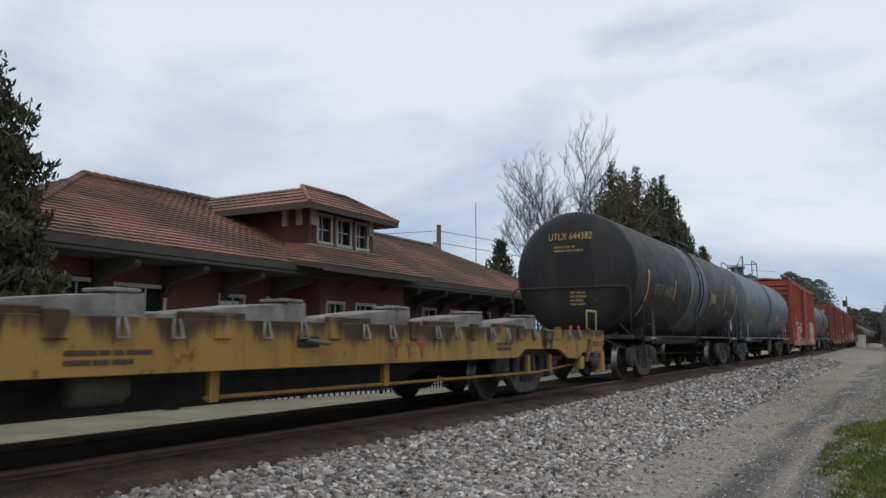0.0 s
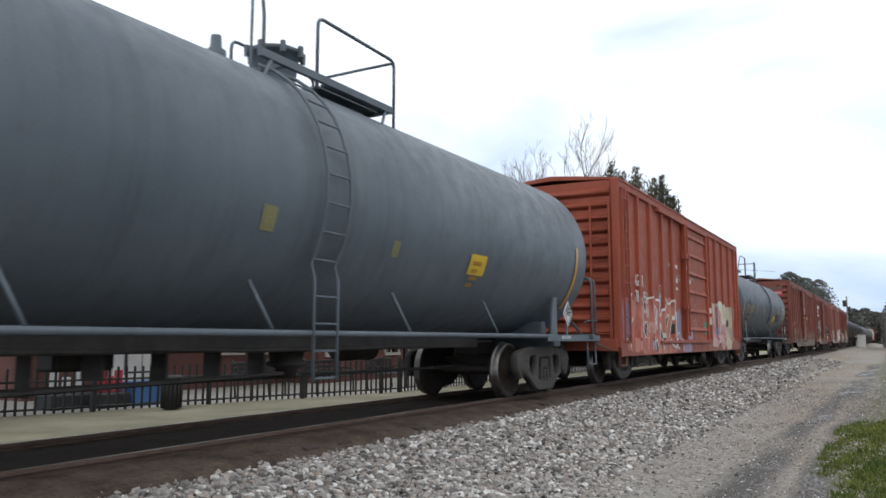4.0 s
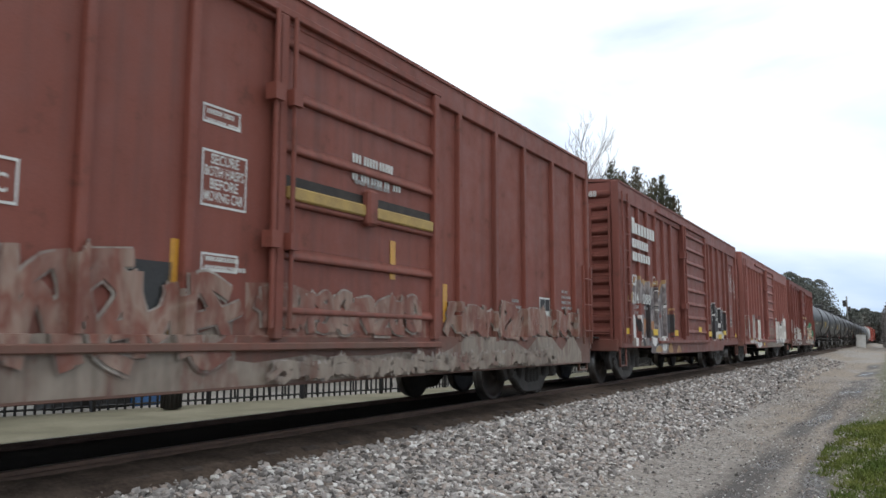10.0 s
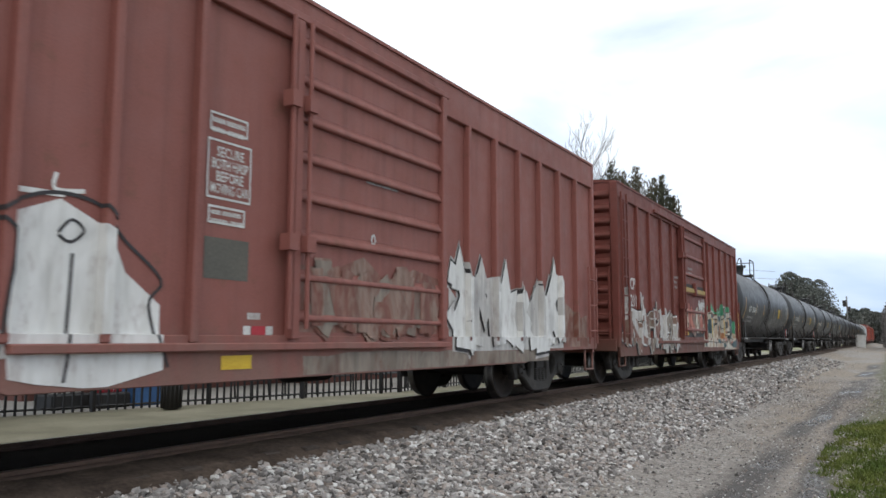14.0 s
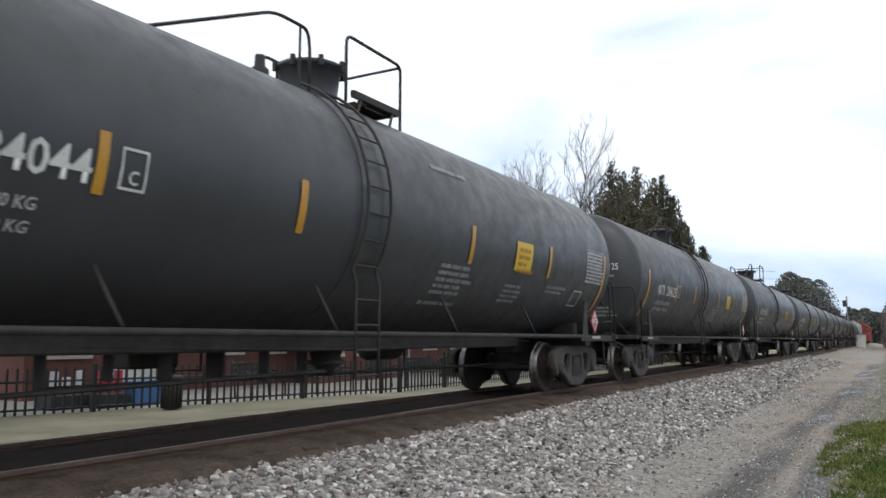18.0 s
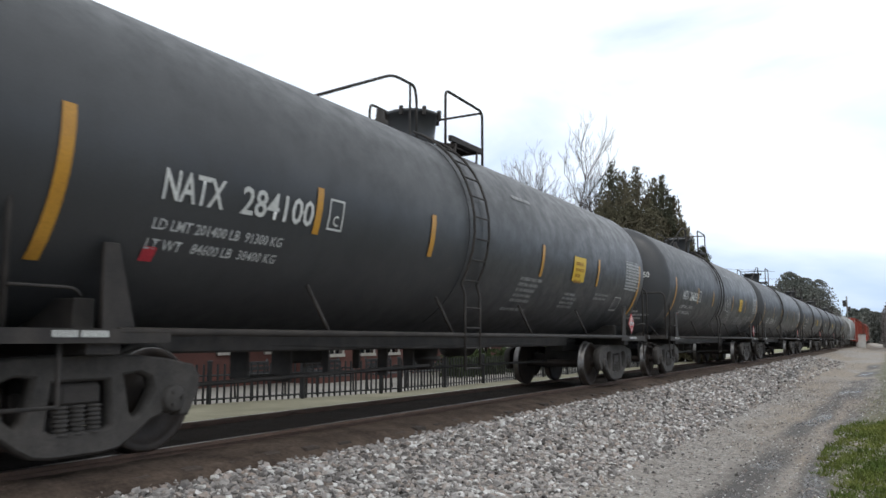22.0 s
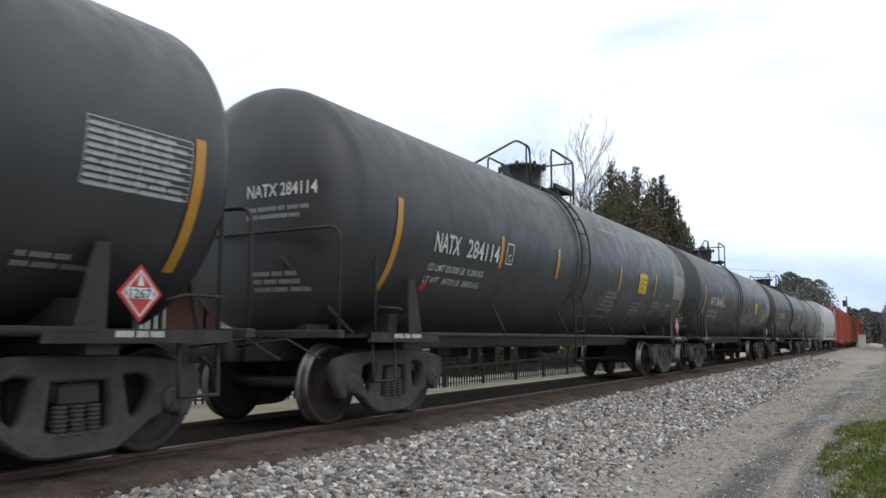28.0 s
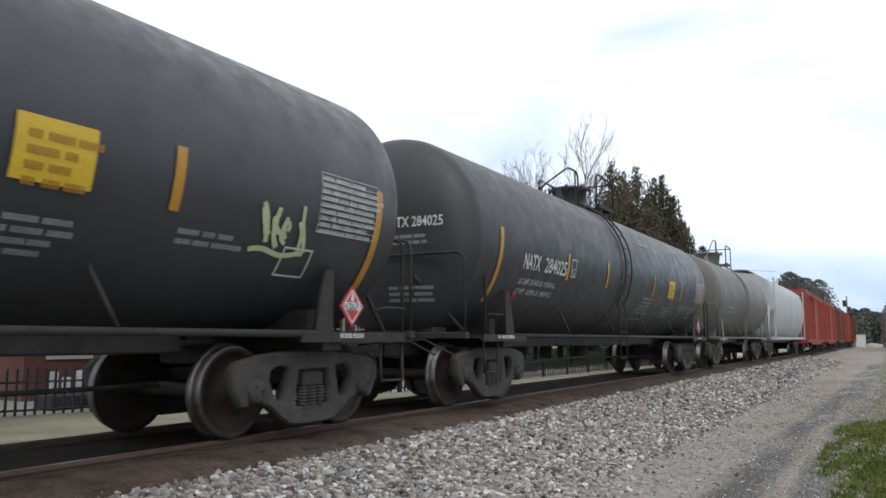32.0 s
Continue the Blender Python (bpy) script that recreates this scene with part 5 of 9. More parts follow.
    w.append(blobs(sp_pale_lilac, 0.003, [(9.88, 1.99), (9.99, 2.21), (10.14, 2.35), (10.31, 2.19), (10.41, 1.68), (10.28, 1.16), (9.86, 1.15)], swell=0.07))
    w.append(shapes(sp_cream, 0.0033, [(10.49, 2.07), (10.77, 2.18), (11.38, 2.14), (11.64, 2.2), (11.76, 1.93), (11.59, 0.99), (10.5, 0.99)]))
    w.append(blobs(sp_pale_lilac, 0.0036, [(11.77, 2.12), (12.05, 2.24), (12.77, 2.24), (12.91, 1.99), (12.85, 0.99), (11.72, 0.99)], swell=0.07))
    w.append(blobs(sp_buff, 0.004, [(13.06, 2), (13.71, 2.09), (14.47, 2.03), (14.39, 0.99), (13.94, 0.62), (13.35, 0.62), (13, 0.99)], swell=0.07))
    w.append(blobs(sp_pink, 0.006, [(10.75, 1.69), (11.24, 1.81), (11.35, 1.35), (10.85, 1.08)], [(11.89, 1.79), (12.46, 1.92), (12.66, 1.38), (11.99, 1.08)]))
    w.append(strokes(sp_salmon, 0.008, 0.03, [(10.76, 1.78), (11.11, 1.53), (10.85, 1.16), (11.35, 1.35)], [(11.9, 1.94), (12.3, 1.67), (11.92, 1.37), (12.56, 1.13)]))
    w.append(strokes(sp_cream, 0.003, 0.02, [(9.96, 0.82), (10.16, 0.67), (10.39, 0.83), (10.61, 0.66), (10.84, 0.83), (11.08, 0.65), (11.46, 0.82), (11.71, 0.65), (12.26, 0.82), (12.68, 0.67)]))
    w.append(blobs(sp_pink, 0.0034, ring_of(11.9, 1.6, 0.75, 0.5), ring_of(12.5, 1.1, 0.75, 0.42), ring_of(11.2, 1.0, 0.6, 0.3)))
    w.append(blobs(sp_lilac, 0.0056, ring_of(12.1, 1.75, 0.22, 0.16), ring_of(12.55, 1.35, 0.2, 0.14), ring_of(11.5, 1.25, 0.2, 0.13)))
    w.append(strokes(sp_salmon, 0.0135, 0.03, [(11.6, 1.9), (12.0, 2.0), (12.5, 1.85), (12.6, 1.5)], [(11.9, 1.3), (12.4, 1.15), (12.8, 1.3)], [(12.1, 0.85), (12.6, 0.8), (12.9, 0.95)]))
    w.append(strokes(sp_white, 0.0136, 0.02, [(14.35, 0.98), (14.5, 1.12), (14.55, 0.95), (14.68, 1.1), (14.8, 0.95), (14.9, 1.08)]))
    return w


def grey_bubble_letters():
    """Grey bubble letters with ochre below, and a thin tag at the end."""
    w = []
    w.append(strokes(sp_ochre, 0.0016, 0.09, [(0.8, 1.82), (0.92, 2), (1.18, 2.13), (1.42, 2.36), (1.73, 2.38), (1.92, 2.29), (2.22, 2.36), (2.3, 2.3), (2.77, 2.36), (2.91, 2.25)], [(3.05, 2.29), (3.38, 2.38), (3.62, 2.19), (3.69, 2.05), (3.76, 2.21), (4.09, 2.43), (4.41, 2.41), (4.54, 2.14), (4.59, 1.82)]))
    w.append(blobs(sp_steel, 0.002, [(0.92, 1.94), (1.18, 2.11), (1.42, 2.31), (1.7, 2.31), (1.78, 1.85), (1.59, 1.81), (0.93, 1.74)], [(1.77, 2.19), (2.18, 2.28), (2.24, 1.87), (1.79, 1.83)], [(2.3, 2.27), (2.71, 2.33), (2.76, 1.95), (2.64, 1.2), (2.57, 0.88), (2.29, 0.71), (2.26, 1.49)], [(2.78, 2.15), (3.14, 2.26), (3.54, 2.24), (3.62, 1.98), (3.74, 1.58), (2.76, 1.52)], [(3.74, 2.02), (4.15, 2.4), (4.45, 2.32), (4.57, 1.75), (4.28, 1.57), (3.85, 1.64)], [(1.74, 1.51), (2.26, 1.49), (2.29, 0.71), (2.14, 0.72), (1.94, 1.11)], [(2.6, 1.51), (3.72, 1.57), (3.74, 0.99), (3.66, 0.67), (2.33, 0.7), (2.54, 0.94)], [(3.78, 1.46), (4.46, 1.55), (4.47, 0.99), (4.3, 0.68), (3.75, 0.67)]))
    w.append(blobs(sp_white, 0.006, [(1.13, 1.45), (1.37, 1.46), (1.38, 0.75), (1.17, 0.76)], [(1.57, 1.49), (1.73, 1.47), (1.97, 1.18), (2.18, 0.72), (2.02, 0.89)], [(2.75, 1.04), (3.16, 1.01), (3.05, 0.82), (2.75, 0.88)], [(1.65, 1.17), (1.86, 1.18), (1.91, 0.99), (1.66, 0.94)], [(3.84, 0.99), (4.18, 1.05), (4.21, 0.74), (3.8, 0.72)]))
    w.append(blobs(sp_dirt, 0.0065, [(0.86, 1.07), (1.15, 1.07), (1.17, 0.77), (0.88, 0.78)], [(1.66, 0.94), (2.05, 0.99), (2.18, 0.72), (1.68, 0.72)]))
    w.append(blobs(sp_black, 0.007, [(1.01, 1.42), (1.12, 1.43), (1.13, 1.13), (1.03, 1.12)], [(1.38, 1.46), (1.55, 1.47), (1.94, 1.03), (2.12, 0.77), (1.93, 0.79), (1.51, 1.26)], [(4.49, 1.57), (5.11, 1.61), (5.07, 1.19), (4.51, 1.19)], [(2.34, 1.88), (2.57, 1.91), (2.51, 0.99), (2.4, 0.89)]))
    w.append(shapes(sp_rust, 0.008, [(2.12, 1.46), (2.32, 1.47), (2.27, 1.19), (2.16, 1.04)], [(2.8, 1.41), (3.12, 1.43), (3.13, 1.21), (2.81, 1.2)]))
    w.append(blobs(sp_ochre, 0.008, [(5.37, 0.64), (5.64, 0.84), (5.95, 0.62)], [(3.1, 0.77), (3.48, 0.83), (3.72, 0.69), (3.06, 0.68)], [(4.42, 0.68), (4.66, 0.92), (4.92, 0.66)]))
    w.append(strokes(sp_black, 0.012, 0.03, [(1.63, 2.33), (1.81, 2.15), (1.88, 1.84)], [(2.7, 2.34), (2.84, 2.15), (2.76, 1.79)], [(3.01, 2.03), (3.14, 2.19), (3.47, 2.21), (3.52, 1.97), (3.74, 1.58)], [(2.61, 1.2), (2.75, 1.63), (2.93, 1.72), (3.3, 1.78), (3.72, 1.52), (3.86, 1.22)], [(3.97, 1.35), (4.16, 1.88), (4.39, 1.93), (4.5, 1.62)], [(2.88, 0.69), (3.14, 0.85), (3.63, 0.9)], [(4.56, 1.05), (4.78, 1.18), (5.02, 1.05)]))
    w.append(strokes(sp_white, 0.014, 0.02, [(3.1, 2.1), (3.29, 2.18), (3.44, 2.08), (3.3, 1.89)], [(3.21, 1.71), (3.41, 1.67), (3.56, 1.57)], [(2.55, 2.31), (2.61, 1.94), (2.66, 1.62)], [(4.27, 2.36), (4.33, 2.11), (4.42, 1.8)], [(4.16, 1.85), (4.07, 1.59)]))
    w.append(strokes(sp_ochre, 0.01, 0.05, [(4.78, 1.63), (4.77, 1.75), (5.15, 1.76), (5.21, 1.62)], [(5.25, 1.63), (5.49, 1.63), (5.44, 1.23)]))
    w.append(blobs(sp_black, 0.002, [(10.57, 1.61), (10.76, 1.82), (10.96, 2.12), (11.41, 2.15), (11.53, 1.98), (11.54, 1.48), (11.44, 1.05), (11, 0.97), (10.64, 1.04), (10.53, 1.44)], [(11.59, 1.99), (11.9, 2.03), (12.43, 2), (13.02, 1.99), (13.33, 1.85), (13.33, 1.27), (13.02, 0.99), (12.04, 0.99), (11.67, 1.2)]))
    w.append(blobs(sp_white, 0.004, [(11.43, 1.35), (11.66, 1.49), (11.73, 1.24), (12.17, 1.25), (12.44, 1.12), (12.17, 0.99), (11.49, 1.05)], [(12.65, 1.16), (12.87, 1.26), (13.25, 1.09), (12.72, 0.99)]))
    w.append(strokes(sp_white, 0.006, 0.03, [(10.62, 1.03), (10.55, 1.52), (10.79, 1.74), (10.91, 2.01), (11.2, 2.17), (11.59, 2.06)], [(11.6, 2.06), (11.68, 1.8), (11.64, 1.49)], [(11.75, 2), (11.9, 2.07), (12.03, 1.63)], [(12.1, 1.64), (12.13, 1.97), (12.32, 2.05), (12.52, 1.97), (12.46, 1.73)], [(12.57, 1.8), (12.64, 2.03), (12.84, 1.89), (12.81, 1.68)], [(12.9, 1.82), (13.09, 2), (13.36, 1.89), (13.33, 1.49)], [(11.55, 1.36), (11.66, 1.58), (12.03, 1.63), (12.17, 1.44), (12.04, 1.18)], [(12.3, 1.25), (12.33, 1.52), (12.65, 1.63), (13.02, 1.41), (12.99, 1.06)], [(10.97, 1.87), (11.25, 1.71)], [(11.13, 1.95), (11.11, 1.58)], [(10.95, 1.72), (11.3, 1.84)], [(11, 0.96), (11.44, 0.99), (11.55, 1.23)], [(13.49, 1.79), (13.66, 1.28), (13.49, 0.91)], [(13.66, 1.58), (13.91, 1.29), (13.66, 0.99)]))
    w.append(strokes(sp_thin, 0.003, 0.03, [(9.92, 1.62), (10.01, 1.71), (10.06, 1.52), (9.94, 1.3), (10.11, 1.2)], [(10.14, 1.58), (10.2, 1.31), (10.33, 1.54), (10.39, 1.29)], [(10.47, 1.71), (10.5, 1.32), (10.62, 1.67)]))
    w.append(strokes(sp_white, 0.004, 0.022, [(14.55, 3.37), (14.68, 3.46), (14.84, 3.2), (14.92, 2.98)], [(14.55, 3.14), (14.66, 3.0)], [(14.7, 3.14), (14.8, 3.01)], [(14.94, 3.47), (15.19, 3.58), (15.25, 3.51)], [(15.3, 3.49), (15.37, 3.45), (15.35, 3.29), (15.24, 3.31)], [(14.69, 2.72), (14.88, 2.87), (15.0, 3.13), (15.05, 3.26), (15.17, 2.98), (14.97, 2.76)], [(14.98, 3.46), (14.96, 3.26), (15.19, 3.15), (15.13, 2.87)], [(15.2, 3.35), (15.25, 3.03), (15.0, 2.95)], [(15.01, 2.72), (15.27, 2.76)], [(15.38, 3.14), (15.75, 3.26), (15.78, 3.09), (15.58, 2.9), (15.44, 2.87), (15.54, 2.58)], [(15.76, 3.17), (15.86, 2.93), (15.97, 2.68)], [(15.83, 2.46), (15.85, 2.75), (15.68, 2.72), (16.12, 2.75), (16.02, 2.57), (15.87, 2.58)], [(15.72, 2.87), (15.98, 2.96), (15.77, 2.68)], [(15.21, 2.64), (15.4, 2.81), (15.58, 2.79)]))
    return w


def silver_block_letters():
    """Silver letters with dark edges."""
    w = []
    w.append(shapes(sp_dirt, 0.0015, [(0.29, 1.14), (0.3, 1.49), (0.5, 1.5), (0.5, 1.78), (0.59, 1.92), (0.98, 1.99), (0.93, 1.66), (0.67, 1.43), (0.52, 1.2), (0.55, 1.03), (0.37, 1.02)]))
    w.append(shapes(sp_silver, 0.003, [(0.88, 1.4), (0.89, 1.66), (1.02, 1.86), (1.61, 1.9), (1.81, 1.74), (1.88, 1.04), (0.98, 1.04), (0.52, 1.14), (0.54, 1.22), (0.67, 1.43)], [(2.53, 2.02), (2.73, 2.01), (2.75, 1.05), (2.59, 1.05)], [(1.36, 0.9), (1.86, 1.03), (2.43, 1.09), (2.53, 1.01), (2.45, 0.8), (1.67, 0.84)], [(2.59, 1.04), (3.01, 0.99), (3.47, 1.05), (3.59, 0.86), (2.93, 0.79), (2.6, 0.86)]))
    w.append(shapes(sp_white, 0.005, [(3.58, 0.72), (3.53, 1.1), (3.6, 1.84), (3.95, 1.97), (4.41, 1.79), (4.56, 1.49), (4.93, 1.25), (4.94, 0.74), (4.32, 0.62), (3.78, 0.68)]))
    w.append(strokes(sp_white, 0.007, 0.04, [(0.51, 1.78), (0.59, 1.91), (0.76, 1.96), (1, 1.98), (1.1, 1.89), (1.58, 1.95), (1.68, 1.87), (1.81, 1.93)], [(0.23, 1.23), (0.27, 1.37), (0.33, 1.49)], [(3.59, 1.99), (3.98, 2)], [(3.9, 2.15), (3.9, 2.03), (4.15, 2.05)]))
    w.append(strokes(sp_black, 0.009, 0.03, [(3.48, 0.76), (3.52, 1.21), (3.57, 1.67), (3.45, 1.82), (3.85, 2), (4.29, 1.97), (4.53, 1.74), (4.93, 1.45), (4.81, 1.24), (4.99, 0.76)], [(4.07, 1.59), (4.05, 0.99), (4.01, 0.68)], [(3.94, 1.73), (4.05, 1.83), (4.16, 1.76), (4.05, 1.67), (3.94, 1.71)], [(1.18, 1.59), (1.25, 1.29), (1.36, 1.04)], [(1.26, 1.73), (1.39, 1.34)], [(1.42, 1.61), (1.53, 1.35), (1.64, 1.04)], [(1.75, 1.78), (1.83, 1.46), (1.9, 1.04)], [(2.47, 2.01), (2.53, 1.5), (2.56, 1.05)], [(2.43, 1.04), (2.53, 0.94), (2.45, 0.79)]))
    w.append(strokes(sp_black, 0.009, 0.025, [(1.36, 0.9), (1.86, 1.02), (2.43, 1.08)], [(2.93, 0.78), (3.06, 0.91), (3.47, 1.04)], [(0.55, 1.03), (0.8, 1.05), (0.98, 1.03)]))
    return w


def green_and_cream_letters():
    """Cream letters with green flames and dark edges."""
    w = []
    w.append(shapes(sp_cream, 0.0015, [(9.32, 1.44), (9.75, 1.55), (10.1, 1.76), (10.54, 1.86), (10.66, 1.72), (11.25, 1.66), (12.01, 1.89), (12.86, 1.82), (13.6, 1.91), (14.23, 1.85), (14.46, 0.99), (15.4, 0.99), (15.4, 0.7), (9.36, 0.75)]))
    w.append(shapes(sp_rust, 0.003, [(9.71, 1.68), (9.91, 1.87), (10.18, 1.82), (10.11, 1.65), (9.77, 1.47)], [(10.66, 1.57), (10.89, 1.54), (10.87, 1.18), (10.68, 1.28)], [(12.44, 1.22), (13.61, 1.15), (13.49, 0.99), (12.55, 0.99)], [(11.73, 1.53), (12.02, 1.55), (11.98, 1.21), (11.75, 1.15)]))
    w.append(shapes(sp_green, 0.004, [(9.9, 2.09), (10.09, 2.04), (10.44, 2.05), (10.43, 1.94), (10.23, 1.87), (10.03, 1.97)], [(10.72, 1.89), (10.72, 2.03), (10.95, 1.98), (10.9, 2.2), (11.27, 2.04), (11.56, 1.9), (11.74, 1.8), (11.2, 1.82), (10.95, 1.9)], [(12.16, 1.78), (12.2, 2.03), (12.42, 1.93), (12.8, 2.18), (12.86, 1.91), (12.53, 1.78)], [(13.6, 1.97), (13.8, 2.13), (14.38, 2.11), (14.38, 1.88), (13.87, 1.95)], [(14.61, 1.48), (15.09, 1.62), (15.52, 1.29), (15.09, 0.99)]))
    w.append(shapes(sp_dirt, 0.0035, [(14.19, 1.54), (14.61, 1.64), (15.26, 1.59), (15.47, 1.29), (15.09, 0.95), (14.46, 0.99), (14.19, 1.26)]))
    w.append(shapes(sp_teal, 0.005, [(10.27, 1.36), (10.45, 1.61), (10.59, 1.66), (10.61, 1.18), (10.4, 1.17)], [(10.96, 1.8), (11.24, 1.77), (11.2, 1.68), (10.96, 1.66)], [(11.05, 1.44), (11.17, 1.4), (11.15, 1.04), (11.03, 1.04)], [(11.38, 1.49), (11.66, 1.53), (11.49, 1.36)], [(12.16, 1.73), (12.42, 1.75), (12.64, 1.65), (12.32, 1.56)], [(13.25, 1.88), (13.63, 1.84), (13.5, 1.69), (13.35, 1.74)], [(11.66, 1), (12.24, 0.99), (12.34, 0.84), (11.85, 0.88)], [(14.46, 1.41), (14.69, 1.49), (14.61, 1.2), (14.43, 1.2)], [(9.59, 0.94), (9.81, 0.93), (9.82, 0.76), (9.6, 0.77)]))
    w.append(shapes(sp_black, 0.006, [(11.32, 0.88), (11.49, 0.88), (11.45, 0.72), (11.37, 0.73)], [(10, 1.41), (10.2, 1.26), (10.12, 1.17), (9.94, 1.34)], [(14.46, 0.99), (14.93, 1.42), (15.09, 1.28), (14.74, 0.99)], [(13.04, 1.8), (13.2, 1.86), (13.25, 1.62), (13.11, 1.49)]))
    w.append(strokes(sp_black, 0.008, 0.025, [(10, 1.44), (10.25, 1.54), (10.52, 1.83)], [(10, 1.44), (10.21, 1.26), (10.49, 0.99)], [(10.8, 1.57), (11.21, 1.64), (11.66, 1.63)], [(10.85, 1.48), (10.9, 1.04)], [(11.21, 1.5), (11.3, 1.3), (11.42, 1.52)], [(12.43, 1.56), (12.49, 1.05)], [(12.65, 1.47), (12.99, 1.23), (13.35, 1.49), (13.77, 1.57), (13.64, 1.05)], [(12.01, 1.89), (12.07, 1.55), (12.04, 1.04)], [(11.64, 1.64), (11.78, 1.43), (11.75, 1.04)], [(9.7, 1.42), (10, 1.44)], [(13.87, 1.86), (14.09, 1.53), (13.95, 1.12)]))
    w.append(strokes(sp_white, 0.01, 0.028, [(9.82, 1.94), (10.03, 2), (10.29, 1.93)], [(10.8, 1.92), (11.11, 1.89), (11.45, 1.82)], [(12.42, 1.75), (12.86, 1.88)], [(13.1, 1.99), (13.28, 2.11), (13.6, 1.97)], [(13.61, 1.77), (13.94, 1.9), (14.16, 1.81)], [(12.01, 1.89), (12.06, 1.98), (12.13, 1.85)], [(10.65, 1.89), (10.7, 1.57)], [(12.66, 0.99), (13, 0.96), (13.49, 0.99)]))
    w.append(strokes(sp_black, 0.003, 0.03, [(9.67, 0.92), (12.88, 0.87)]))
    w.append(shapes(sp_cream, 0.0012, [(13.05, 1.03), (15.56, 1.05), (15.55, 0.62), (13.53, 0.65), (13.07, 0.65)]))
    w.append(shapes(sp_green, 0.0125, [(12.06, 1.76), (12.08, 2.04), (12.16, 1.9), (12.15, 1.76)], [(12.43, 1.84), (12.5, 2.09), (12.55, 1.94), (12.95, 2.19), (13.02, 1.98), (13.05, 1.86), (12.65, 1.75)], [(13.64, 1.97), (13.86, 2.09), (13.9, 2.04), (14.34, 2.13), (14.41, 1.89), (14.22, 1.87), (14.08, 1.98), (13.77, 1.92)]))
    w.append(shapes(sp_rust, 0.013, [(12.26, 1.32), (12.43, 1.49), (12.54, 1.22), (12.36, 1.19)], [(13.55, 1.23), (13.8, 1.31), (13.94, 1.24), (13.75, 1.17)], [(12.27, 1.17), (12.99, 1.17), (12.99, 1.09), (12.28, 1.12)], [(13.19, 1.92), (13.34, 1.98), (13.33, 1.51), (13.15, 1.61)], [(12.1, 1.21), (12.22, 1.28), (12.26, 1.14), (12.11, 1.1)]))
    w.append(shapes(sp_salmon, 0.014, [(13.08, 1.07), (13.44, 1.1), (13.45, 0.92), (13.08, 0.94)], [(14.38, 0.91), (14.77, 0.95), (14.73, 0.78), (14.46, 0.79)]))
    w.append(shapes(sp_teal, 0.0155, [(12.41, 1.74), (12.65, 1.75), (12.63, 1.62), (12.52, 1.55)], [(13.39, 1.94), (13.74, 1.87), (13.71, 1.75), (13.53, 1.71), (13.43, 1.79)], [(12.17, 1.43), (12.28, 1.44), (12.3, 1.14), (12.19, 1.1)], [(13.05, 1.49), (13.13, 1.5), (13.12, 1.16), (12.95, 0.99), (12.93, 1.11)], [(13.78, 1.08), (14.02, 1.1), (14.27, 0.99), (14.09, 0.99)], [(12.78, 0.85), (13.06, 0.88), (13.4, 0.77), (12.89, 0.66)]))
    w.append(shapes(sp_teal, 0.0165, [(14.2, 1.59), (14.49, 1.77), (14.86, 1.7), (15.17, 1.64), (14.87, 1.51), (15.09, 1.36), (14.92, 1.2), (14.71, 1.27), (14.6, 1.04), (14.3, 1.04), (14.23, 1.28)], [(13.31, 1.33), (13.45, 1.43), (13.61, 1.37), (13.4, 1.32)], [(12.53, 1.42), (12.69, 1.43), (12.62, 1.26)], [(14.35, 0.79), (14.54, 0.86), (15.51, 0.99), (15.57, 0.76), (15.29, 0.69), (14.86, 0.7)]))
    w.append(shapes(sp_green, 0.018, [(14.87, 1.51), (15.17, 1.64), (15.22, 1.53), (15.4, 1.48), (15.41, 1.29), (15.17, 1.42), (15.07, 1.33)]))
    w.append(shapes(sp_cream, 0.019, [(14.53, 0.96), (14.92, 1.22), (15.14, 1.2), (15.37, 1.1), (15.33, 0.94)], [(14.4, 1.33), (14.51, 1.51), (14.59, 1.44), (14.48, 1.24)]))
    # black ellipse painted on for the dark inside a hole in the sill
    w.append(shapes(sp_black, 0.02, [(14.01, 0.94), (14.08, 0.93), (14.1, 0.8), (14.03, 0.77)]))
    w.append(strokes(sp_black, 0.021, 0.028, [(12.15, 1.75), (12.39, 1.76)], [(12.31, 1.1), (12.27, 1.48), (12.35, 1.67), (12.4, 1.6), (12.62, 1.3), (12.75, 1.63), (12.93, 1.65), (12.97, 1.11)], [(13.17, 1.24), (13.11, 1.84), (13.33, 2.04), (13.57, 2.01), (13.64, 1.95)], [(13.32, 1.16), (13.3, 1.55), (13.53, 1.71)], [(13.86, 1.41), (14.04, 1.25), (14.24, 1.62)], [(13.43, 1.34), (13.26, 1.16), (13.88, 1.13), (14.12, 1.18), (14.12, 1.86)]))
    w.append(strokes(sp_black, 0.022, 0.022, [(12.13, 0.91), (13.01, 0.9)], [(13.06, 0.9), (13.45, 0.9), (13.82, 0.99), (14.46, 0.79), (14.85, 0.88)], [(13.45, 0.9), (13.71, 0.65)], [(14.27, 1.04), (14.61, 0.99), (14.92, 1.25)], [(15.55, 1.27), (15.81, 1.04)], [(12.37, 1.02), (12.38, 0.91)], [(12.6, 1.08), (12.6, 0.99)], [(12.55, 0.68), (12.66, 0.83)]))
    w.append(strokes(sp_white, 0.024, 0.022, [(12.14, 1.86), (12.42, 1.92)], [(13.21, 2.03), (13.41, 2.12), (13.64, 2.02)], [(14.23, 1.77), (14.49, 1.82), (14.86, 1.7)], [(13.51, 1.98), (13.4, 1.74), (13.59, 1.71)]))
    return w


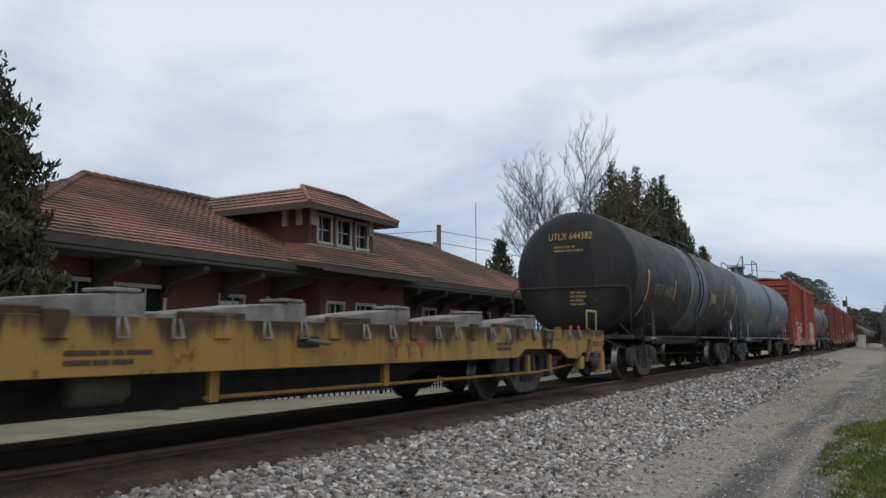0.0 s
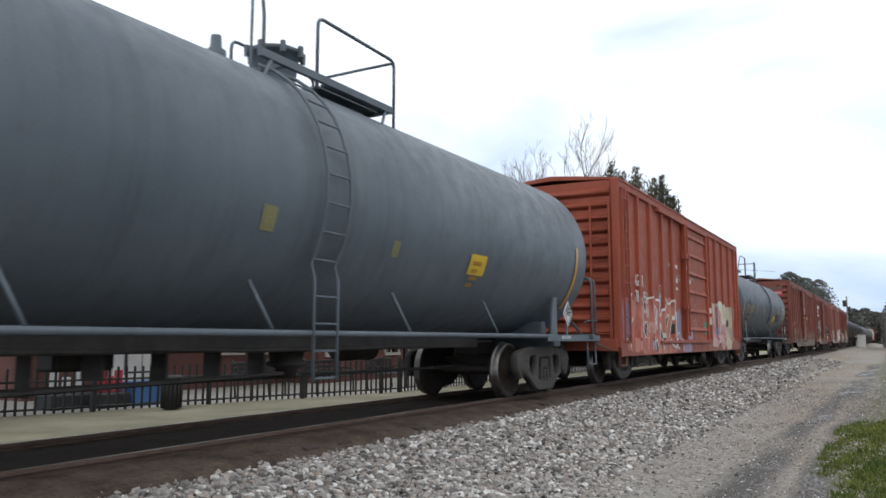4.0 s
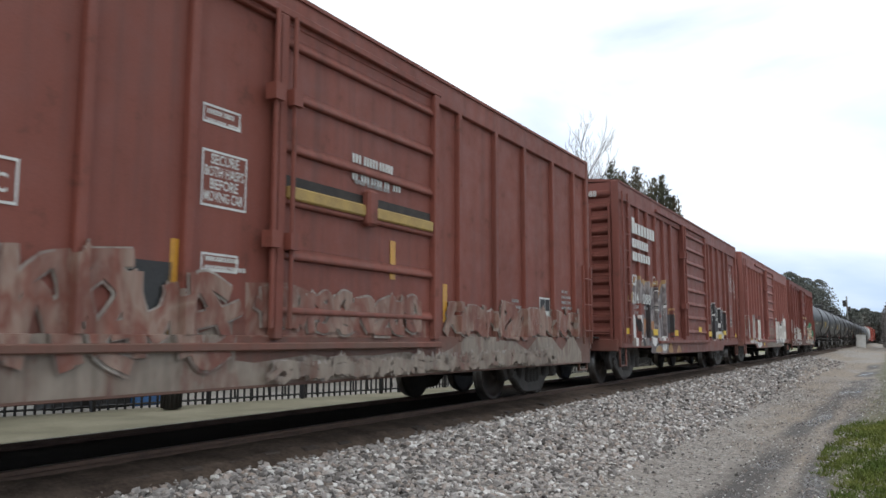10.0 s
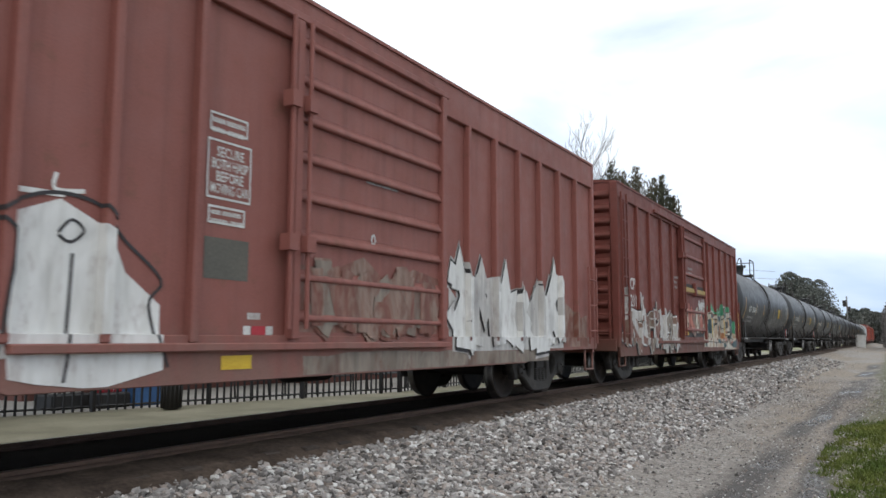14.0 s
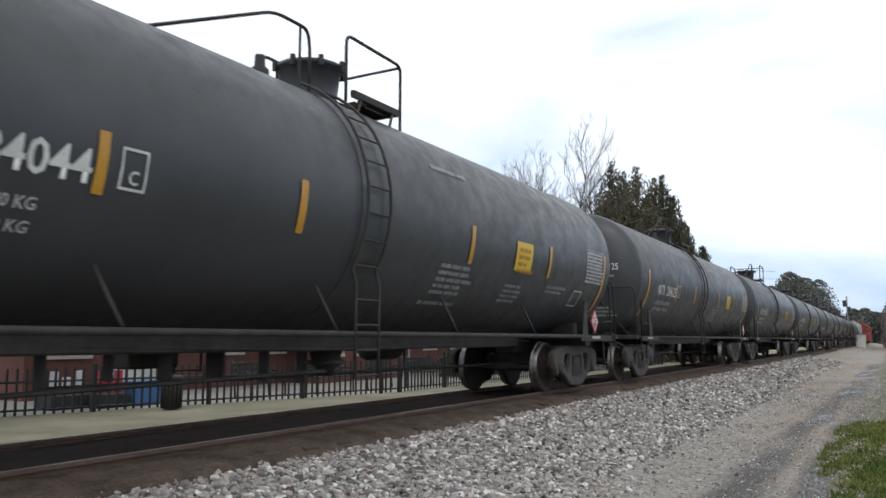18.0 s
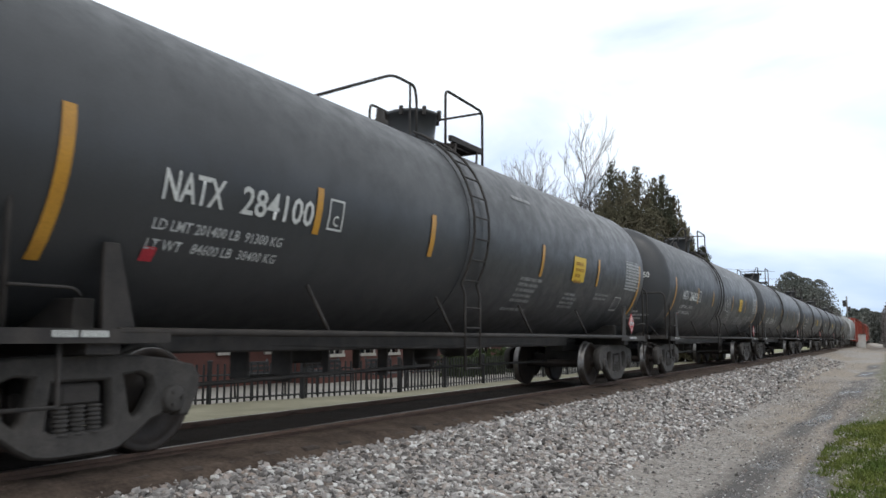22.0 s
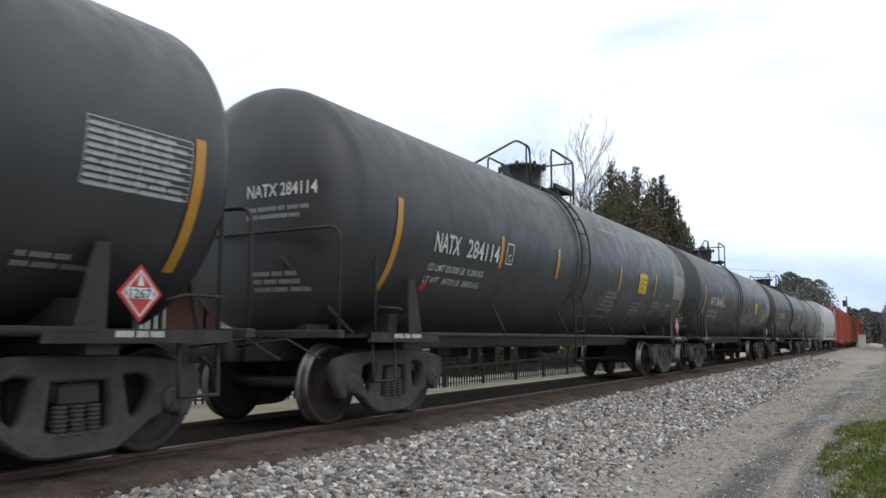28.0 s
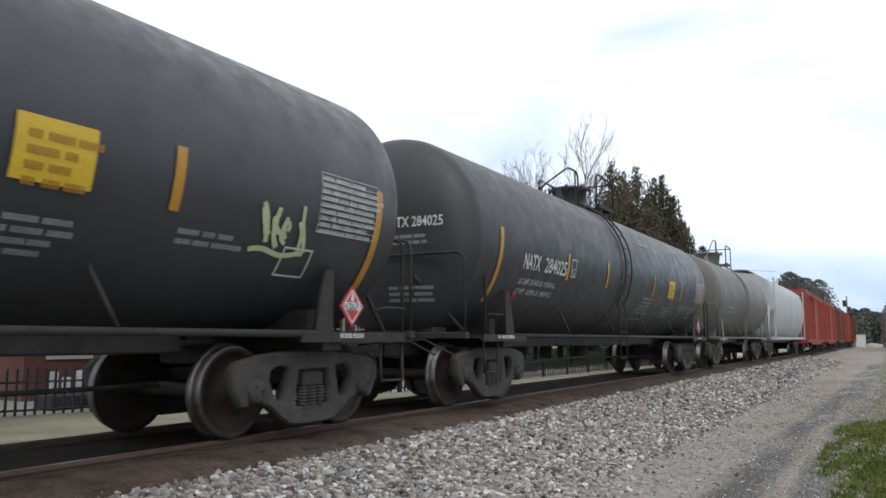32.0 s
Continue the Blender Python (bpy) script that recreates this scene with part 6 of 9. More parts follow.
def ring_of(y, z, ry, rz, k=26, cut=0.0):
    """An uneven round blot."""
    out = []
    for i in range(k):
        q = 2 * math.pi * i / k
        w = 1 + 0.13 * math.sin(3 * q + y * 7) + 0.09 * math.sin(5 * q + z * 9 + y)
        out.append((y + ry * w * math.cos(q), z + rz * w * math.sin(q)))
    return out


# ---- box cars ----
def box_car(name, y0, L, label, body, spec):
    """A box car from coupling y0 to y0 + L of the train."""
    rng = random.Random(int(y0 * 10) + 1)
    car = thing(name, label, "box car", "cars of the freight train", at=pose(0, y0, 0))
    a, b = spec.get("ends", (0.85, L - 0.8))
    W, top, low = 1.5, spec.get("top", 4.45), spec.get("low", 0.95)
    d0, d1 = spec["door"][0] + a, spec["door"][1] + a
    sill = spec.get("sill", 0.62)
    part("side_wall", boxes((W - 0.05, W, a, d0, low, top - 0.02)), body, car)
    part("side_wall", boxes((W - 0.05, W, d1, b, low, top - 0.02)), body, car)
    part("side_wall", boxes((-W, -W + 0.05, a, b, low, top - 0.02)), body, car)
    part("floor_frame", boxes((-W + 0.05, W - 0.05, a + 0.02, b - 0.02, low - 0.05, low + 0.12), (-0.22, 0.22, 0.4, L - 0.4, 0.66, low - 0.05)), m_steel_dark, car)
    for tc in spec["trucks"]:
        part("cross_bearer", boxes((-1.4, 1.4, tc - 0.15, tc + 0.15, 0.8, low), bevel=0.01), m_steel_dark, car)
        truck(car, tc)
    for k in range(5):
        y = spec["trucks"][0] + 2.2 + k * (spec["trucks"][1] - spec["trucks"][0] - 4.4) / 4
        part("cross_bearer", boxes((-1.4, 1.4, y - 0.06, y + 0.06, 0.72, low)), m_steel_dark, car)
    # sills, deeper between the trucks
    t0, t1 = (spec["trucks"][0] + 1.2, spec["trucks"][1] - 1.2) if not spec.get("deep") else (a - 0.5, b + 0.45) if spec["deep"] == "whole" else (spec["trucks"][0] + 1.2, b + 0.45)
    for s in (1, -1):
        edge = [(a, low - 0.14), (t0, low - 0.16), (t0 + 0.55, sill), (t1 - 0.55, sill), (t1, low - 0.16), (b, low - 0.14)] if not spec.get("deep") else [(a, sill), (b, sill)] if spec["deep"] == "whole" else [(a, low - 0.14), (t0, low - 0.16), (t0 + 0.55, sill), (b, sill)]
        me = plate([[(a, low + 0.06)] + edge + [(b, low + 0.06)]], 0.05, 0.006)
        me.transform(Matrix.Translation((s * (W + 0.03), 0, 0)))
        part("side_sill", me, body, car)
        part("top_chord", boxes((s * W - 0.03 if s > 0 else -W - 0.06, W + 0.06 if s > 0 else -W + 0.03, a, b, top - spec.get("chord", 0.34), top), bevel=0.012), body, car)
    # posts
    pw, pd = spec.get("post", (0.1, 0.075))
    for y in spec["posts"]:
        y += a
        part("side_post", boxes((W - 0.01, W + pd, y - pw / 2, y + pw / 2, low, top - spec.get("chord", 0.34) + 0.01), bevel=0.012), body, car)
        part("side_post", boxes((-W - pd, -W + 0.01, y - pw / 2, y + pw / 2, low, top - 0.33), bevel=0.012), body, car)
    if spec.get("inset"):
        y0i, y1i, z0i, z1i = spec["inset"]
        for q in ((y0i, y1i, z1i - 0.07, z1i), (y0i, y1i, z0i, z0i + 0.07), (y1i - 0.07, y1i, z0i, z1i), (y0i, y0i + 0.07, z0i, z1i)):
            part("inset_frame", boxes((W - 0.01, W + 0.04, q[0] + a, q[1] + a, q[2], q[3]), bevel=0.01), body, car)
    # ends: pressed horizontal ribs between the corner posts
    for way, y in ((-1, a), (1, b)):
        part("end_wall", boxes((-W, W, min(y, y - way * 0.06), max(y, y - way * 0.06), low - 0.1, top - 0.03)), body, car)
        ribs = spec.get("ribs", 11)
        for k in range(ribs):
            z = low + 0.2 + (top - low - 0.5) * k / (ribs - 1)
            h = (top - low) / ribs * 0.3
            for x0, x1 in ((-W + 0.12, -0.85), (0.85, W - 0.1)) if spec.get("split", False) else ((-W + 0.12, W - 0.12),):
                rows, bm = [], bmesh.new()
                for i, (dz, dd) in enumerate(((-h, 0.0), (-h * 0.6, 0.05), (0, 0.085), (h * 0.6, 0.05), (h, 0.0))):
                    rows.append([bm.verts.new((x0 + (0.06 if i in (0, 4) else 0), y + way * dd, z + dz)), bm.verts.new((x1 - (0.06 if i in (0, 4) else 0), y + way * dd, z + dz))])
                for p, q in zip(rows, rows[1:]):
                    f = bm.faces.new((p[0], p[1], q[1], q[0]))
                    f.smooth = True
                for side in (0, 1):
                    bm.faces.new([r[side] for r in rows])
                bmesh.ops.recalc_face_normals(bm, faces=bm.faces[:])
                part("end_rib", bm, body, car)
        for s in (1, -1):
            part("corner_post", boxes((s * W - 0.1, s * W + 0.07, y - 0.07, y + 0.09 if way < 0 else y + 0.07, low - 0.15, top - 0.02) if s > 0 else (s * W - 0.07, s * W + 0.1, y - 0.07, y + 0.07, low - 0.15, top - 0.02), bevel=0.02), body, car)
        for s, yy in ((1, y),):
            z1 = top - 0.25 if (way < 0) == spec.get("tall_ladder_first", True) else 2.35
            ladder(car, W + 0.13, yy - way * 0.08, yy - way * 0.52, low - 0.05, z1, int((z1 - low) / 0.36), body)
        ladder_x = 0.95
        ez = low + 1.6 if spec.get("split", False) else top - 0.6
        lad = part("end_ladder", boxes((ladder_x - 0.02, ladder_x + 0.02, y + way * 0.12 - 0.02, y + way * 0.12 + 0.02, low, ez)), body, car)
        part("stringer", boxes((ladder_x + 0.4, ladder_x + 0.44, y + way * 0.12 - 0.02, y + way * 0.12 + 0.02, low, ez)), body, lad)
        for k in range(int((ez - low) / 0.42)):
            z = low + 0.15 + k * 0.42
            part("rung", rod(bmesh.new(), (ladder_x, y + way * 0.12, z), (ladder_x + 0.42, y + way * 0.12, z), 0.013, 6), body, lad)
        part("end_sill", boxes((-W, W, min(y, y + way * 0.12), max(y, y + way * 0.12), low - 0.22, low + 0.04), bevel=0.015), body, car)
        part("striker", boxes((-0.32, 0.32, min(y, y + way * 0.3), max(y, y + way * 0.3), 0.62, low + 0.02), bevel=0.03), m_steel_dark, car)
        part("crossover_step", boxes((-1.1, 1.1, min(y + way * 0.12, y + way * 0.42), max(y + way * 0.12, y + way * 0.42), low + 0.05, low + 0.09)), m_steel_dark, car)
        coupler(car, 0.0 if way < 0 else L, way, y)
        for s in (1, -1):
            part("sill_step", tube([(s * 1.5, y - way * 0.04, low - 0.1), (s * 1.5, y - way * 0.04, 0.42), (s * 1.5, y - way * 0.5, 0.42), (s * 1.5, y - way * 0.5, low - 0.1)], 0.02, 6), body, car)
    # roof
    bm = bmesh.new()
    rise = spec.get("rise", 0.17)
    ring = []
    for y in (a - 0.02, b + 0.02):
        ring.append([bm.verts.new((x, y, z)) for x, z in ((-W - 0.08, top - 0.01), (-W * 0.5, top + rise * 0.55), (0, top + rise), (W * 0.5, top + rise * 0.55), (W + 0.08, top - 0.01), (W + 0.08, top - 0.05), (0, top + rise - 0.1), (-W - 0.08, top - 0.05))])
    k = len(ring[0])
    for i in range(k):
        bm.faces.new((ring[0][i], ring[0][(i + 1) % k], ring[1][(i + 1) % k], ring[1][i]))
    bm.faces.new(ring[0][::-1])
    bm.faces.new(ring[1])
    part("roof", bm, spec.get("roof", body), car)
    for i in range(12):
        y = a + 0.6 + (b - a - 1.2) * i / 11
        me = plate([[(-W - 0.05, top + 0.0), (-W * 0.5, top + rise * 0.55 + 0.03), (0, top + rise + 0.03), (W * 0.5, top + rise * 0.55 + 0.03), (W + 0.05, top), (W * 0.5, top + rise * 0.55 - 0.02), (0, top + rise - 0.02), (-W * 0.5, top + rise * 0.55 - 0.02)]], 0.06)
        me.transform(Matrix.Translation((0, y, 0)) @ Matrix.Rotation(radians(90), 4, "Z"))
        part("roof_rib", me, spec.get("roof", body), car)
    # door
    dtop, dlow = top - spec.get("door_drop", 0.3), spec.get("door_low", 0.98)
    dx = W + spec.get("door_out", 0.05)
    door = part("door", boxes((W - 0.04, dx, d0, d1, dlow, dtop), bevel=0.01), body, car, "sliding steel door with pressed ribs")
    nr = spec.get("door_ribs", 7)
    for k in range(nr):
        z = dlow + (dtop - dlow) * (k + 0.5) / nr
        me = plate([[(0.0, -0.03), (0.05, -0.02), (0.05, 0.01), (0.0, 0.1)]], d1 - d0 - 0.2)
        me.transform(Matrix.Translation((dx - 0.003, (d0 + d1) / 2, z)) @ Matrix.Rotation(radians(-90), 4, "Z"))
        part("door_rib", me, body, door)
    for y in (d0 + 0.03, d1 - 0.03):
        part("door_post", boxes((dx - 0.02, dx + 0.075, y - 0.06, y + 0.06, dlow, dtop), bevel=0.012), body, door)
    if spec.get("lock_rods"):
        for y in (d0 - 0.12, d0 + 0.16):
            rod(bm := bmesh.new(), (dx + 0.1, y, dlow + 0.1), (dx + 0.1, y, dtop), 0.025, 8)
            for z in (1.9, 3.3):
                box(bm, dx + 0.02, dx + 0.15, y - 0.07, y + 0.07, z - 0.08, z + 0.08)
            part("lock_rod", bm, body, door)
    if spec.get("lever"):
        z = spec["lever"]
        # lever recess drawn as a dark plate on the door, shade in its colour
        part("door_recess", boxes((dx - 0.01, dx + 0.012, d0 + 0.15, d1 - 0.12, z - 0.13, z + 0.14)), m_steel_dark, door)
        part("door_handle", boxes((dx, dx + 0.07, d0 + 0.15, d1 - 0.12, z - 0.1, z + 0.03), bevel=0.015), spec.get("lever_mat", body), door)
        part("lever_hub", boxes((dx, dx + 0.12, (d0 + d1) / 2 - 0.1, (d0 + d1) / 2 + 0.1, z - 0.2, z + 0.2), bevel=0.03), body, door)
    part("door_track", boxes((W, W + 0.13, d0 - spec.get("slide", 3.0), d1 + 0.1, dlow - 0.1, dlow - 0.03), bevel=0.01), body, car)
    part("door_track", boxes((W + 0.02, W + 0.12, d0 - spec.get("slide", 3.0), d1 + 0.1, dtop, dtop + 0.08), bevel=0.01), body, car)
    # underframe gear
    bm = lathe([(-0.55, 0.05), (-0.5, 0.18), (-0.44, 0.22), (0.44, 0.22), (0.5, 0.18), (0.55, 0.05)], 16, "Y")
    part("air_reservoir", bm, m_steel_dark, car).location = (-0.5, L / 2 + 1.4, 0.62)
    part("brake_rigging", tube([(0.3, spec["trucks"][0] + 0.9, 0.55), (0.5, L / 2, 0.6), (0.3, spec["trucks"][1] - 0.9, 0.55)], 0.022, 6), m_steel_dark, car)
    # markings
    X = W + 0.006
    for text, y, z, h, w, *mm in spec.get("words", ()):
        mark(car, letters(text, h, w), mm[0] if mm else m_white_mark, X + (mm[1] if len(mm) > 1 else 0), y + a, z, name="lettering")
    for y, z, lines, w, h, *mm in spec.get("small", ()):
        mark(car, quads(word_bars(rng, y + a, z, lines, w, h, h * 0.9)), mm[0] if mm else m_dim_mark, X + (mm[1] if len(mm) > 1 else 0), name="small_lettering")
    for y, z, w, h, mm, *dxx in spec.get("patches", ()):
        mark(car, quads([(y + a, y + a + w, z, z + h)]), mm, X - 0.003 + (dxx[0] if dxx else 0), name="paint_patch")
    for y, z, w, h, *dxx in spec.get("frames", ()):
        e, y = 0.02, y + a
        mark(car, quads([(y, y + w, z, z + e), (y, y + w, z + h - e, z + h), (y, y + e, z, z + h), (y + w - e, y + w, z, z + h)]), m_white_mark, X + 0.001 + (dxx[0] if dxx else 0), name="stencil_frame")
    for seed, y, z, w, h, k, mm, wd in spec.get("sprays", ()):
        mark(car, scrawl(random.Random(seed), y + a, z, w, h, k, wd), mm, X + 0.004, name="graffiti", label="sprayed scrawl")
    for layers in spec.get("pieces", ()):
        for me, *_ in layers:
            me.transform(Matrix.Translation((0, a, 0)))
        drape(layers, car, spec, L)
    for text, x, z, h, w, *mm in spec.get("end_words", ()):
        me = letters(text, h, w)
        me.transform(Matrix.Translation((x, a - 0.1, z)) @ Matrix.Rotation(radians(-90), 4, "Z"))
        part("end_lettering", me, mm[0] if mm else m_white_mark, car)
    for x, z, w, h, mm in spec.get("end_patches", ()):
        part("end_panel", boxes((x, x + w, a - 0.095, a - 0.06, z, z + h)), mm, car)
    return car


# ---- flat car ----
m_stand = plain("grimy_grey_steel_stand", (0.13, 0.12, 0.105), (0.27, 0.255, 0.235), 0.75, 0, 4, 40, 0.3)


def flat_car(y0, L):
    car = thing("flat_car", "long dirty yellow flat car with grey loading stands", "flat car", "cars of the freight train", at=pose(0, y0, 0))
    a, b = 1.0, L - 1.0
    t0, t1 = 4.37, L - 4.37
    for s in (1, -1):
        me = plate([[(a, 1.15), (a, 0.72), (t0 - 1.9, 0.64), (t0 - 1.3, 0.65), (t0 - 0.85, 0.81), (t0 + 0.7, 0.84), (t0 + 1.0, 0.72), (t1 - 1.0, 0.7), (t1 - 0.7, 0.83), (t1 + 0.85, 0.81), (t1 + 1.3, 0.65), (t1 + 1.9, 0.63), (t1 + 2.1, 0.74), (b, 0.72), (b, 1.15)]], 0.05, 0.006)
        me.transform(Matrix.Translation((s * 1.38, 0, 0)))
        part("side_sill", me, m_yellow, car, "dirty yellow steel side sill")
    part("deck", boxes((-1.36, 1.36, a, b, 1.06, 1.13)), m_rust_deck, car, "rusty steel deck")
    part("centre_sill", boxes((-0.3, 0.3, 0.4, L - 0.4, 0.55, 1.05), bevel=0.02), m_steel_dark, car)
    part("belly_girder", plate([[(t0 + 1.9, 0.6), (t0 + 2.9, 0.3), (t1 - 2.9, 0.3), (t1 - 1.9, 0.6)]], 0.5, 0.01), m_steel_dark, car)
    for y in (a, b):
        part("end_sill", boxes((-1.38, 1.38, y - 0.06, y + 0.06, 0.62, 1.14), bevel=0.02), m_yellow, car)
    for way, y in ((-1, a), (1, b)):
        coupler(car, 0.0 if way < 0 else L, way, y)
        part("end_handrail", tube(rounded([(1.3, y - way * 0.68, 1.1), (1.3, y - way * 0.68, 1.55), (1.3, y - way * 0.1, 1.55), (1.3, y - way * 0.1, 1.1)], 0.04, 2), 0.02, 6), m_pale_rail, car)
        part("sill_step", tube([(1.38, y - way * 0.05, 0.7), (1.38, y - way * 0.05, 0.35), (1.38, y - way * 0.5, 0.35), (1.38, y - way * 0.5, 0.7)], 0.022, 6), m_yellow, car)
        part("grab_iron", tube([(1.46, y - way * 0.15, 0.95), (1.46, y - way * 0.75, 0.95)], 0.016, 6), m_yellow, car)
        part("corner_casting", boxes((1.2, 1.43, y - way * 0.9 if way > 0 else y, y if way > 0 else y + 0.9, 0.86, 1.16), bevel=0.02), m_yellow, car)
    truck(car, t0)
    truck(car, t1)
    for tc in (t0, t1):
        part("cross_bearer", boxes((-1.34, 1.34, tc - 0.2, tc + 0.2, 0.86, 1.05)), m_rust_deck, car)
    # stake pockets, tie-down loops and grey stands along the deck
    y = a + 0.6
    i = 0
    while y < b - 0.8:
        for s in (1, -1):
            if i % 3 == 1:
                part("stake_pocket", boxes((s * 1.4 - 0.03, s * 1.4 + 0.04, y - 0.1, y + 0.1, 0.98, 1.2), bevel=0.01), m_yellow, car)
            else:
                part("tie_down_loop", tube([(s * 1.43, y - 0.03, 1.15), (s * 1.45, y - 0.06, 0.99), (s * 1.45, y + 0.06, 0.99), (s * 1.43, y + 0.03, 1.15)], 0.012, 6), m_grey_metal, car)
        y += 0.56
        i += 1
    for k in range(9):
        yc = b - 3.4 - 2.1 * k
        me = plate([[(yc - 1.95, 1.13), (yc - 0.3, 1.13), (yc - 0.3, 1.33), (yc - 0.75, 1.3), (yc - 1.95, 1.18)]], 0.5, 0.01)
        me.transform(Matrix.Translation((1.05, 0, 0)))
        part("deck_ramp", me, m_stand, car, "dirty grey steel ramp on the deck")
        part("deck_skid", boxes((1.28, 1.36, yc - 1.75, yc - 0.95, 1.14, 1.22), bevel=0.01), m_yellow, car)
        st = part("loading_stand", boxes((1.0, 1.32, yc - 0.3, yc, 1.13, 1.35), bevel=0.015), m_stand, car, "grey steel loading stand")
        part("stand_cap", boxes((0.98, 1.33, yc - 0.36, yc - 0.06, 1.35, 1.385), bevel=0.008), m_stand, st)
        part("stand_end", boxes((1.05, 1.27, yc, yc + 0.008, 1.16, 1.32)), m_steel_dark, st)
    for y in (b - 1.65, b - 1.2):
        part("red_flag", boxes((1.28, 1.3, y, y + 0.1, 1.13, 1.24)), m_red_panel, car)
    # under the floor: reservoir, brake rod and hangers
    bm = lathe([(-0.3, 0.04), (-0.28, 0.11), (-0.23, 0.145), (0.23, 0.145), (0.28, 0.11), (0.3, 0.04)], 18, "Y")
    part("air_reservoir", bm, m_dull_plate, car, "grimy grey air tank").location = (0.8, b - 11.85, 0.57)
    part("reservoir_bracket", boxes((0.7, 0.95, b - 12.0, b - 11.7, 0.7, 0.82)), m_yellow, car)
    part("brake_rod", tube([(1.2, b - 11.0, 0.46), (1.2, t1 + 0.3, 0.42), (1.2, b - 1.2, 0.52)], 0.022, 6), m_yellow, car)
    for s in (1, -1):
        pad = part("jacking_pad", boxes((s * 1.4 - 0.03, s * 1.4 + 0.05, t1 + 0.12, t1 + 0.5, 0.82, 1.14), bevel=0.015), m_yellow, car)
        # slot not cut: a dark plate on the pad stands for its shade
        part("pad_slot", boxes((s * 1.4 + s * 0.052 - 0.004, s * 1.4 + s * 0.052 + 0.004, t1 + 0.26, t1 + 0.35, 0.83, 0.95)), m_steel_dark, pad)
        part("end_drop", boxes((s * 1.3 - 0.1, s * 1.3 + 0.12, b - 0.12, b + 0.06, 0.34, 0.75), bevel=0.02), m_yellow, car)
    brake = part("hand_brake", boxes((1.3, 1.42, b - 1.42, b - 1.2, 0.42, 0.66), bevel=0.02), m_yellow, car, "hand brake gear at the car's end")
    part("brake_arm", rod(bmesh.new(), (1.45, b - 1.2, 0.56), (1.45, b - 0.85, 0.95), 0.035, 8, 0.045), m_rust_deck, brake)
    part("brake_arm", rod(bmesh.new(), (1.43, b - 0.9, 0.58), (1.43, b - 0.42, 0.73), 0.035, 8), m_rust_deck, brake)
    part("brake_drum", lathe([(-0.08, 0.02), (-0.08, 0.14), (0.08, 0.14), (0.08, 0.02)], 14, "X"), m_steel_dark, brake).location = (1.42, b - 0.72, 0.55)
    for y in (b - 10.9, b - 8.0, t1 - 0.15, t1 + 0.85):
        part("rod_hanger", boxes((1.18, 1.23, y - 0.06, y + 0.06, 0.42, 0.72)), m_yellow, car)
    lock = part("winch_bracket", boxes((1.38, 1.43, b - 9.95, b - 9.6, 0.9, 1.02), bevel=0.012), m_steel_dark, car, "dark winch bracket on the sill")
    part("winch_bar", rod(bmesh.new(), (1.47, b - 9.85, 0.97), (1.47, b - 9.5, 0.94), 0.022, 8), m_dull_plate, lock)
    rng = random.Random(2)
    for yy, z, n_l, w in ((b - 12.6, 0.9, 2, 0.62), (b - 5.2, 0.93, 2, 0.6)):
        mark(car, quads(word_bars(rng, yy, z, n_l, w, 0.042, 0.03)), m_black_ink, 1.412, name="small_lettering")
    for i in range(3):
        y = b - 8.15 + i * 0.3
        me = plate([[(y, 0.94), (y, 0.9), (y + 0.075, 0.9), (y + 0.075, 0.76), (y + 0.125, 0.76), (y + 0.125, 0.9), (y + 0.2, 0.9), (y + 0.2, 0.94)]], 0.003)
        mark(car, me, m_faded_red, 1.411, name="owner_mark")
    return car


# ---- covered hopper ----
def hopper_car(y0, L):
    car = thing("hopper_car", "light grey covered hopper car", "hopper car", "cars of the freight train", at=pose(0, y0, 0))
    a, b, W = 1.1, L - 1.1, 1.5
    bm = bmesh.new()
    side = [(0.5, 0.8), (1.25, 1.1), (1.5, 1.7), (1.58, 2.5), (1.5, 3.3), (1.3, 3.9), (0.8, 4.25), (0.0, 4.35)]
    side += [(-x, z) for x, z in reversed(side[:-1])]
    rings = []
    for y, k in ((a, 0.0), (a + 1.6, 1.0), (b - 1.6, 1.0), (b, 0.0)):
        rings.append([bm.verts.new((x, y, z if k or z > 2.6 else 2.6 - (2.6 - z) * 0.15)) for x, z in side])
    for p, q in zip(rings, rings[1:]):
        for i in range(len(p)):
            f = bm.faces.new((p[i], p[(i + 1) % len(p)], q[(i + 1) % len(p)], q[i]))
            f.smooth = True
    bm.faces.new(rings[0])
    bm.faces.new(rings[-1][::-1])
    bmesh.ops.recalc_face_normals(bm, faces=bm.faces[:])
    part("hopper_body", bm, m_hopper, car)
    for s in (1, -1):
        part("side_sill", boxes((s * 1.45 - 0.06, s * 1.45 + 0.06, 0.5, L - 0.5, 0.98, 1.12)), m_hopper, car)
    part("roof_walk", boxes((-0.35, 0.35, a, b, 4.46, 4.5)), m_grey_metal, car)
    for way, y in ((-1, a), (1, b)):
        ye = y - way * -0.5
        part("end_platform", boxes((-1.4, 1.4, min(ye, y - way * 1.2), max(ye, y - way * 1.2), 1.0, 1.06)), m_hopper, car)
        for s in (1, -1):
            part("end_strut", tube([(s * 1.3, ye, 1.05), (s * 1.3, y, 2.7)], 0.05, 6), m_hopper, car)
        ladder(car, 1.56, y - way * 0.1, y - way * 0.5, 1.0, 4.1, 8, m_hopper)
        coupler(car, 0.0 if way < 0 else L, way, ye)
    truck(car, 2.4)
    truck(car, L - 2.4)
    return car


# ---- the train, in its own measure along the line ----
TRAIN = []


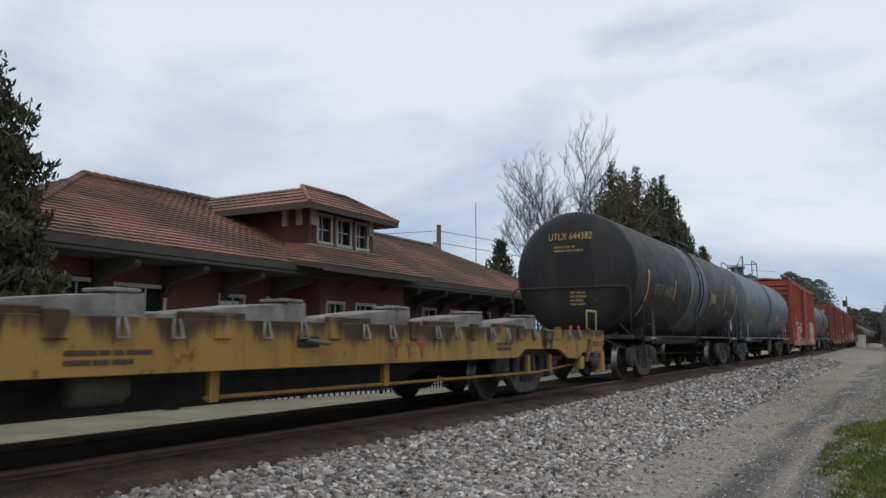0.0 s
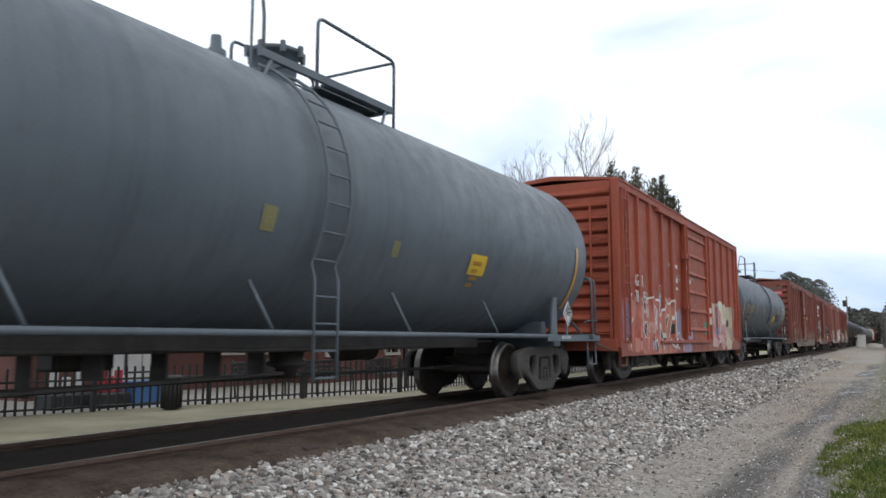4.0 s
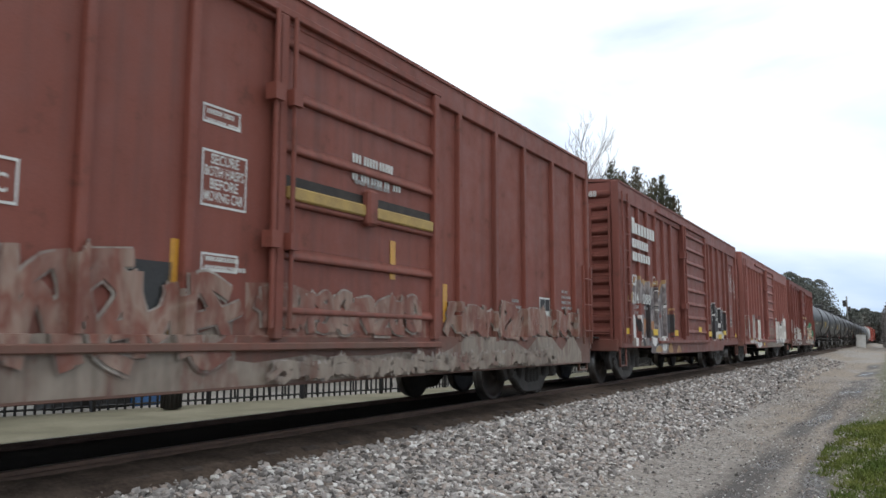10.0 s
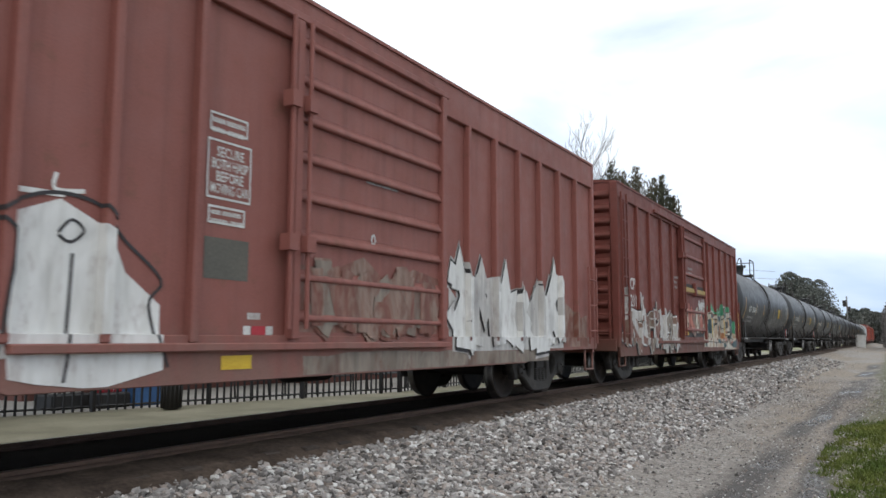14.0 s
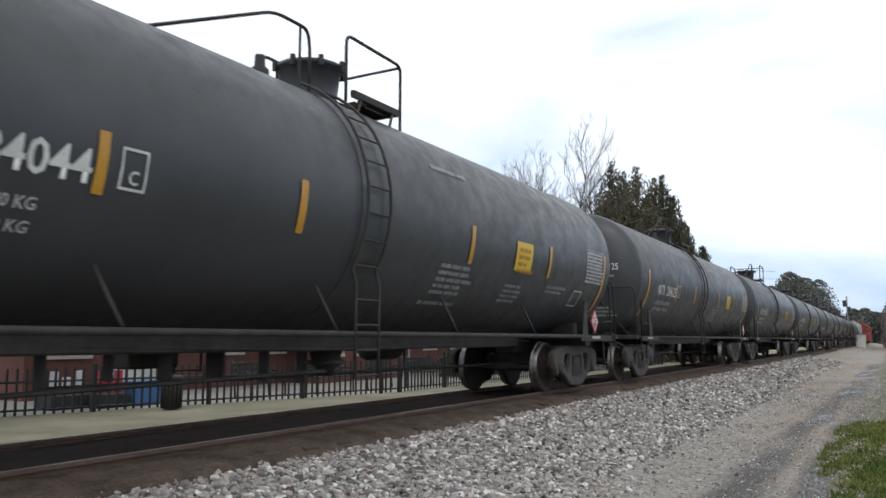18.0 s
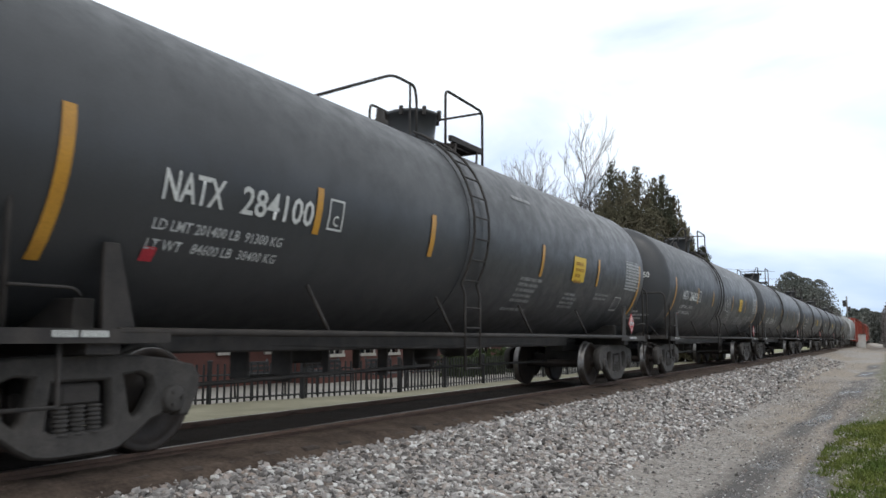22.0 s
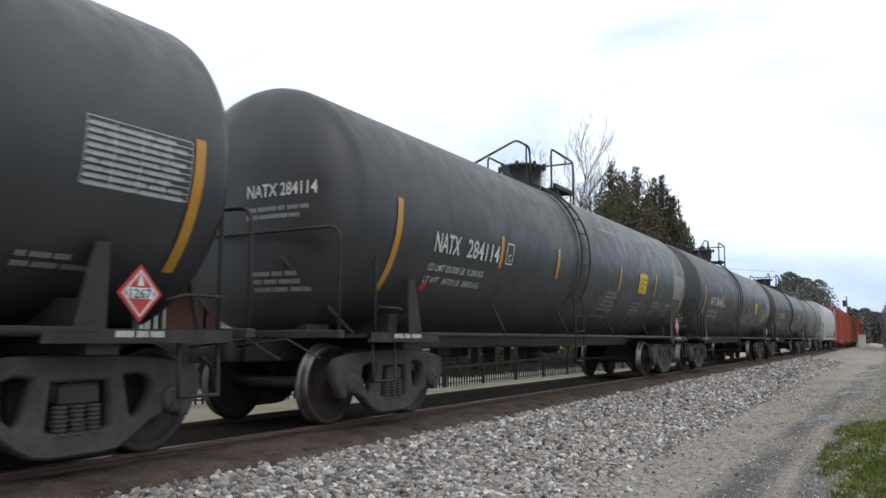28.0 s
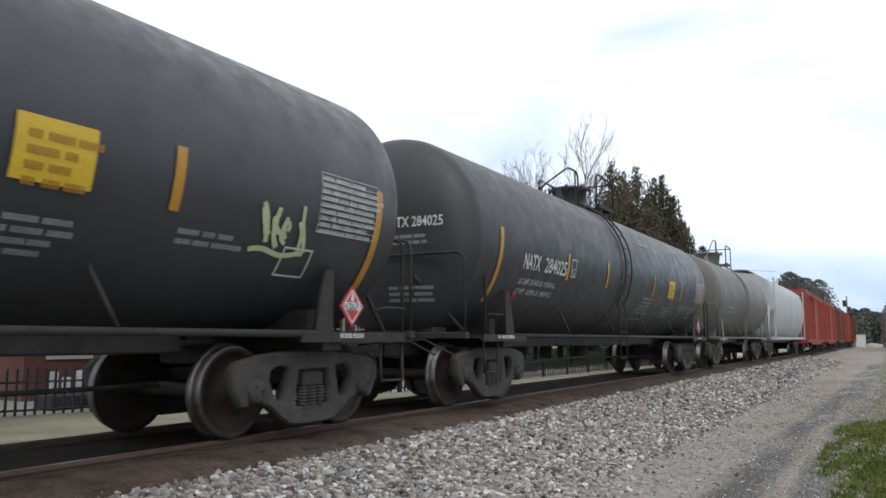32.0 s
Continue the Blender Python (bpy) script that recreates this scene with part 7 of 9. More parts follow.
def natx(y0, num, **more):
    L = more.pop("L", 18.85)
    limit, light = more.pop("loads", ("201300 LB  91300 KG", "84700 LB  38400 KG"))
    spec = dict(trucks=(2.15, L - 2.6), ends=(0.95, L - 1.6), strap=(8.05, 8.6), ladder=(8.08, 8.55), dome=(8.95, 0.42), deck=(8.95, 10.12), rail_from=8.8, loop_at=(5.8, 7.75, 8.45), loop_h=0.78, rail_at=(1.3, L - 1.2), rail_h=0.78,
                bands=(1.62, L - 1.95), strips=(7.02, 10.86, 13.88),
                words=[("NATX", 2.55, 2.12, 0.25, 0.7), (num, 3.47, 2.12, 0.25, 1.06), ("LD LMT " + limit, 2.54, 1.86, 0.095, 1.62, m_panel_mark), ("LT WT   " + light, 2.54, 1.68, 0.095, 1.62, m_panel_mark), ("C", 4.87, 2.17, 0.11, 0.09)], short=(4.61,),
                plates=((4.78, 2.12, 0.26, 0.33), (15.4, 1.55, 0.46, 0.33)), labels=((12.4, 2.06, 0.66, 0.46),), panels=((15.8, 2.08, 1.06, 0.62),),
                small=((10.1, 1.98, 5, 0.85, 0.055), (10.0, 1.4, 1, 1.0, 0.06), (12.3, 1.82, 4, 0.7, 0.05), (14.0, 1.9, 2, 0.8, 0.05), (9.9, 3.33, 1, 1.0, 0.07)),
                cards=((L - 2.3, 1.34),), end_cards=((0.05, 1.3),), end_words=[("NATX " + num, 0.05, 2.62, 0.15, 1.0)], end_small=((0.05, 2.5, 2, 0.85), (0.15, 1.75, 3, 0.7)))
    for k, v in more.items():
        if k.startswith("more_"):
            spec[k[5:]] = tuple(spec.get(k[5:], ())) + tuple(v)
        else:
            spec[k] = v
    car = tank_car("tank_car", y0, L, more.get("label", "black tank car with white stencilled numbers"), m_black_tank, m_steel_dark, spec)
    red = mark(car, quads([(2.54, 2.68, 1.56, 1.7)]), m_red_panel, 0, tank=(1.52, 2.55), name="red_tag")
    TRAIN.append((car, y0))
    return car


TRAIN.append((flat_car(-10.4, 27.6), -10.4))

TRAIN.append((tank_car("tank_car", 17.3, 16.6, "worn black tank car with faded gold letters", m_old_black, m_steel_dark, dict(
    trucks=(2.83, 13.95), ends=(1.0, 14.95), rail_at=(1.9, 15.1), dome=(8.4, 0.42), dome_h=0.14, deck=(8.5, 10.15), rail_from=9.2, loop_at=(5.2, 7.4, 8.2), ladder=(7.75, 8.2), strap=(6.75, 9.2), strap_mat=m_dark_slate, bands=(1.95, 14.77), strips=(4.75, 6.9, 9.85, 12.24), ink=m_gold_mark, small_ink=m_gold_mark, rail_h=0.8,
    words=[("UTLX", 2.6, 2.1, 0.28, 0.85, m_faint_gold), ("644382", 3.6, 2.1, 0.28, 1.0, m_faint_gold), ("METHYLENE DIPHENYL", 13.6, 2.86, 0.11, 0.88), ("DIISOCYANATE", 13.75, 2.68, 0.11, 0.6)],
    patches=((9.95, 2.16, 0.75, 0.3, m_olive), (13.55, 2.3, 0.98, 0.7, m_dull_plate), (14.55, 2.8, 0.12, 0.14, m_dim_mark), (13.0, 1.85, 0.3, 0.14, m_dim_mark)),
    card=m_white_card, un="3082", cards=((14.05, 1.47),), end_cards=((0.0, 1.5),), end_words=[("UTLX 644382", -0.55, 3.35, 0.17, 1.1)], end_small=((-0.4, 3.2, 2, 0.6), (0.0, 2.1, 4, 0.4)))), 17.3))
TRAIN.append((tank_car("tank_car", 33.9, 18.2, "weathered blue-grey tank car with faded gold letters", m_slate_tank, m_slate_tank, dict(
    trucks=(2.24, 14.85), ends=(1.2, 16.0), rail_at=(1.05, 16.9), dome=(8.75, 0.3), deck=(7.7, 10.4), rail_from=8.7, loop_at=(5.2, 7.7, 8.1), ladder=(7.85, 8.25), bands=(1.55, 15.5), strips=(), ink=m_gold_mark, small_ink=m_gold_mark, rail_h=0.8,
    words=[("UTLX", 2.32, 1.98, 0.26, 0.9, m_gold_mark), ("650305", 3.25, 1.98, 0.26, 1.0, m_gold_mark)], small=((2.4, 1.75, 2, 1.8, 0.06),), labels=((11.3, 1.88, 0.5, 0.3),), patches=((7.0, 2.0, 0.2, 0.25, m_olive), (9.3, 1.95, 0.15, 0.2, m_olive)),
    card=m_white_card, un="3082", cards=((15.3, 1.45),), end_words=[("UTLX 650305", -0.5, 3.3, 0.16, 1.05)], end_small=((-0.35, 3.12, 2, 0.55),))), 33.9))
TRAIN.append((tank_car("tank_car", 70.5, 18.15, "dark slate tank car with gold stencilled letters", m_dark_slate, m_dark_slate, dict(
    trucks=(2.9, 16.0), ends=(1.75, 16.75), rail_at=(1.85, 17.0), R=1.45, dome=(8.8, 0.28), dome_h=0.24, deck=(9.0, 11.05), rail_from=10.65, loop_at=(7.35, 8.5, 10.1), ladder=(9.75, 10.2), bands=(2.19, 16.5), strips=(5.81, 8.2, 10.96, 13.6), ink=m_gold_mark, small_ink=m_gold_mark, rail_h=0.85,
    words=[("UTLX", 2.95, 2.08, 0.34, 0.88), ("41517", 3.95, 2.08, 0.34, 0.72)], small=((3.1, 1.95, 1, 0.9, 0.07), (2.9, 1.75, 2, 1.4, 0.07)), labels=((11.66, 1.8, 0.8, 0.34),),
    patches=((3.35, 1.6, 0.45, 1.0, m_old_black), (12.52, 1.86, 1.6, 0.38, m_old_black), (12.8, 1.4, 0.5, 0.14, m_olive)), panels=((15.1, 2.05, 1.2, 0.62),), plates=((15.0, 1.6, 0.4, 0.3),),
    card=m_white_card, un="3082", cards=((16.65, 1.45),), end_cards=((0.3, 1.5),), end_words=[("UTLX 41517", -0.45, 3.3, 0.16, 1.0)], end_small=((-0.3, 3.12, 2, 0.55),))), 70.5))

TRAIN.append((box_car("box_car", 52.2, 18.1, "orange-red box car covered in graffiti", m_box_orange, dict(
    ends=(1.1, 17.2), deep="whole", trucks=(2.8, 15.7), door=(6.45, 9.75), door_ribs=6, lock_rods=True, post=(0.13, 0.08), posts=(0.54, 1.62, 2.77, 4.0, 5.1, 10.47, 11.59, 12.91, 14.2, 15.45), chord=0.2, top=4.5,
    words=[("AG", 1.16, 2.2, 0.27, 0.33, m_white_mark, 0.06), ("R", 1.78, 2.2, 0.27, 0.15, m_white_mark, 0.06), ("78", 1.19, 1.83, 0.27, 0.3, m_white_mark, 0.06), ("956", 1.87, 1.83, 0.27, 0.42, m_white_mark, 0.06)], small=((5.7, 2.75, 2, 0.4, 0.05), (7.1, 2.75, 1, 0.5, 0.05, m_dim_mark, 0.06), (15.0, 2.1, 4, 0.6, 0.06)),
    patches=((5.67, 2.92, 0.28, 0.1, m_white_mark), (5.69, 2.52, 0.25, 0.15, m_white_mark), (5.68, 2.32, 0.24, 0.08, m_white_mark), (6.72, 2.96, 0.26, 0.14, m_white_mark, 0.06), (7.12, 2.58, 0.25, 0.1, m_white_mark, 0.06), (4.8, 2.92, 0.2, 0.09, m_dim_mark), (13.42, 1.44, 0.4, 0.22, m_black_ink, 0.03)),
    frames=((3.67, 2.05, 0.25, 0.3),), ribs=12, pieces=[salmon_and_lilac_letters()])), 52.2))

TRAIN.append((box_car("box_car", 88.6, 17.75, "oxide red box car with a white number", m_box_brown, dict(
    trucks=(2.7, 15.05), deep="end", door=(6.6, 9.8), door_ribs=6, lever=2.42, lever_mat=m_gold_mark, lock_rods=True, post=(0.1, 0.07), split=True, posts=(0.55, 2.24, 3.35, 4.44, 5.5, 10.56, 11.78, 12.91, 14.21, 15.32), chord=0.36, top=4.42, sill=0.55,
    words=[("CP", 1.62, 2.3, 0.28, 0.48), ("214", 1.6, 1.85, 0.28, 0.56), ("801", 2.41, 1.85, 0.28, 0.42), ("C", 3.77, 1.95, 0.13, 0.1), ("LD LMT", 1.6, 1.5, 0.09, 0.55, m_dim_mark), ("LT WT", 1.6, 1.3, 0.09, 0.5, m_dim_mark),
           ("SECURE", 5.78, 2.5, 0.09, 0.36, m_white_mark), ("BOTH HASPS", 5.71, 2.39, 0.09, 0.5, m_white_mark), ("BEFORE", 5.78, 2.28, 0.09, 0.36, m_white_mark), ("MOVING CAR", 5.71, 2.17, 0.09, 0.5, m_white_mark)],
    small=((5.71, 2.98, 2, 0.38, 0.045, m_white_mark), (5.75, 1.69, 2, 0.36, 0.04, m_white_mark), (7.9, 3.0, 2, 0.9, 0.1, m_white_mark, 0.06), (7.95, 2.72, 1, 0.8, 0.05, m_dim_mark, 0.06), (2.1, 1.1, 2, 0.8, 0.05), (12.45, 1.6, 4, 0.25, 0.05), (14.7, 1.85, 4, 0.35, 0.05)),
    patches=((2.39, 2.2, 0.44, 0.22, m_red_panel), (1.55, 1.8, 1.3, 0.36, m_red_panel), (4.78, 1.2, 0.6, 0.4, m_black_ink), (3.31, 0.95, 0.12, 0.5, m_reflector), (13.62, 1.38, 0.5, 0.3, m_white_mark), (13.65, 1.46, 0.21, 0.19, m_black_ink, 0.004), (13.88, 1.46, 0.21, 0.19, m_black_ink, 0.004), (8.72, 1.67, 0.12, 0.45, m_reflector, 0.056), (10.15, 1.2, 0.12, 0.5, m_reflector), (13.2, 1.0, 0.1, 0.4, m_reflector), (0.08, 0.95, 0.09, 1.05, m_reflector, 0.075), (5.35, 0.9, 0.09, 0.9, m_reflector)),
    frames=((3.69, 1.87, 0.26, 0.32), (5.67, 2.12, 0.58, 0.5), (5.66, 2.85, 0.48, 0.17), (5.7, 1.56, 0.46, 0.16)), ribs=10, end_words=[("CP 214801", 0.28, 3.62, 0.15, 0.8)], end_patches=((0.2, 3.5, 0.95, 0.34, m_red_panel), (0.2, 3.85, 0.95, 0.22, m_patch)), pieces=[
        [(jag(random.Random(6), 0.3, 6.1, 0.57, 1.3, 0.6, 0.5), sp_dirt, 0.0015, "faded sprayed ground"), (jag(random.Random(7), 6.3, 9.6, 1.0, 1.55, 0.7, 0.5), sp_beige, 0.0015, "faded sprayed ground"), (jag(random.Random(8), 9.8, 15.6, 0.57, 1.15, 0.7, 0.5), sp_dirt, 0.0015, "faded sprayed ground")],
        [(jag(random.Random(9), 6.0, 14.0, 0.57, 0.84, 0.3, 0.4), sp_dirt, 0.002, "faded sprayed ground")],
        piece(111, 0.6, 6.0, 0.75, 1.65, 8, [sp_beige], sp_thin, None, None, None, False, 0.13, 0.018),
        piece(112, 6.5, 9.4, 1.05, 1.5, 6, [sp_beige], sp_thin, None, None, None, False, 0.1, 0.02),
        piece(113, 10.2, 15.4, 1.0, 1.5, 7, [sp_beige], sp_thin, None, None, None, False, 0.12, 0.015),
        piece(114, 6.6, 14.0, 0.6, 0.8, 20, [sp_dirt], sp_thin, None, None, None, True, 0.06, 0.012)])), 88.6))

TRAIN.append((box_car("box_car", 106.35, 17.8, "brown box car with a faded owner's name and grey graffiti", m_box_brown_grey, dict(
    trucks=(2.7, 15.1), door=(6.32, 9.74), door_ribs=8, lock_rods=True, inset=(14.4, 15.55, 1.05, 3.75), post=(0.1, 0.08), posts=(0.87, 1.64, 2.47, 3.31, 4.2, 5.06, 10.43, 11.2, 12.22, 13.36, 14.2), chord=0.42, top=4.45,
    words=[("CP", 0.99, 2.2, 0.25, 0.43, m_white_mark, 0.05), ("2", 0.97, 1.8, 0.24, 0.18, m_white_mark, 0.05), ("14", 1.22, 1.8, 0.24, 0.3, m_white_mark, 0.05), ("088", 1.76, 1.8, 0.24, 0.74, m_white_mark, 0.085), ("LD LMT", 0.97, 1.67, 0.08, 0.42, m_dim_mark, 0.085), ("LT WT", 0.97, 1.54, 0.08, 0.38, m_dim_mark, 0.085), ("201500", 1.81, 1.67, 0.08, 0.36, m_dim_mark, 0.085)],
    small=((14.42, 2.2, 5, 0.75, 0.045), (14.55, 1.85, 1, 0.5, 0.06)),
    patches=tuple((0.97 + i * w, z, w * (0.8 if i else 0.92), h + (0.1 if j == 0 and i == 0 else 0), m_white_mark, 0.083) for j, (n, w, z, h) in enumerate(((8, 0.272, 3.38, 0.26), (7, 0.213, 3.06, 0.2), (7, 0.237, 2.76, 0.2))) for i in range(n)) + tuple((y, z, w, 0.15, m_label, x) for y, z, w, x in ((0.13, 1.08, 0.43, 0.085), (2.72, 1.08, 0.45, 0.085), (5.45, 1.08, 0.44, 0.004), (8.24, 1.2, 0.49, 0.105), (9.99, 1.08, 0.48, 0.085), (11.69, 1.0, 0.58, 0.085), (12.69, 1.13, 0.55, 0.085), (15.51, 1.05, 0.48, 0.004))) + ((14.65, 1.48, 0.38, 0.24, m_black_ink),),
    frames=((14.6, 1.45, 0.46, 0.3), (14.6, 1.585, 0.46, 0.02), (14.82, 1.47, 0.02, 0.28), (2.82, 2.33, 0.26, 0.17, 0.08)), end_words=[("CP 214088", 0.3, 4.1, 0.13, 0.8)], ribs=12, pieces=[grey_bubble_letters()])), 106.35))

TRAIN.append((box_car("box_car", 124.15, 17.75, "faded red-brown box car with silver graffiti", m_box_faded, dict(
    ends=(0.75, 17.0), trucks=(2.6, 15.15), door=(6.55, 9.75), door_ribs=8, lock_rods=True, post=(0.09, 0.09), posts=(0.7, 1.99, 2.74, 3.52, 4.35, 5.26, 10.56, 11.49, 12.41, 13.34, 14.27, 15.2), chord=0.5, top=4.45,
    words=[("HS", 2.31, 2.1, 0.25, 0.33), ("61", 2.33, 1.65, 0.25, 0.3, m_white_mark, 0.01), ("334", 2.88, 1.65, 0.25, 0.49, m_white_mark, 0.01), ("632", 1.0, 2.0, 0.2, 0.35, m_dim_mark), ("SECURE", 5.53, 2.58, 0.09, 0.36, m_white_mark), ("BOTH HASP", 5.47, 2.47, 0.09, 0.48, m_white_mark), ("BEFORE", 5.53, 2.36, 0.09, 0.36, m_white_mark), ("MOVING CAR", 5.46, 2.25, 0.09, 0.5, m_white_mark), ("0", 8.0, 2.02, 0.13, 0.1, m_white_mark, 0.06)], small=((5.46, 2.92, 2, 0.42, 0.045, m_white_mark), (5.48, 2.1, 2, 0.4, 0.04, m_white_mark), (2.3, 1.55, 2, 0.9, 0.06), (6.0, 1.22, 1, 0.25, 0.06, m_white_mark), (7.9, 2.75, 1, 0.7, 0.04, m_dim_mark, 0.06)), frames=((5.43, 2.8, 0.5, 0.17), (5.41, 2.2, 0.58, 0.53), (5.44, 1.98, 0.48, 0.16)),
    patches=((3.09, 0.9, 0.39, 0.1, m_label, 0.06), (1.74, 0.95, 0.15, 0.1, m_label, 0.06), (5.61, 0.72, 0.4, 0.12, m_label, 0.06), (5.41, 1.5, 0.58, 0.36, m_dull_plate), (5.95, 1.02, 0.1, 0.08, m_white_mark), (6.06, 1.02, 0.2, 0.08, m_red_panel), (6.27, 1.02, 0.1, 0.08, m_white_mark)), end_words=[("HS 61334", 0.35, 3.95, 0.15, 0.75)], ribs=11, pieces=[
        silver_block_letters(),
        [(jag(random.Random(3), 6.7, 9.6, 1.05, 1.9, 0.4, 0.5), sp_beige, 0.0015, "faded sprayed ground")],
        piece(133, 6.9, 9.5, 1.05, 1.75, 6, [sp_dirt, sp_beige], sp_beige, None, None, None, False, 0.22, 0.03),
        piece(134, 10.05, 14.4, 0.82, 1.9, 5, [sp_white, sp_silver, sp_white], sp_black, sp_silver, sp_silver, None, True, 0.3, 0.03, 0.35),
        [(jag(random.Random(12), 14.2, 15.9, 0.85, 1.7, 0.5, 0.4), sp_beige, 0.0015, "faded sprayed ground"), (jag(random.Random(13), 6.8, 14.4, 0.63, 0.86, 0.25, 0.4), sp_dirt, 0.002, "faded sprayed ground")]])), 124.15))

TRAIN.append((box_car("box_car", 141.9, 17.8, "brown box car with green and black graffiti", m_box_green, dict(
    ends=(0.8, 17.0), deep="whole", trucks=(2.7, 15.1), door=(6.2, 9.6), door_ribs=6, lever=2.42, lever_mat=m_gold_mark, lock_rods=True, post=(0.1, 0.07), split=True, posts=(0.55, 1.68, 2.82, 4.1, 5.3, 10.55, 11.64, 12.84, 14.05, 15.2), chord=0.36, top=4.42,
    words=[("CP", 0.9, 2.1, 0.26, 0.42, m_white_mark, 0.05), ("211", 0.9, 1.72, 0.26, 0.5, m_white_mark, 0.05), ("2007", 15.53, 1.3, 0.14, 0.35, m_dim_mark)], small=((5.4, 2.7, 3, 0.6, 0.07), (7.2, 3.05, 2, 0.7, 0.07, m_dim_mark, 0.06), (14.55, 1.95, 4, 0.35, 0.05)), patches=((10.1, 2.1, 0.33, 0.7, m_salmon), (6.6, 1.1, 0.5, 0.16, m_label, 0.05), (13.34, 1.38, 0.42, 0.22, m_black_ink, 0.065), (10.74, 1.05, 0.1, 0.6, m_label, 0.065), (13.0, 1.05, 0.1, 0.6, m_label, 0.065), (16.08, 1.0, 0.12, 1.0, m_label, 0.075)), ribs=11, pieces=[
        green_and_cream_letters(),
        [(jag(random.Random(21), 6.4, 9.5, 1.05, 1.9, 0.5, 0.5), sp_black, 0.0015, "dark sprayed ground")],
        piece(143, 6.6, 9.5, 1.15, 1.95, 5, [sp_cream, sp_salmon, sp_beige], sp_black, None, None, None, False, 0.16, 0.03),
        piece(144, 8.6, 10.0, 1.7, 2.2, 5, [sp_white], sp_white, None, None, None, True, 0.04, 0.01),
        piece(145, 0.3, 5.8, 0.75, 1.75, 6, [sp_dirt, sp_beige, sp_silver], sp_white, sp_black, None, None, True, 0.18, 0.035)])), 141.9))

natx(159.75, "284044", loads=("201200 LB  91250 KG", "84800 LB  38450 KG"))
natx(178.6, "284125", loads=("201100 LB  91200 KG", "84900 LB  38500 KG"))
natx(197.4, "284100", loads=("201400 LB  91300 KG", "84600 LB  38400 KG"))
natx(216.3, "284050", loads=("201600 LB  91400 KG", "84400 LB  38300 KG"), more_sprays=((9, 9.3, 1.95, 1.1, 0.6, 5, m_white_tag, 0.03), (11, 13.7, 1.4, 0.85, 0.35, 3, m_dim_mark, 0.025)))
natx(235.2, "725404", L=20.2, words=[("CBTX", 2.78, 1.75, 0.26, 1.0), ("725404", 4.2, 1.75, 0.26, 1.38), ("C", 6.06, 1.8, 0.13, 0.1)], trucks=(2.24, 17.7), ends=(0.95, 18.8), bands=(1.25, 18.5), cards=((18.0, 1.34),), rail_at=(1.2, 18.95), end_words=[], short=(), strips=(4.9, 8.33, 11.28, 14.9),
     plates=((5.96, 1.74, 0.3, 0.36), (15.7, 1.42, 0.6, 0.32)), labels=(), patches=((8.75, 1.42, 0.6, 0.24, m_olive),), panels=((17.3, 2.12, 1.1, 0.5),), small=((2.7, 1.55, 2, 1.5, 0.07), (15.0, 1.36, 1, 1.6, 0.05), (17.0, 1.55, 2, 0.5, 0.05), (12.3, 1.5, 3, 0.7, 0.05)), label="black tank car with white stencilled number and thin strips")
natx(255.45, "284114")
tagged_tank = natx(274.3, "284184", more_sprays=((33, 14.9, 1.75, 0.8, 0.62, 4, m_lime_tag, 0.055),))
green_tag = stacked([bent(q, 5) for q in ([(5.36, 1.9), (5.23, 1.91), (5.23, 1.73), (5.42, 1.47), (5.74, 1.34)], [(5.5, 1.87), (5.54, 1.93), (5.87, 1.51)], [(5.72, 1.95), (5.84, 1.91), (6.18, 1.4), (5.97, 1.93), (6.15, 1.95), (6.46, 1.5)],
                                          [(6.35, 1.86), (6.49, 1.99), (6.78, 1.45), (6.74, 1.9), (6.93, 1.54)], [(5.44, 1.86), (6.21, 1.98)], [(5.48, 1.44), (5.98, 1.39), (7.04, 1.68)], [(5.85, 1.38), (6.24, 1.23)], [(6.54, 1.43), (6.85, 1.22)], [(6.89, 1.53), (7.17, 1.29)])], 0.045, 0, random.Random(3), 0.3)
mark(tagged_tank, green_tag, m_green_tag, 0, tank=(1.52, 2.55), name="graffiti", label="green sprayed scrawl")
natx(293.2, "284025")
TRAIN.append((tank_car("tank_car", 312.1, 14.6, "weathered grey tank car with rust streaks", m_tan_tank, m_tan_tank, dict(trucks=(2.2, 12.4), ends=(1.3, 13.3), rail_at=(1.2, 13.4), dome=(7.3, 0.5), small=((3.0, 2.2, 2, 1.5, 0.1),))), 312.1))
TRAIN.append((hopper_car(326.7, 18.4), 326.7))
y0 = 345.1
for k in range(5):
    m = (m_box_red, m_box_red, m_box_brown, m_box_red, m_box_brown)[k]
    TRAIN.append((box_car("box_car", y0, 17.7, "red box car in the middle of the train", m, dict(trucks=(2.7, 15.0), door=(6.3, 9.7), posts=(0.6, 1.7, 2.8, 3.9, 5.0, 10.8, 11.9, 13.0, 14.1, 15.2), top=4.4, patches=((1.2, 1.6, 1.2, 0.9, m_dim_mark),))), y0))
    y0 += 17.7


# ---- station ----
def slope(bm, pts, t=0.12):
    vs = [bm.verts.new(p) for p in pts]
    lo = [bm.verts.new((p[0], p[1], p[2] - t)) for p in pts]
    bm.faces.new(vs)
    bm.faces.new(lo[::-1])
    k = len(pts)
    for i in range(k):
        bm.faces.new((vs[i], lo[i], lo[(i + 1) % k], vs[(i + 1) % k]))
    return bm


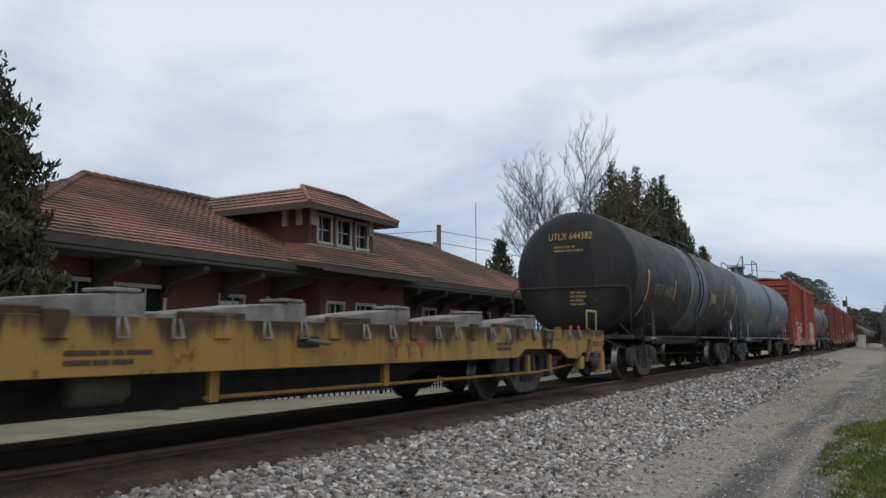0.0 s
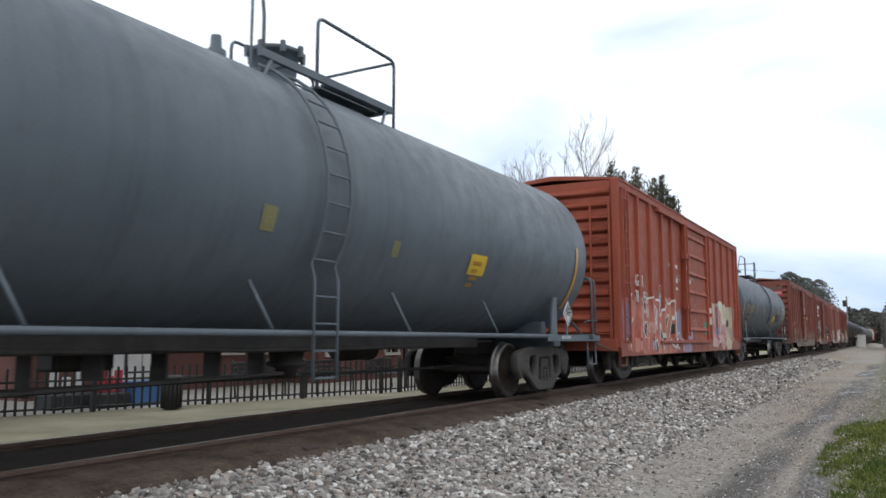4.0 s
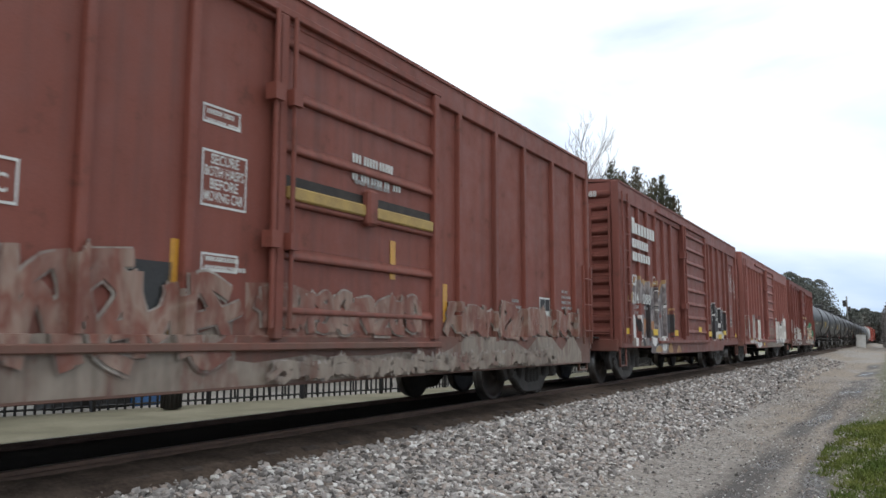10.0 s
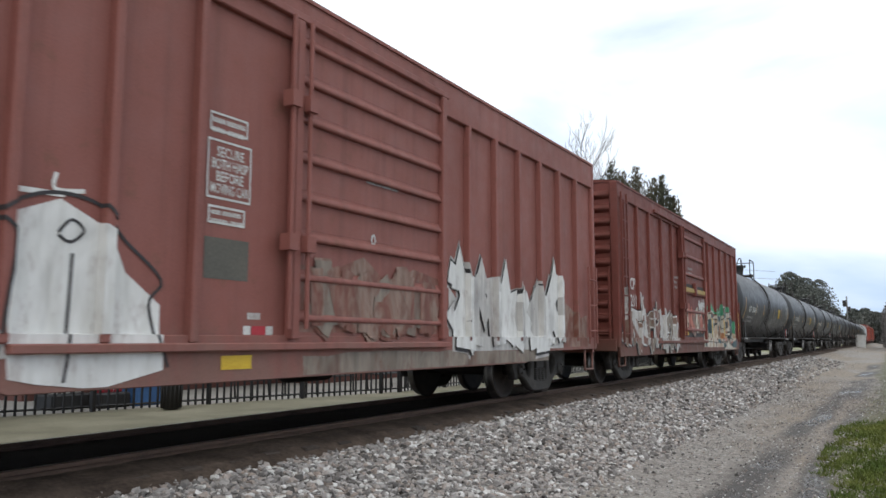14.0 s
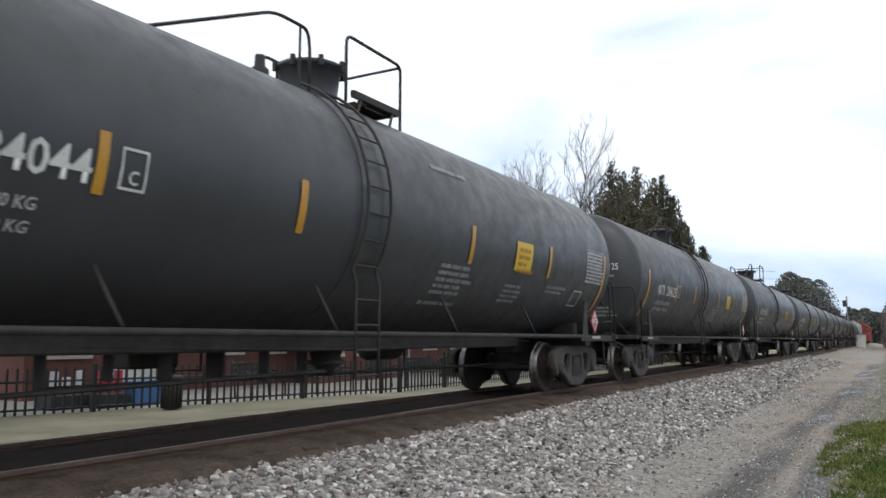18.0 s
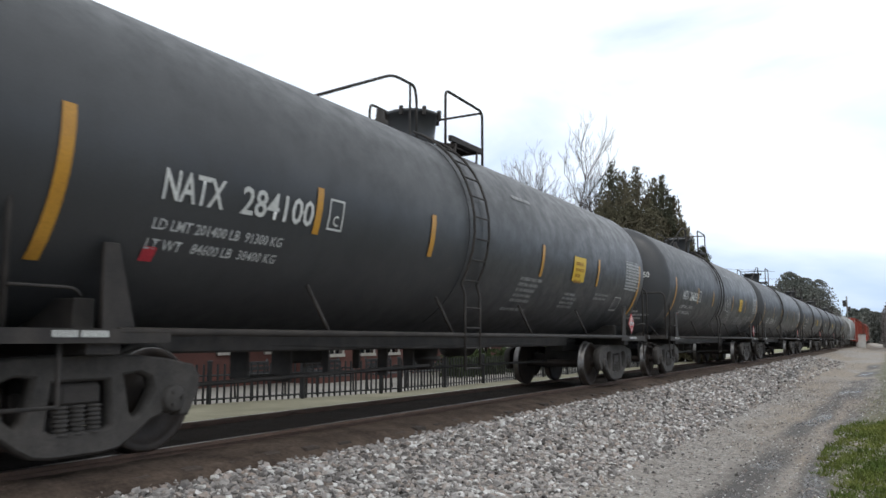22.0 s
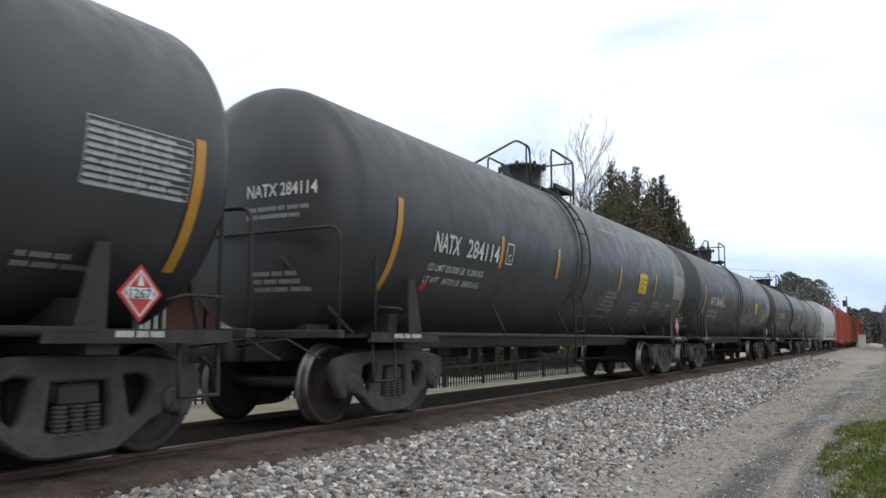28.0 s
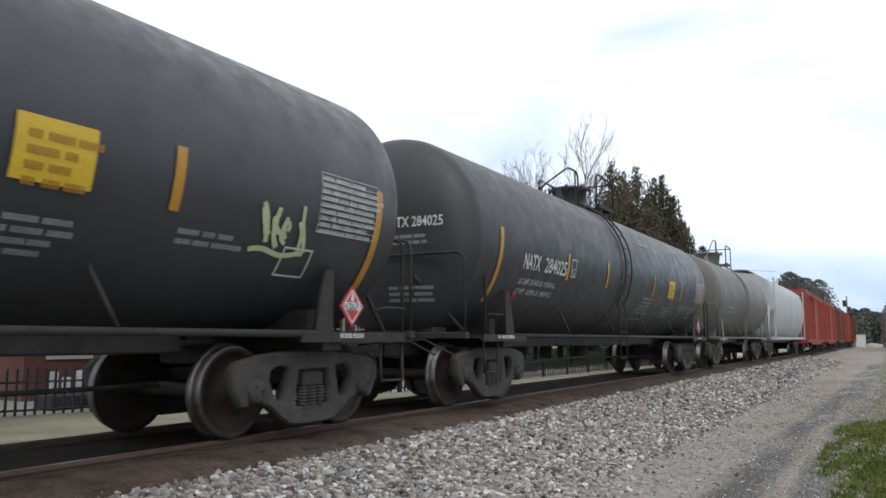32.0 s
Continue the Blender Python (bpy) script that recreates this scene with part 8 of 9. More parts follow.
def tiled(roof, pts, row=0.27):
    """Courses of clay tiles on a roof slope: pts = eave start, eave end, ridge end, ridge start."""
    e0, e1, r1, r0 = (Vector(p) for p in pts)
    up = ((r0 + r1) / 2 - (e0 + e1) / 2)
    nrm = (e1 - e0).cross(r0 - e0)
    if nrm.length < 1e-6:
        nrm = (e1 - e0).cross(r1 - e0)
    nrm.normalize()
    if nrm.z < 0:
        nrm = -nrm
    rows = max(2, int((e1 - e0).normalized().cross(r0 - e0).length / row))
    for i in range(rows):
        t0, t1 = i / rows, min(1.0, (i + 1.18) / rows)
        a, b = e0.lerp(r0, t0), e1.lerp(r1, t0)
        c, d = e1.lerp(r1, t1), e0.lerp(r0, t1)
        along = b - a
        if along.length < 0.3:
            continue
        bm = bmesh.new()
        k = max(1, int(along.length / 0.28))
        lo, hi, un = [], [], []
        for j in range(k + 1):
            for q in ((0.0, 0.5) if j < k else (0.0,)):
                s = (j + q) / k
                h = 0.06 if q else 0.046
                lo.append(bm.verts.new(a.lerp(b, s) + nrm * h))
                un.append(bm.verts.new(a.lerp(b, s)))
                hi.append(bm.verts.new(d.lerp(c, s) + nrm * (h - 0.045)))
        for j in range(len(lo) - 1):
            bm.faces.new((lo[j], lo[j + 1], hi[j + 1], hi[j]))
            bm.faces.new((un[j], un[j + 1], lo[j + 1], lo[j]))
        part("tile_course", bm, m_tile, roof)


GZ = -0.42
station = thing("station", "old red brick railway station with a clay tile roof", "station", kind="")
EX, EZ, RX, RZ = -8.6, 3.2, -14.5, 5.93
S0, S1 = 9.0, 42.0
BX = -20.4
wall_x = -10.3
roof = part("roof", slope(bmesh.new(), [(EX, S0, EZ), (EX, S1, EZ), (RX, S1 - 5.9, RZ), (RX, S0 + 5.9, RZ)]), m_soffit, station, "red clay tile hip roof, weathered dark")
tiled(roof, [(EX, S0, EZ), (EX, S1, EZ), (RX, S1 - 5.9, RZ), (RX, S0 + 5.9, RZ)])
for pts in ([(BX, S0, EZ), (EX, S0, EZ), (RX, S0 + 5.9, RZ), (RX, S0 + 5.9, RZ)],):
    part("roof_end", slope(bmesh.new(), pts[:3]), m_soffit, station)
    tiled(roof, pts)
part("roof_back", slope(bmesh.new(), [(BX, S1, EZ), (BX, S0, EZ), (RX, S0 + 5.9, RZ), (RX, S1 - 5.9, RZ)]), m_tile, station)
part("roof_end", slope(bmesh.new(), [(EX, S1, EZ), (BX, S1, EZ), (RX, S1 - 5.9, RZ)]), m_tile, station)
bm = bmesh.new()
for i in range(60):
    y = S0 + 5.9 + (S1 - S0 - 11.8) * i / 60
    rod(bm, (RX, y, RZ + 0.08), (RX, y + (S1 - S0 - 11.8) / 60 + 0.05, RZ + 0.05), 0.1, 8)
for i in range(26):
    p0, p1 = Vector((EX, S0, EZ)).lerp(Vector((RX, S0 + 5.9, RZ)), i / 26), Vector((EX, S0, EZ)).lerp(Vector((RX, S0 + 5.9, RZ)), (i + 1.1) / 26)
    rod(bm, p0 + Vector((0, 0, 0.1)), p1 + Vector((0, 0, 0.06)), 0.09, 8)
part("ridge_tiles", bm, m_tile, station)
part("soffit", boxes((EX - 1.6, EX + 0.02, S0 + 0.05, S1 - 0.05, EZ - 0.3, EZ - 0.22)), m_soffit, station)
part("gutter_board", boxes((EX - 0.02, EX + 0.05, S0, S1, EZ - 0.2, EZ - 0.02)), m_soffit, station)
for i in range(15):
    y = S0 + 1.2 + i * 2.15
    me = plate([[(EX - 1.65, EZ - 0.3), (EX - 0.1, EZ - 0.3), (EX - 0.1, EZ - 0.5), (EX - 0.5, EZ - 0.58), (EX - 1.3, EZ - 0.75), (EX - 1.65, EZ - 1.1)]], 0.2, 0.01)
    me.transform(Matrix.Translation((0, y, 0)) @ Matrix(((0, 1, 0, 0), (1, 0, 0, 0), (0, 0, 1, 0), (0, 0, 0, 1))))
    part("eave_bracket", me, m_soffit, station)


def wall_with_openings(name, x, y0, y1, z0, z1, openings, material, parent, t=0.3):
    """A wall along y at x, cut through at openings (y0, y1, z0, z1)."""
    y = y0
    for a, b, c, d in sorted(openings):
        part(name, boxes((x - t, x, y, a, z0, z1)), material, parent)
        if c > z0 + 0.02:
            part(name, boxes((x - t, x, a, b, z0, c)), material, parent)
        part(name, boxes((x - t, x, a, b, d, z1)), material, parent)
        y = b
    part(name, boxes((x - t, x, y, y1, z0, z1)), material, parent)


def window(parent, x, y0, y1, z0, z1, bars=2, material=None):
    material = material or m_cream
    f = 0.1
    w = part("window", boxes((x - 0.16, x + 0.04, y0 - f, y0, z0 - f, z1 + f), (x - 0.16, x + 0.04, y1, y1 + f, z0 - f, z1 + f), (x - 0.16, x + 0.06, y0 - f, y1 + f, z1, z1 + f), (x - 0.16, x + 0.08, y0 - f, y1 + f, z0 - f, z0)), material, parent, "window with a cream frame")
    part("pane", boxes((x - 0.14, x - 0.12, y0, y1, z0, z1)), m_glass, w)
    bm = bmesh.new()
    for i in range(1, bars + 1):
        y = y0 + (y1 - y0) * i / (bars + 1)
        box(bm, x - 0.15, x - 0.08, y - 0.02, y + 0.02, z0, z1)
    box(bm, x - 0.15, x - 0.07, y0, y1, (z0 + z1) / 2 - 0.025, (z0 + z1) / 2 + 0.025)
    part("glazing_bar", bm, material, w)
    return w


wins = [(11.3, 12.3, 0.6, 2.35), (13.0, 14.5, -0.35, 2.3), (16.6, 17.5, 0.6, 2.2), (18.6, 19.4, 0.6, 2.2), (25.8, 27.0, -0.3, 2.2), (28.2, 29.2, 0.6, 2.2), (30.6, 31.6, 0.6, 2.2), (33.4, 34.6, -0.3, 2.2), (36.4, 37.4, 0.6, 2.2)]
wall_with_openings("wall", wall_x, S0 + 1.7, S1 - 1.7, GZ, EZ - 0.2, wins, m_brick, station)
for a, b, c, d in wins:
    w = window(station, wall_x, a, b, c, d)
    if a in (13.0, 16.6, 18.6):
        # white panels added behind the bars of three openings
        part("blind", boxes((wall_x - 0.118, wall_x - 0.1, a + 0.03, b - 0.03, c + 0.02, d - (0.6 if a == 13.0 else 0.1)), bevel=0.004), m_white_card, w, "white panels behind the glazing bars")
part("wall", boxes((BX + 1.7, wall_x - 0.3, S0 + 1.7, S0 + 2.0, GZ, EZ - 0.2)), m_brick, station)
part("wall", boxes((BX + 1.7, wall_x - 0.3, S1 - 2.0, S1 - 1.7, GZ, EZ - 0.2)), m_brick, station)
part("wall", boxes((BX + 1.7, BX + 2.0, S0 + 2.0, S1 - 2.0, GZ, EZ - 0.2)), m_brick, station)
# projecting bay with its tiled skirt, and the dormer above
BYX, B0, B1 = -9.0, 19.6, 24.6
bwin = [(20.0, 20.8, 0.5, 2.1), (21.6, 22.6, 0.5, 2.1), (23.4, 24.2, 0.5, 2.1)]
wall_with_openings("bay_wall", BYX, B0, B1, GZ, 3.0, bwin, m_brick, station, 0.3)
for a, b, c, d in bwin:
    window(station, BYX, a, b, c, d)
part("bay_wall", boxes((wall_x, BYX - 0.3, B0, B0 + 0.3, GZ, 3.0)), m_brick, station)
part("bay_wall", boxes((wall_x, BYX - 0.3, B1 - 0.3, B1, GZ, 3.0)), m_brick, station)
DX, DY0, DY1 = -9.6, 19.75, 23.4
SK = [(-7.5, 17.85, 3.12), (-7.5, 24.3, 3.12), (DX, 23.5, 4.05), (DX, 19.7, 4.05)]
skirt = part("bay_roof", slope(bmesh.new(), SK), m_soffit, station, "bright red clay tile skirt roof")
tiled(skirt, SK, 0.26)
SL = [(-9.0, 17.85, 3.36), (-7.5, 17.85, 3.12), (DX, 19.7, 4.05), (-10.6, 19.7, 4.15)]
part("bay_roof_side", slope(bmesh.new(), SL), m_soffit, skirt)
tiled(skirt, SL, 0.26)
SR = [(-7.5, 24.3, 3.12), (-9.0, 24.9, 3.36), (-10.6, 23.6, 4.15), (DX, 23.5, 4.05)]
part("bay_roof_side", slope(bmesh.new(), SR), m_tile, skirt)
part("bay_gutter", boxes((-7.52, -7.45, 17.85, 24.3, 2.95, 3.09)), m_soffit, station)
dwin = [(20.2, 20.85, 4.2, 5.05), (21.25, 21.95, 4.2, 5.05), (22.35, 23.0, 4.2, 5.05)]
dormer = part("dormer", boxes((DX - 3.6, DX - 0.3, DY0, DY1, 3.9, 5.25)), m_brick, station, "red brick dormer with cream windows")
wall_with_openings("dormer_wall", DX, DY0, DY1, 3.9, 5.25, dwin, m_brick, dormer, 0.29)
for a, b, c, d in dwin:
    window(dormer, DX, a, b, c, d, 1)
part("dormer_sill", boxes((DX, DX + 0.12, DY0 - 0.1, DY1 + 0.1, 3.94, 4.06)), m_cream, dormer)
part("dormer_sill", boxes((DX - 2.4, DX, DY0 - 0.12, DY0 - 0.003, 3.94, 4.06)), m_cream, dormer)
for y in (DY0 + 0.12, DY1 - 0.25):
    part("dormer_pier", boxes((DX + 0.003, DX + 0.1, y - 0.12, y + 0.16, 4.7, 5.25)), m_cream, dormer)
for x in (DX - 0.3, DX - 0.9):
    part("dormer_pier", boxes((x - 0.2, x, DY0 - 0.1, DY0 - 0.003, 4.7, 5.25)), m_cream, dormer)
e0, e1, ex0, ex1 = 18.75, 23.9, -8.8, -14.4
HX, H0, H1, HZ = -10.2, 20.05, 22.5, 6.02
DR = [(ex0, e0, 5.2), (ex0, e1, 5.2), (HX, H1, HZ), (HX, H0, HZ)]
dr = part("dormer_roof", slope(bmesh.new(), DR, 0.16), m_soffit, station, "clay tile hip roof of the dormer")
tiled(dr, DR, 0.28)
DL = [(ex1, e0, 5.2), (ex0, e0, 5.2), (HX, H0, HZ), (ex1, H0, HZ)]
part("dormer_roof_end", slope(bmesh.new(), DL, 0.16), m_soffit, dr)
tiled(dr, DL, 0.28)
part("dormer_roof_end", slope(bmesh.new(), [(ex0, e1, 5.2), (ex1, e1, 5.2), (ex1, H1, HZ), (HX, H1, HZ)], 0.16), m_tile, dr)
part("dormer_roof_end", slope(bmesh.new(), [(ex1, H0, HZ), (HX, H0, HZ), (HX, H1, HZ), (ex1, H1, HZ)], 0.05), m_tile, dr)
bm = bmesh.new()
for p, q in (((ex0, e0, 5.25), (HX, H0, HZ + 0.06)), ((HX, H0, HZ + 0.06), (HX, H1, HZ + 0.06)), ((HX, H1, HZ + 0.06), (ex0, e1, 5.25))):
    p, q = Vector(p), Vector(q)
    for i in range(10):
        rod(bm, p.lerp(q, i / 10), p.lerp(q, (i + 1.1) / 10), 0.075, 8)
part("ridge_tiles", bm, m_tile, dr)


# ---- fence ----
fence = thing("fence", "black iron picket fence behind the track", "fence", at=pose(0, 0, 0))
FENCE = [Vector((-8.0, 5.0, 0)), Vector((-4.75, 17.2, 0)), Vector((-4.6, 44.0, 0))]
FZ = -0.42
picket = bpy.data.meshes.new("picket")
box(bm := bmesh.new(), -0.016, 0.016, -0.018, 0.018, 0.03, 0.86)
bm.to_mesh(picket)
bm.free()
picket.materials.append(m_fence)
post = bpy.data.meshes.new("post")
box(bm := bmesh.new(), -0.04, 0.04, -0.04, 0.04, 0.0, 0.9, 0.006)
box(bm, -0.05, 0.05, -0.05, 0.05, 0.89, 0.94, 0.015)
bm.to_mesh(post)
bm.free()
post.materials.append(m_fence)
for FA, FB in zip(FENCE, FENCE[1:]):
    flen = (FB - FA).length
    for i in range(int(flen / 0.165)):
        p = FA.lerp(FB, i * 0.165 / flen)
        part("picket", picket, None, fence).location = (p.x, p.y, FZ)
    for i in range(int(flen / 2.4) + 1):
        p = FA.lerp(FB, i * 2.4 / flen)
        part("post", post, None, fence).location = (p.x + 0.04, p.y, FZ)
    for z in (0.12, 0.62):
        part("fence_rail", rod(bmesh.new(), FA + Vector((0, 0, FZ + z)), FB + Vector((0, 0, FZ + z)), 0.02, 4), m_fence, fence)


# ---- yard behind the fence ----
m_blue = plain("blue_plastic", (0.05, 0.13, 0.3), (0.06, 0.16, 0.36), 0.45)
m_bin = plain("dark_bin_steel", (0.02, 0.02, 0.021), (0.035, 0.034, 0.033), 0.6)
m_hedge = plain("dark_hedge_leaf", (0.03, 0.045, 0.018), (0.06, 0.075, 0.03), 0.85, spec=0.2)
bin_ = thing("litter_bin", "dark slatted steel litter bin beside the fence", "bin", at=pose(-5.8, 10.7, -0.4))
part("bin_body", lathe([(0.02, 0.14), (0.04, 0.17), (0.58, 0.19), (0.6, 0.205), (0.65, 0.205), (0.67, 0.15)], 20, "Z"), m_bin, bin_)
for i in range(16):
    a = 2 * math.pi * i / 16
    part("bin_slat", tube([(math.cos(a) * 0.185, math.sin(a) * 0.185, 0.04), (math.cos(a) * 0.205, math.sin(a) * 0.205, 0.59)], 0.015, 4), m_bin, bin_)
cooler = thing("blue_crate", "blue plastic crate on the station yard", "crate", at=pose(-7.5, 11.4, GZ))
part("crate_body", boxes((-0.3, 0.3, -0.4, 0.4, 0.0, 0.42), bevel=0.03), m_blue, cooler)
part("crate_lid", boxes((-0.33, 0.33, -0.43, 0.43, 0.42, 0.5), bevel=0.02), m_blue, cooler)
for i, (x, y, w, m) in enumerate(((-8.0, 9.9, 0.45, m_white_card), (-7.6, 10.6, 0.35, m_red_panel))):
    pl = thing("planter", "low dark planter box with pale stakes", "planter", at=pose(x, y, GZ))
    part("planter_box", boxes((-0.3, 0.3, -w, w, 0, 0.3), bevel=0.03), m_bin, pl)
    for k in range(3):
        part("stake", boxes((-0.05, 0.05, -w * 0.7 + k * w * 0.6, -w * 0.7 + k * w * 0.6 + 0.14, 0.3, 0.75 - 0.12 * (k % 2)), bevel=0.01), m, pl)
for x, y, turn in ((-6.7, 14.2, 8), (-6.3, 16.3, -6), (-6.0, 18.6, 4), (-5.9, 20.6, 0)):
    bench = thing("garden_bench", "black iron bench behind the picket fence", "bench", "benches on the yard", at=pose(x, y, GZ, 0, 0, turn))
    for k in range(4):
        part("seat_slat", boxes((-0.24 + k * 0.12, -0.15 + k * 0.12, -0.72, 0.72, 0.42, 0.45), bevel=0.008), m_fence, bench)
    for k in range(3):
        part("back_slat", boxes((-0.3 - k * 0.02, -0.27 - k * 0.02, -0.72, 0.72, 0.52 + k * 0.12, 0.61 + k * 0.12), bevel=0.008), m_fence, bench)
    for sy in (-0.68, 0.68):
        part("bench_end", tube(rounded([(0.22, sy, 0.0), (0.2, sy, 0.62), (-0.22, sy, 0.64), (-0.3, sy, 0.42), (-0.26, sy, 0.0)], 0.08), 0.025, 6), m_fence, bench)
        part("back_post", tube([(-0.28, sy, 0.4), (-0.36, sy, 0.9)], 0.022, 6), m_fence, bench)
g = np.random.default_rng(31)
k = 9000
hp = np.stack([-7.4 + g.normal(0, 0.35, k), g.uniform(25, 47, k), np.zeros(k)], -1)
hp[:, 2] = GZ + g.uniform(0, 1, k) * (0.75 + 0.25 * np.sin(hp[:, 1] * 1.7))


# ---- trees ----
def prisms(segs):
    """Tapered bars (from, to, radius, radius, sides) as one mesh."""
    vs, fs = [], []
    for p, q, r0, r1, k in segs:
        d = (q - p).normalized()
        u = d.orthogonal().normalized()
        w = d.cross(u)
        i = len(vs)
        for c, r in ((p, r0), (q, r1)):
            for j in range(k):
                a = 2 * math.pi * j / k
                vs.append(c + u * (math.cos(a) * r) + w * (math.sin(a) * r))
        for j in range(k):
            fs.append((i + j, i + (j + 1) % k, i + k + (j + 1) % k, i + k + j))
    me = bpy.data.meshes.new("limbs")
    me.from_pydata(vs, [], fs)
    return me


def bare_tree(x, y, h, seed, lean=0.0, spread=0.75):
    rng = random.Random(seed)
    segs = []

    def limb(p, d, length, r, level):
        q = p
        k = 5 if level < 2 else 4
        for i in range(k):
            d2 = (d + Vector((rng.uniform(-1, 1), rng.uniform(-1, 1), rng.uniform(-0.2, 0.5))) * 0.14).normalized()
            e = q + d2 * length / k
            segs.append((q, e, r * (1 - 0.13 * i), r * (1 - 0.13 * (i + 1)), 7 if level < 2 else 3))
            if level < 5 and i >= (2 if level == 0 else 1):
                for _ in range(2 if level in (1, 2) else 1):
                    side = Vector((rng.uniform(-1, 1), rng.uniform(-1, 1), rng.uniform(-0.1, 0.7))).normalized()
                    limb(e, (d2 * 0.8 + side * spread).normalized(), length * rng.uniform(0.42, 0.62), max(0.011, r * 0.5), level + 1)
            q, d = e, d2
    t = thing("bare_tree", "leafless grey deciduous tree", "tree", at=pose(x, y, -0.5))
    limb(Vector((0, 0, 0)), Vector((lean, 0, 1)).normalized(), h * 0.68, h * 0.0125, 0)
    part("trunk", prisms(segs), m_bark, t)
    return t


def clumps(rng, points, size, material, name, parent, seed, wide=0.28):
    """Small leaf tufts: crossed bent blades at the points."""
    g = np.random.default_rng(seed)
    pts = np.array(points)
    k = len(pts)
    d = g.normal(size=(k, 3))
    d[:, 2] = np.abs(d[:, 2]) + 0.5
    d /= np.linalg.norm(d, axis=1)[:, None]
    s = np.cross(d, g.normal(size=(k, 3)))
    s /= np.linalg.norm(s, axis=1)[:, None]
    L = size * g.uniform(0.6, 1.4, k)[:, None]
    w = L * wide
    v = np.stack([pts - s * w, pts + s * w, pts + d * L * 0.6 + s * w * 1.2, pts + d * L, pts + d * L * 0.6 - s * w * 1.2], 1)
    me = bpy.data.meshes.new(name)
    me.vertices.add(k * 5)
    me.vertices.foreach_set("co", v.ravel())
    idx = (np.array([0, 1, 2, 3, 4])[None] + (np.arange(k) * 5)[:, None]).ravel().astype(np.int32)
    me.loops.add(k * 5)
    me.loops.foreach_set("vertex_index", idx)
    me.polygons.add(k)
    me.polygons.foreach_set("loop_start", np.arange(0, k * 5, 5, dtype=np.int32))
    me.update(calc_edges=True)
    me.materials.append(material)
    return part(name, me, None, parent)


def conifer(x, y, h, r, seed, material, label, density=1.0, zb=-0.5, size=0.22, blunt=0.62, clear=0.0):
    """A dense upright evergreen: lumpy spire of small sprays, thin at the tip."""
    g = np.random.default_rng(seed)
    t = thing("conifer", label, "tree", at=pose(x, y, zb))
    part("trunk", rod(bmesh.new(), (0, 0, 0), (0, 0, h * 0.93), r * 0.12, 8, 0.02), m_bark, t)
    k = int(16000 * density)
    u = 1 - np.sqrt(g.uniform(0, 1, k)) * 0.97
    a = g.uniform(0, 2 * math.pi, k)
    ph = g.uniform(0, 6.28, 6)
    lump = 0.16 * np.sin(3 * a + u * 9 + ph[0]) + 0.14 * np.sin(5 * a - u * 23 + ph[1]) + 0.12 * np.sin(2 * a + u * 41 + ph[2]) + 0.1 * np.sin(7 * a + u * 67 + ph[3])
    R = r * (np.clip(1 - u, 0, 1) ** blunt) * (0.95 + lump)
    d = R * (1 - 0.5 * g.uniform(0, 1, k) ** 1.6)
    pts = np.stack([np.cos(a) * d, np.sin(a) * d, clear + (h - clear) * u + 0.35 * r * lump + g.normal(0, 0.05 * r, k)], -1)
    tip = np.stack([g.normal(0, 0.07 * r, 300), g.normal(0, 0.07 * r, 300), h * g.uniform(0.86, 1.03, 300)], -1)
    clumps(None, np.concatenate([pts, tip]), size, material, "crown", t, seed, 0.12)
    return t


tagged(clumps(None, hp, 0.16, m_hedge, "hedge", None, 32), "low dark green hedge along the station yard", "hedge", kind="stuff")
conifer(-7.3, 7.55, 6.3, 1.45, 3, m_leaf, "tall dark green conifer beside the station", 2.2, -0.42, 0.15, 0.4, 1.3)
for i, (x, h) in enumerate(((-11.6, 12.9), (-15.0, 12.9), (-17.0, 12.0), (-10.6, 11.3))):
    bare_tree(x, 57 + i * 0.7, h, (7, 12, 18, 12)[i], (0.0, 0.04, 0.06, 0.0)[i], (0.5, 0.55, 0.55, 0.5)[i])
for i, (x, y, h, r) in enumerate(((-8.6, 50, 13.2, 1.6), (-7.8, 50, 12.4, 1.7), (-6.95, 50, 12.7, 1.6), (-6.05, 51, 12.0, 1.6), (-5.3, 50, 11.9, 1.35), (-4.7, 50.5, 10.6, 1.2), (-4.0, 50, 8.8, 1.2), (-2.95, 50.5, 7.2, 1.0), (-8.6, 49, 11.0, 1.7), (-7.3, 48.6, 11.0, 2.0), (-5.8, 48.6, 10.2, 1.9))):
    conifer(x, y, h * 0.972, r, 40 + i, m_leaf if i in (0, 4, 7) else m_leaf_brown, "tall dark bronze-green juniper tree", 1.5, -0.5, 0.2, 0.36)
conifer(-21.6, 60, 9.4, 2.6, 77, m_leaf, "bushy pine tree behind the station", 0.6, -0.5, 0.4)


def far_wood(name, x0, x1, y0, y1, h, count, seed, material, label, size):
    g = np.random.default_rng(seed)
    pts = []
    for i in range(count):
        cx, cy, hh = g.uniform(x0, x1), g.uniform(y0, y1), h * g.uniform(0.8, 1.05)
        k = 3200
        a, b = g.uniform(0, 6.28, k), g.uniform(0, 1, k)
        rr = hh * 0.3 * np.sqrt(1 - b ** 3) * g.uniform(0.45, 1.1, k)
        pts.append(np.stack([cx + np.cos(a) * rr, cy + np.sin(a) * rr, hh * (0.98 * b) - 0.5], -1))
    ob = clumps(None, np.concatenate(pts), size, material, name, None, seed)
    return tagged(ob, label, "trees", kind="stuff")


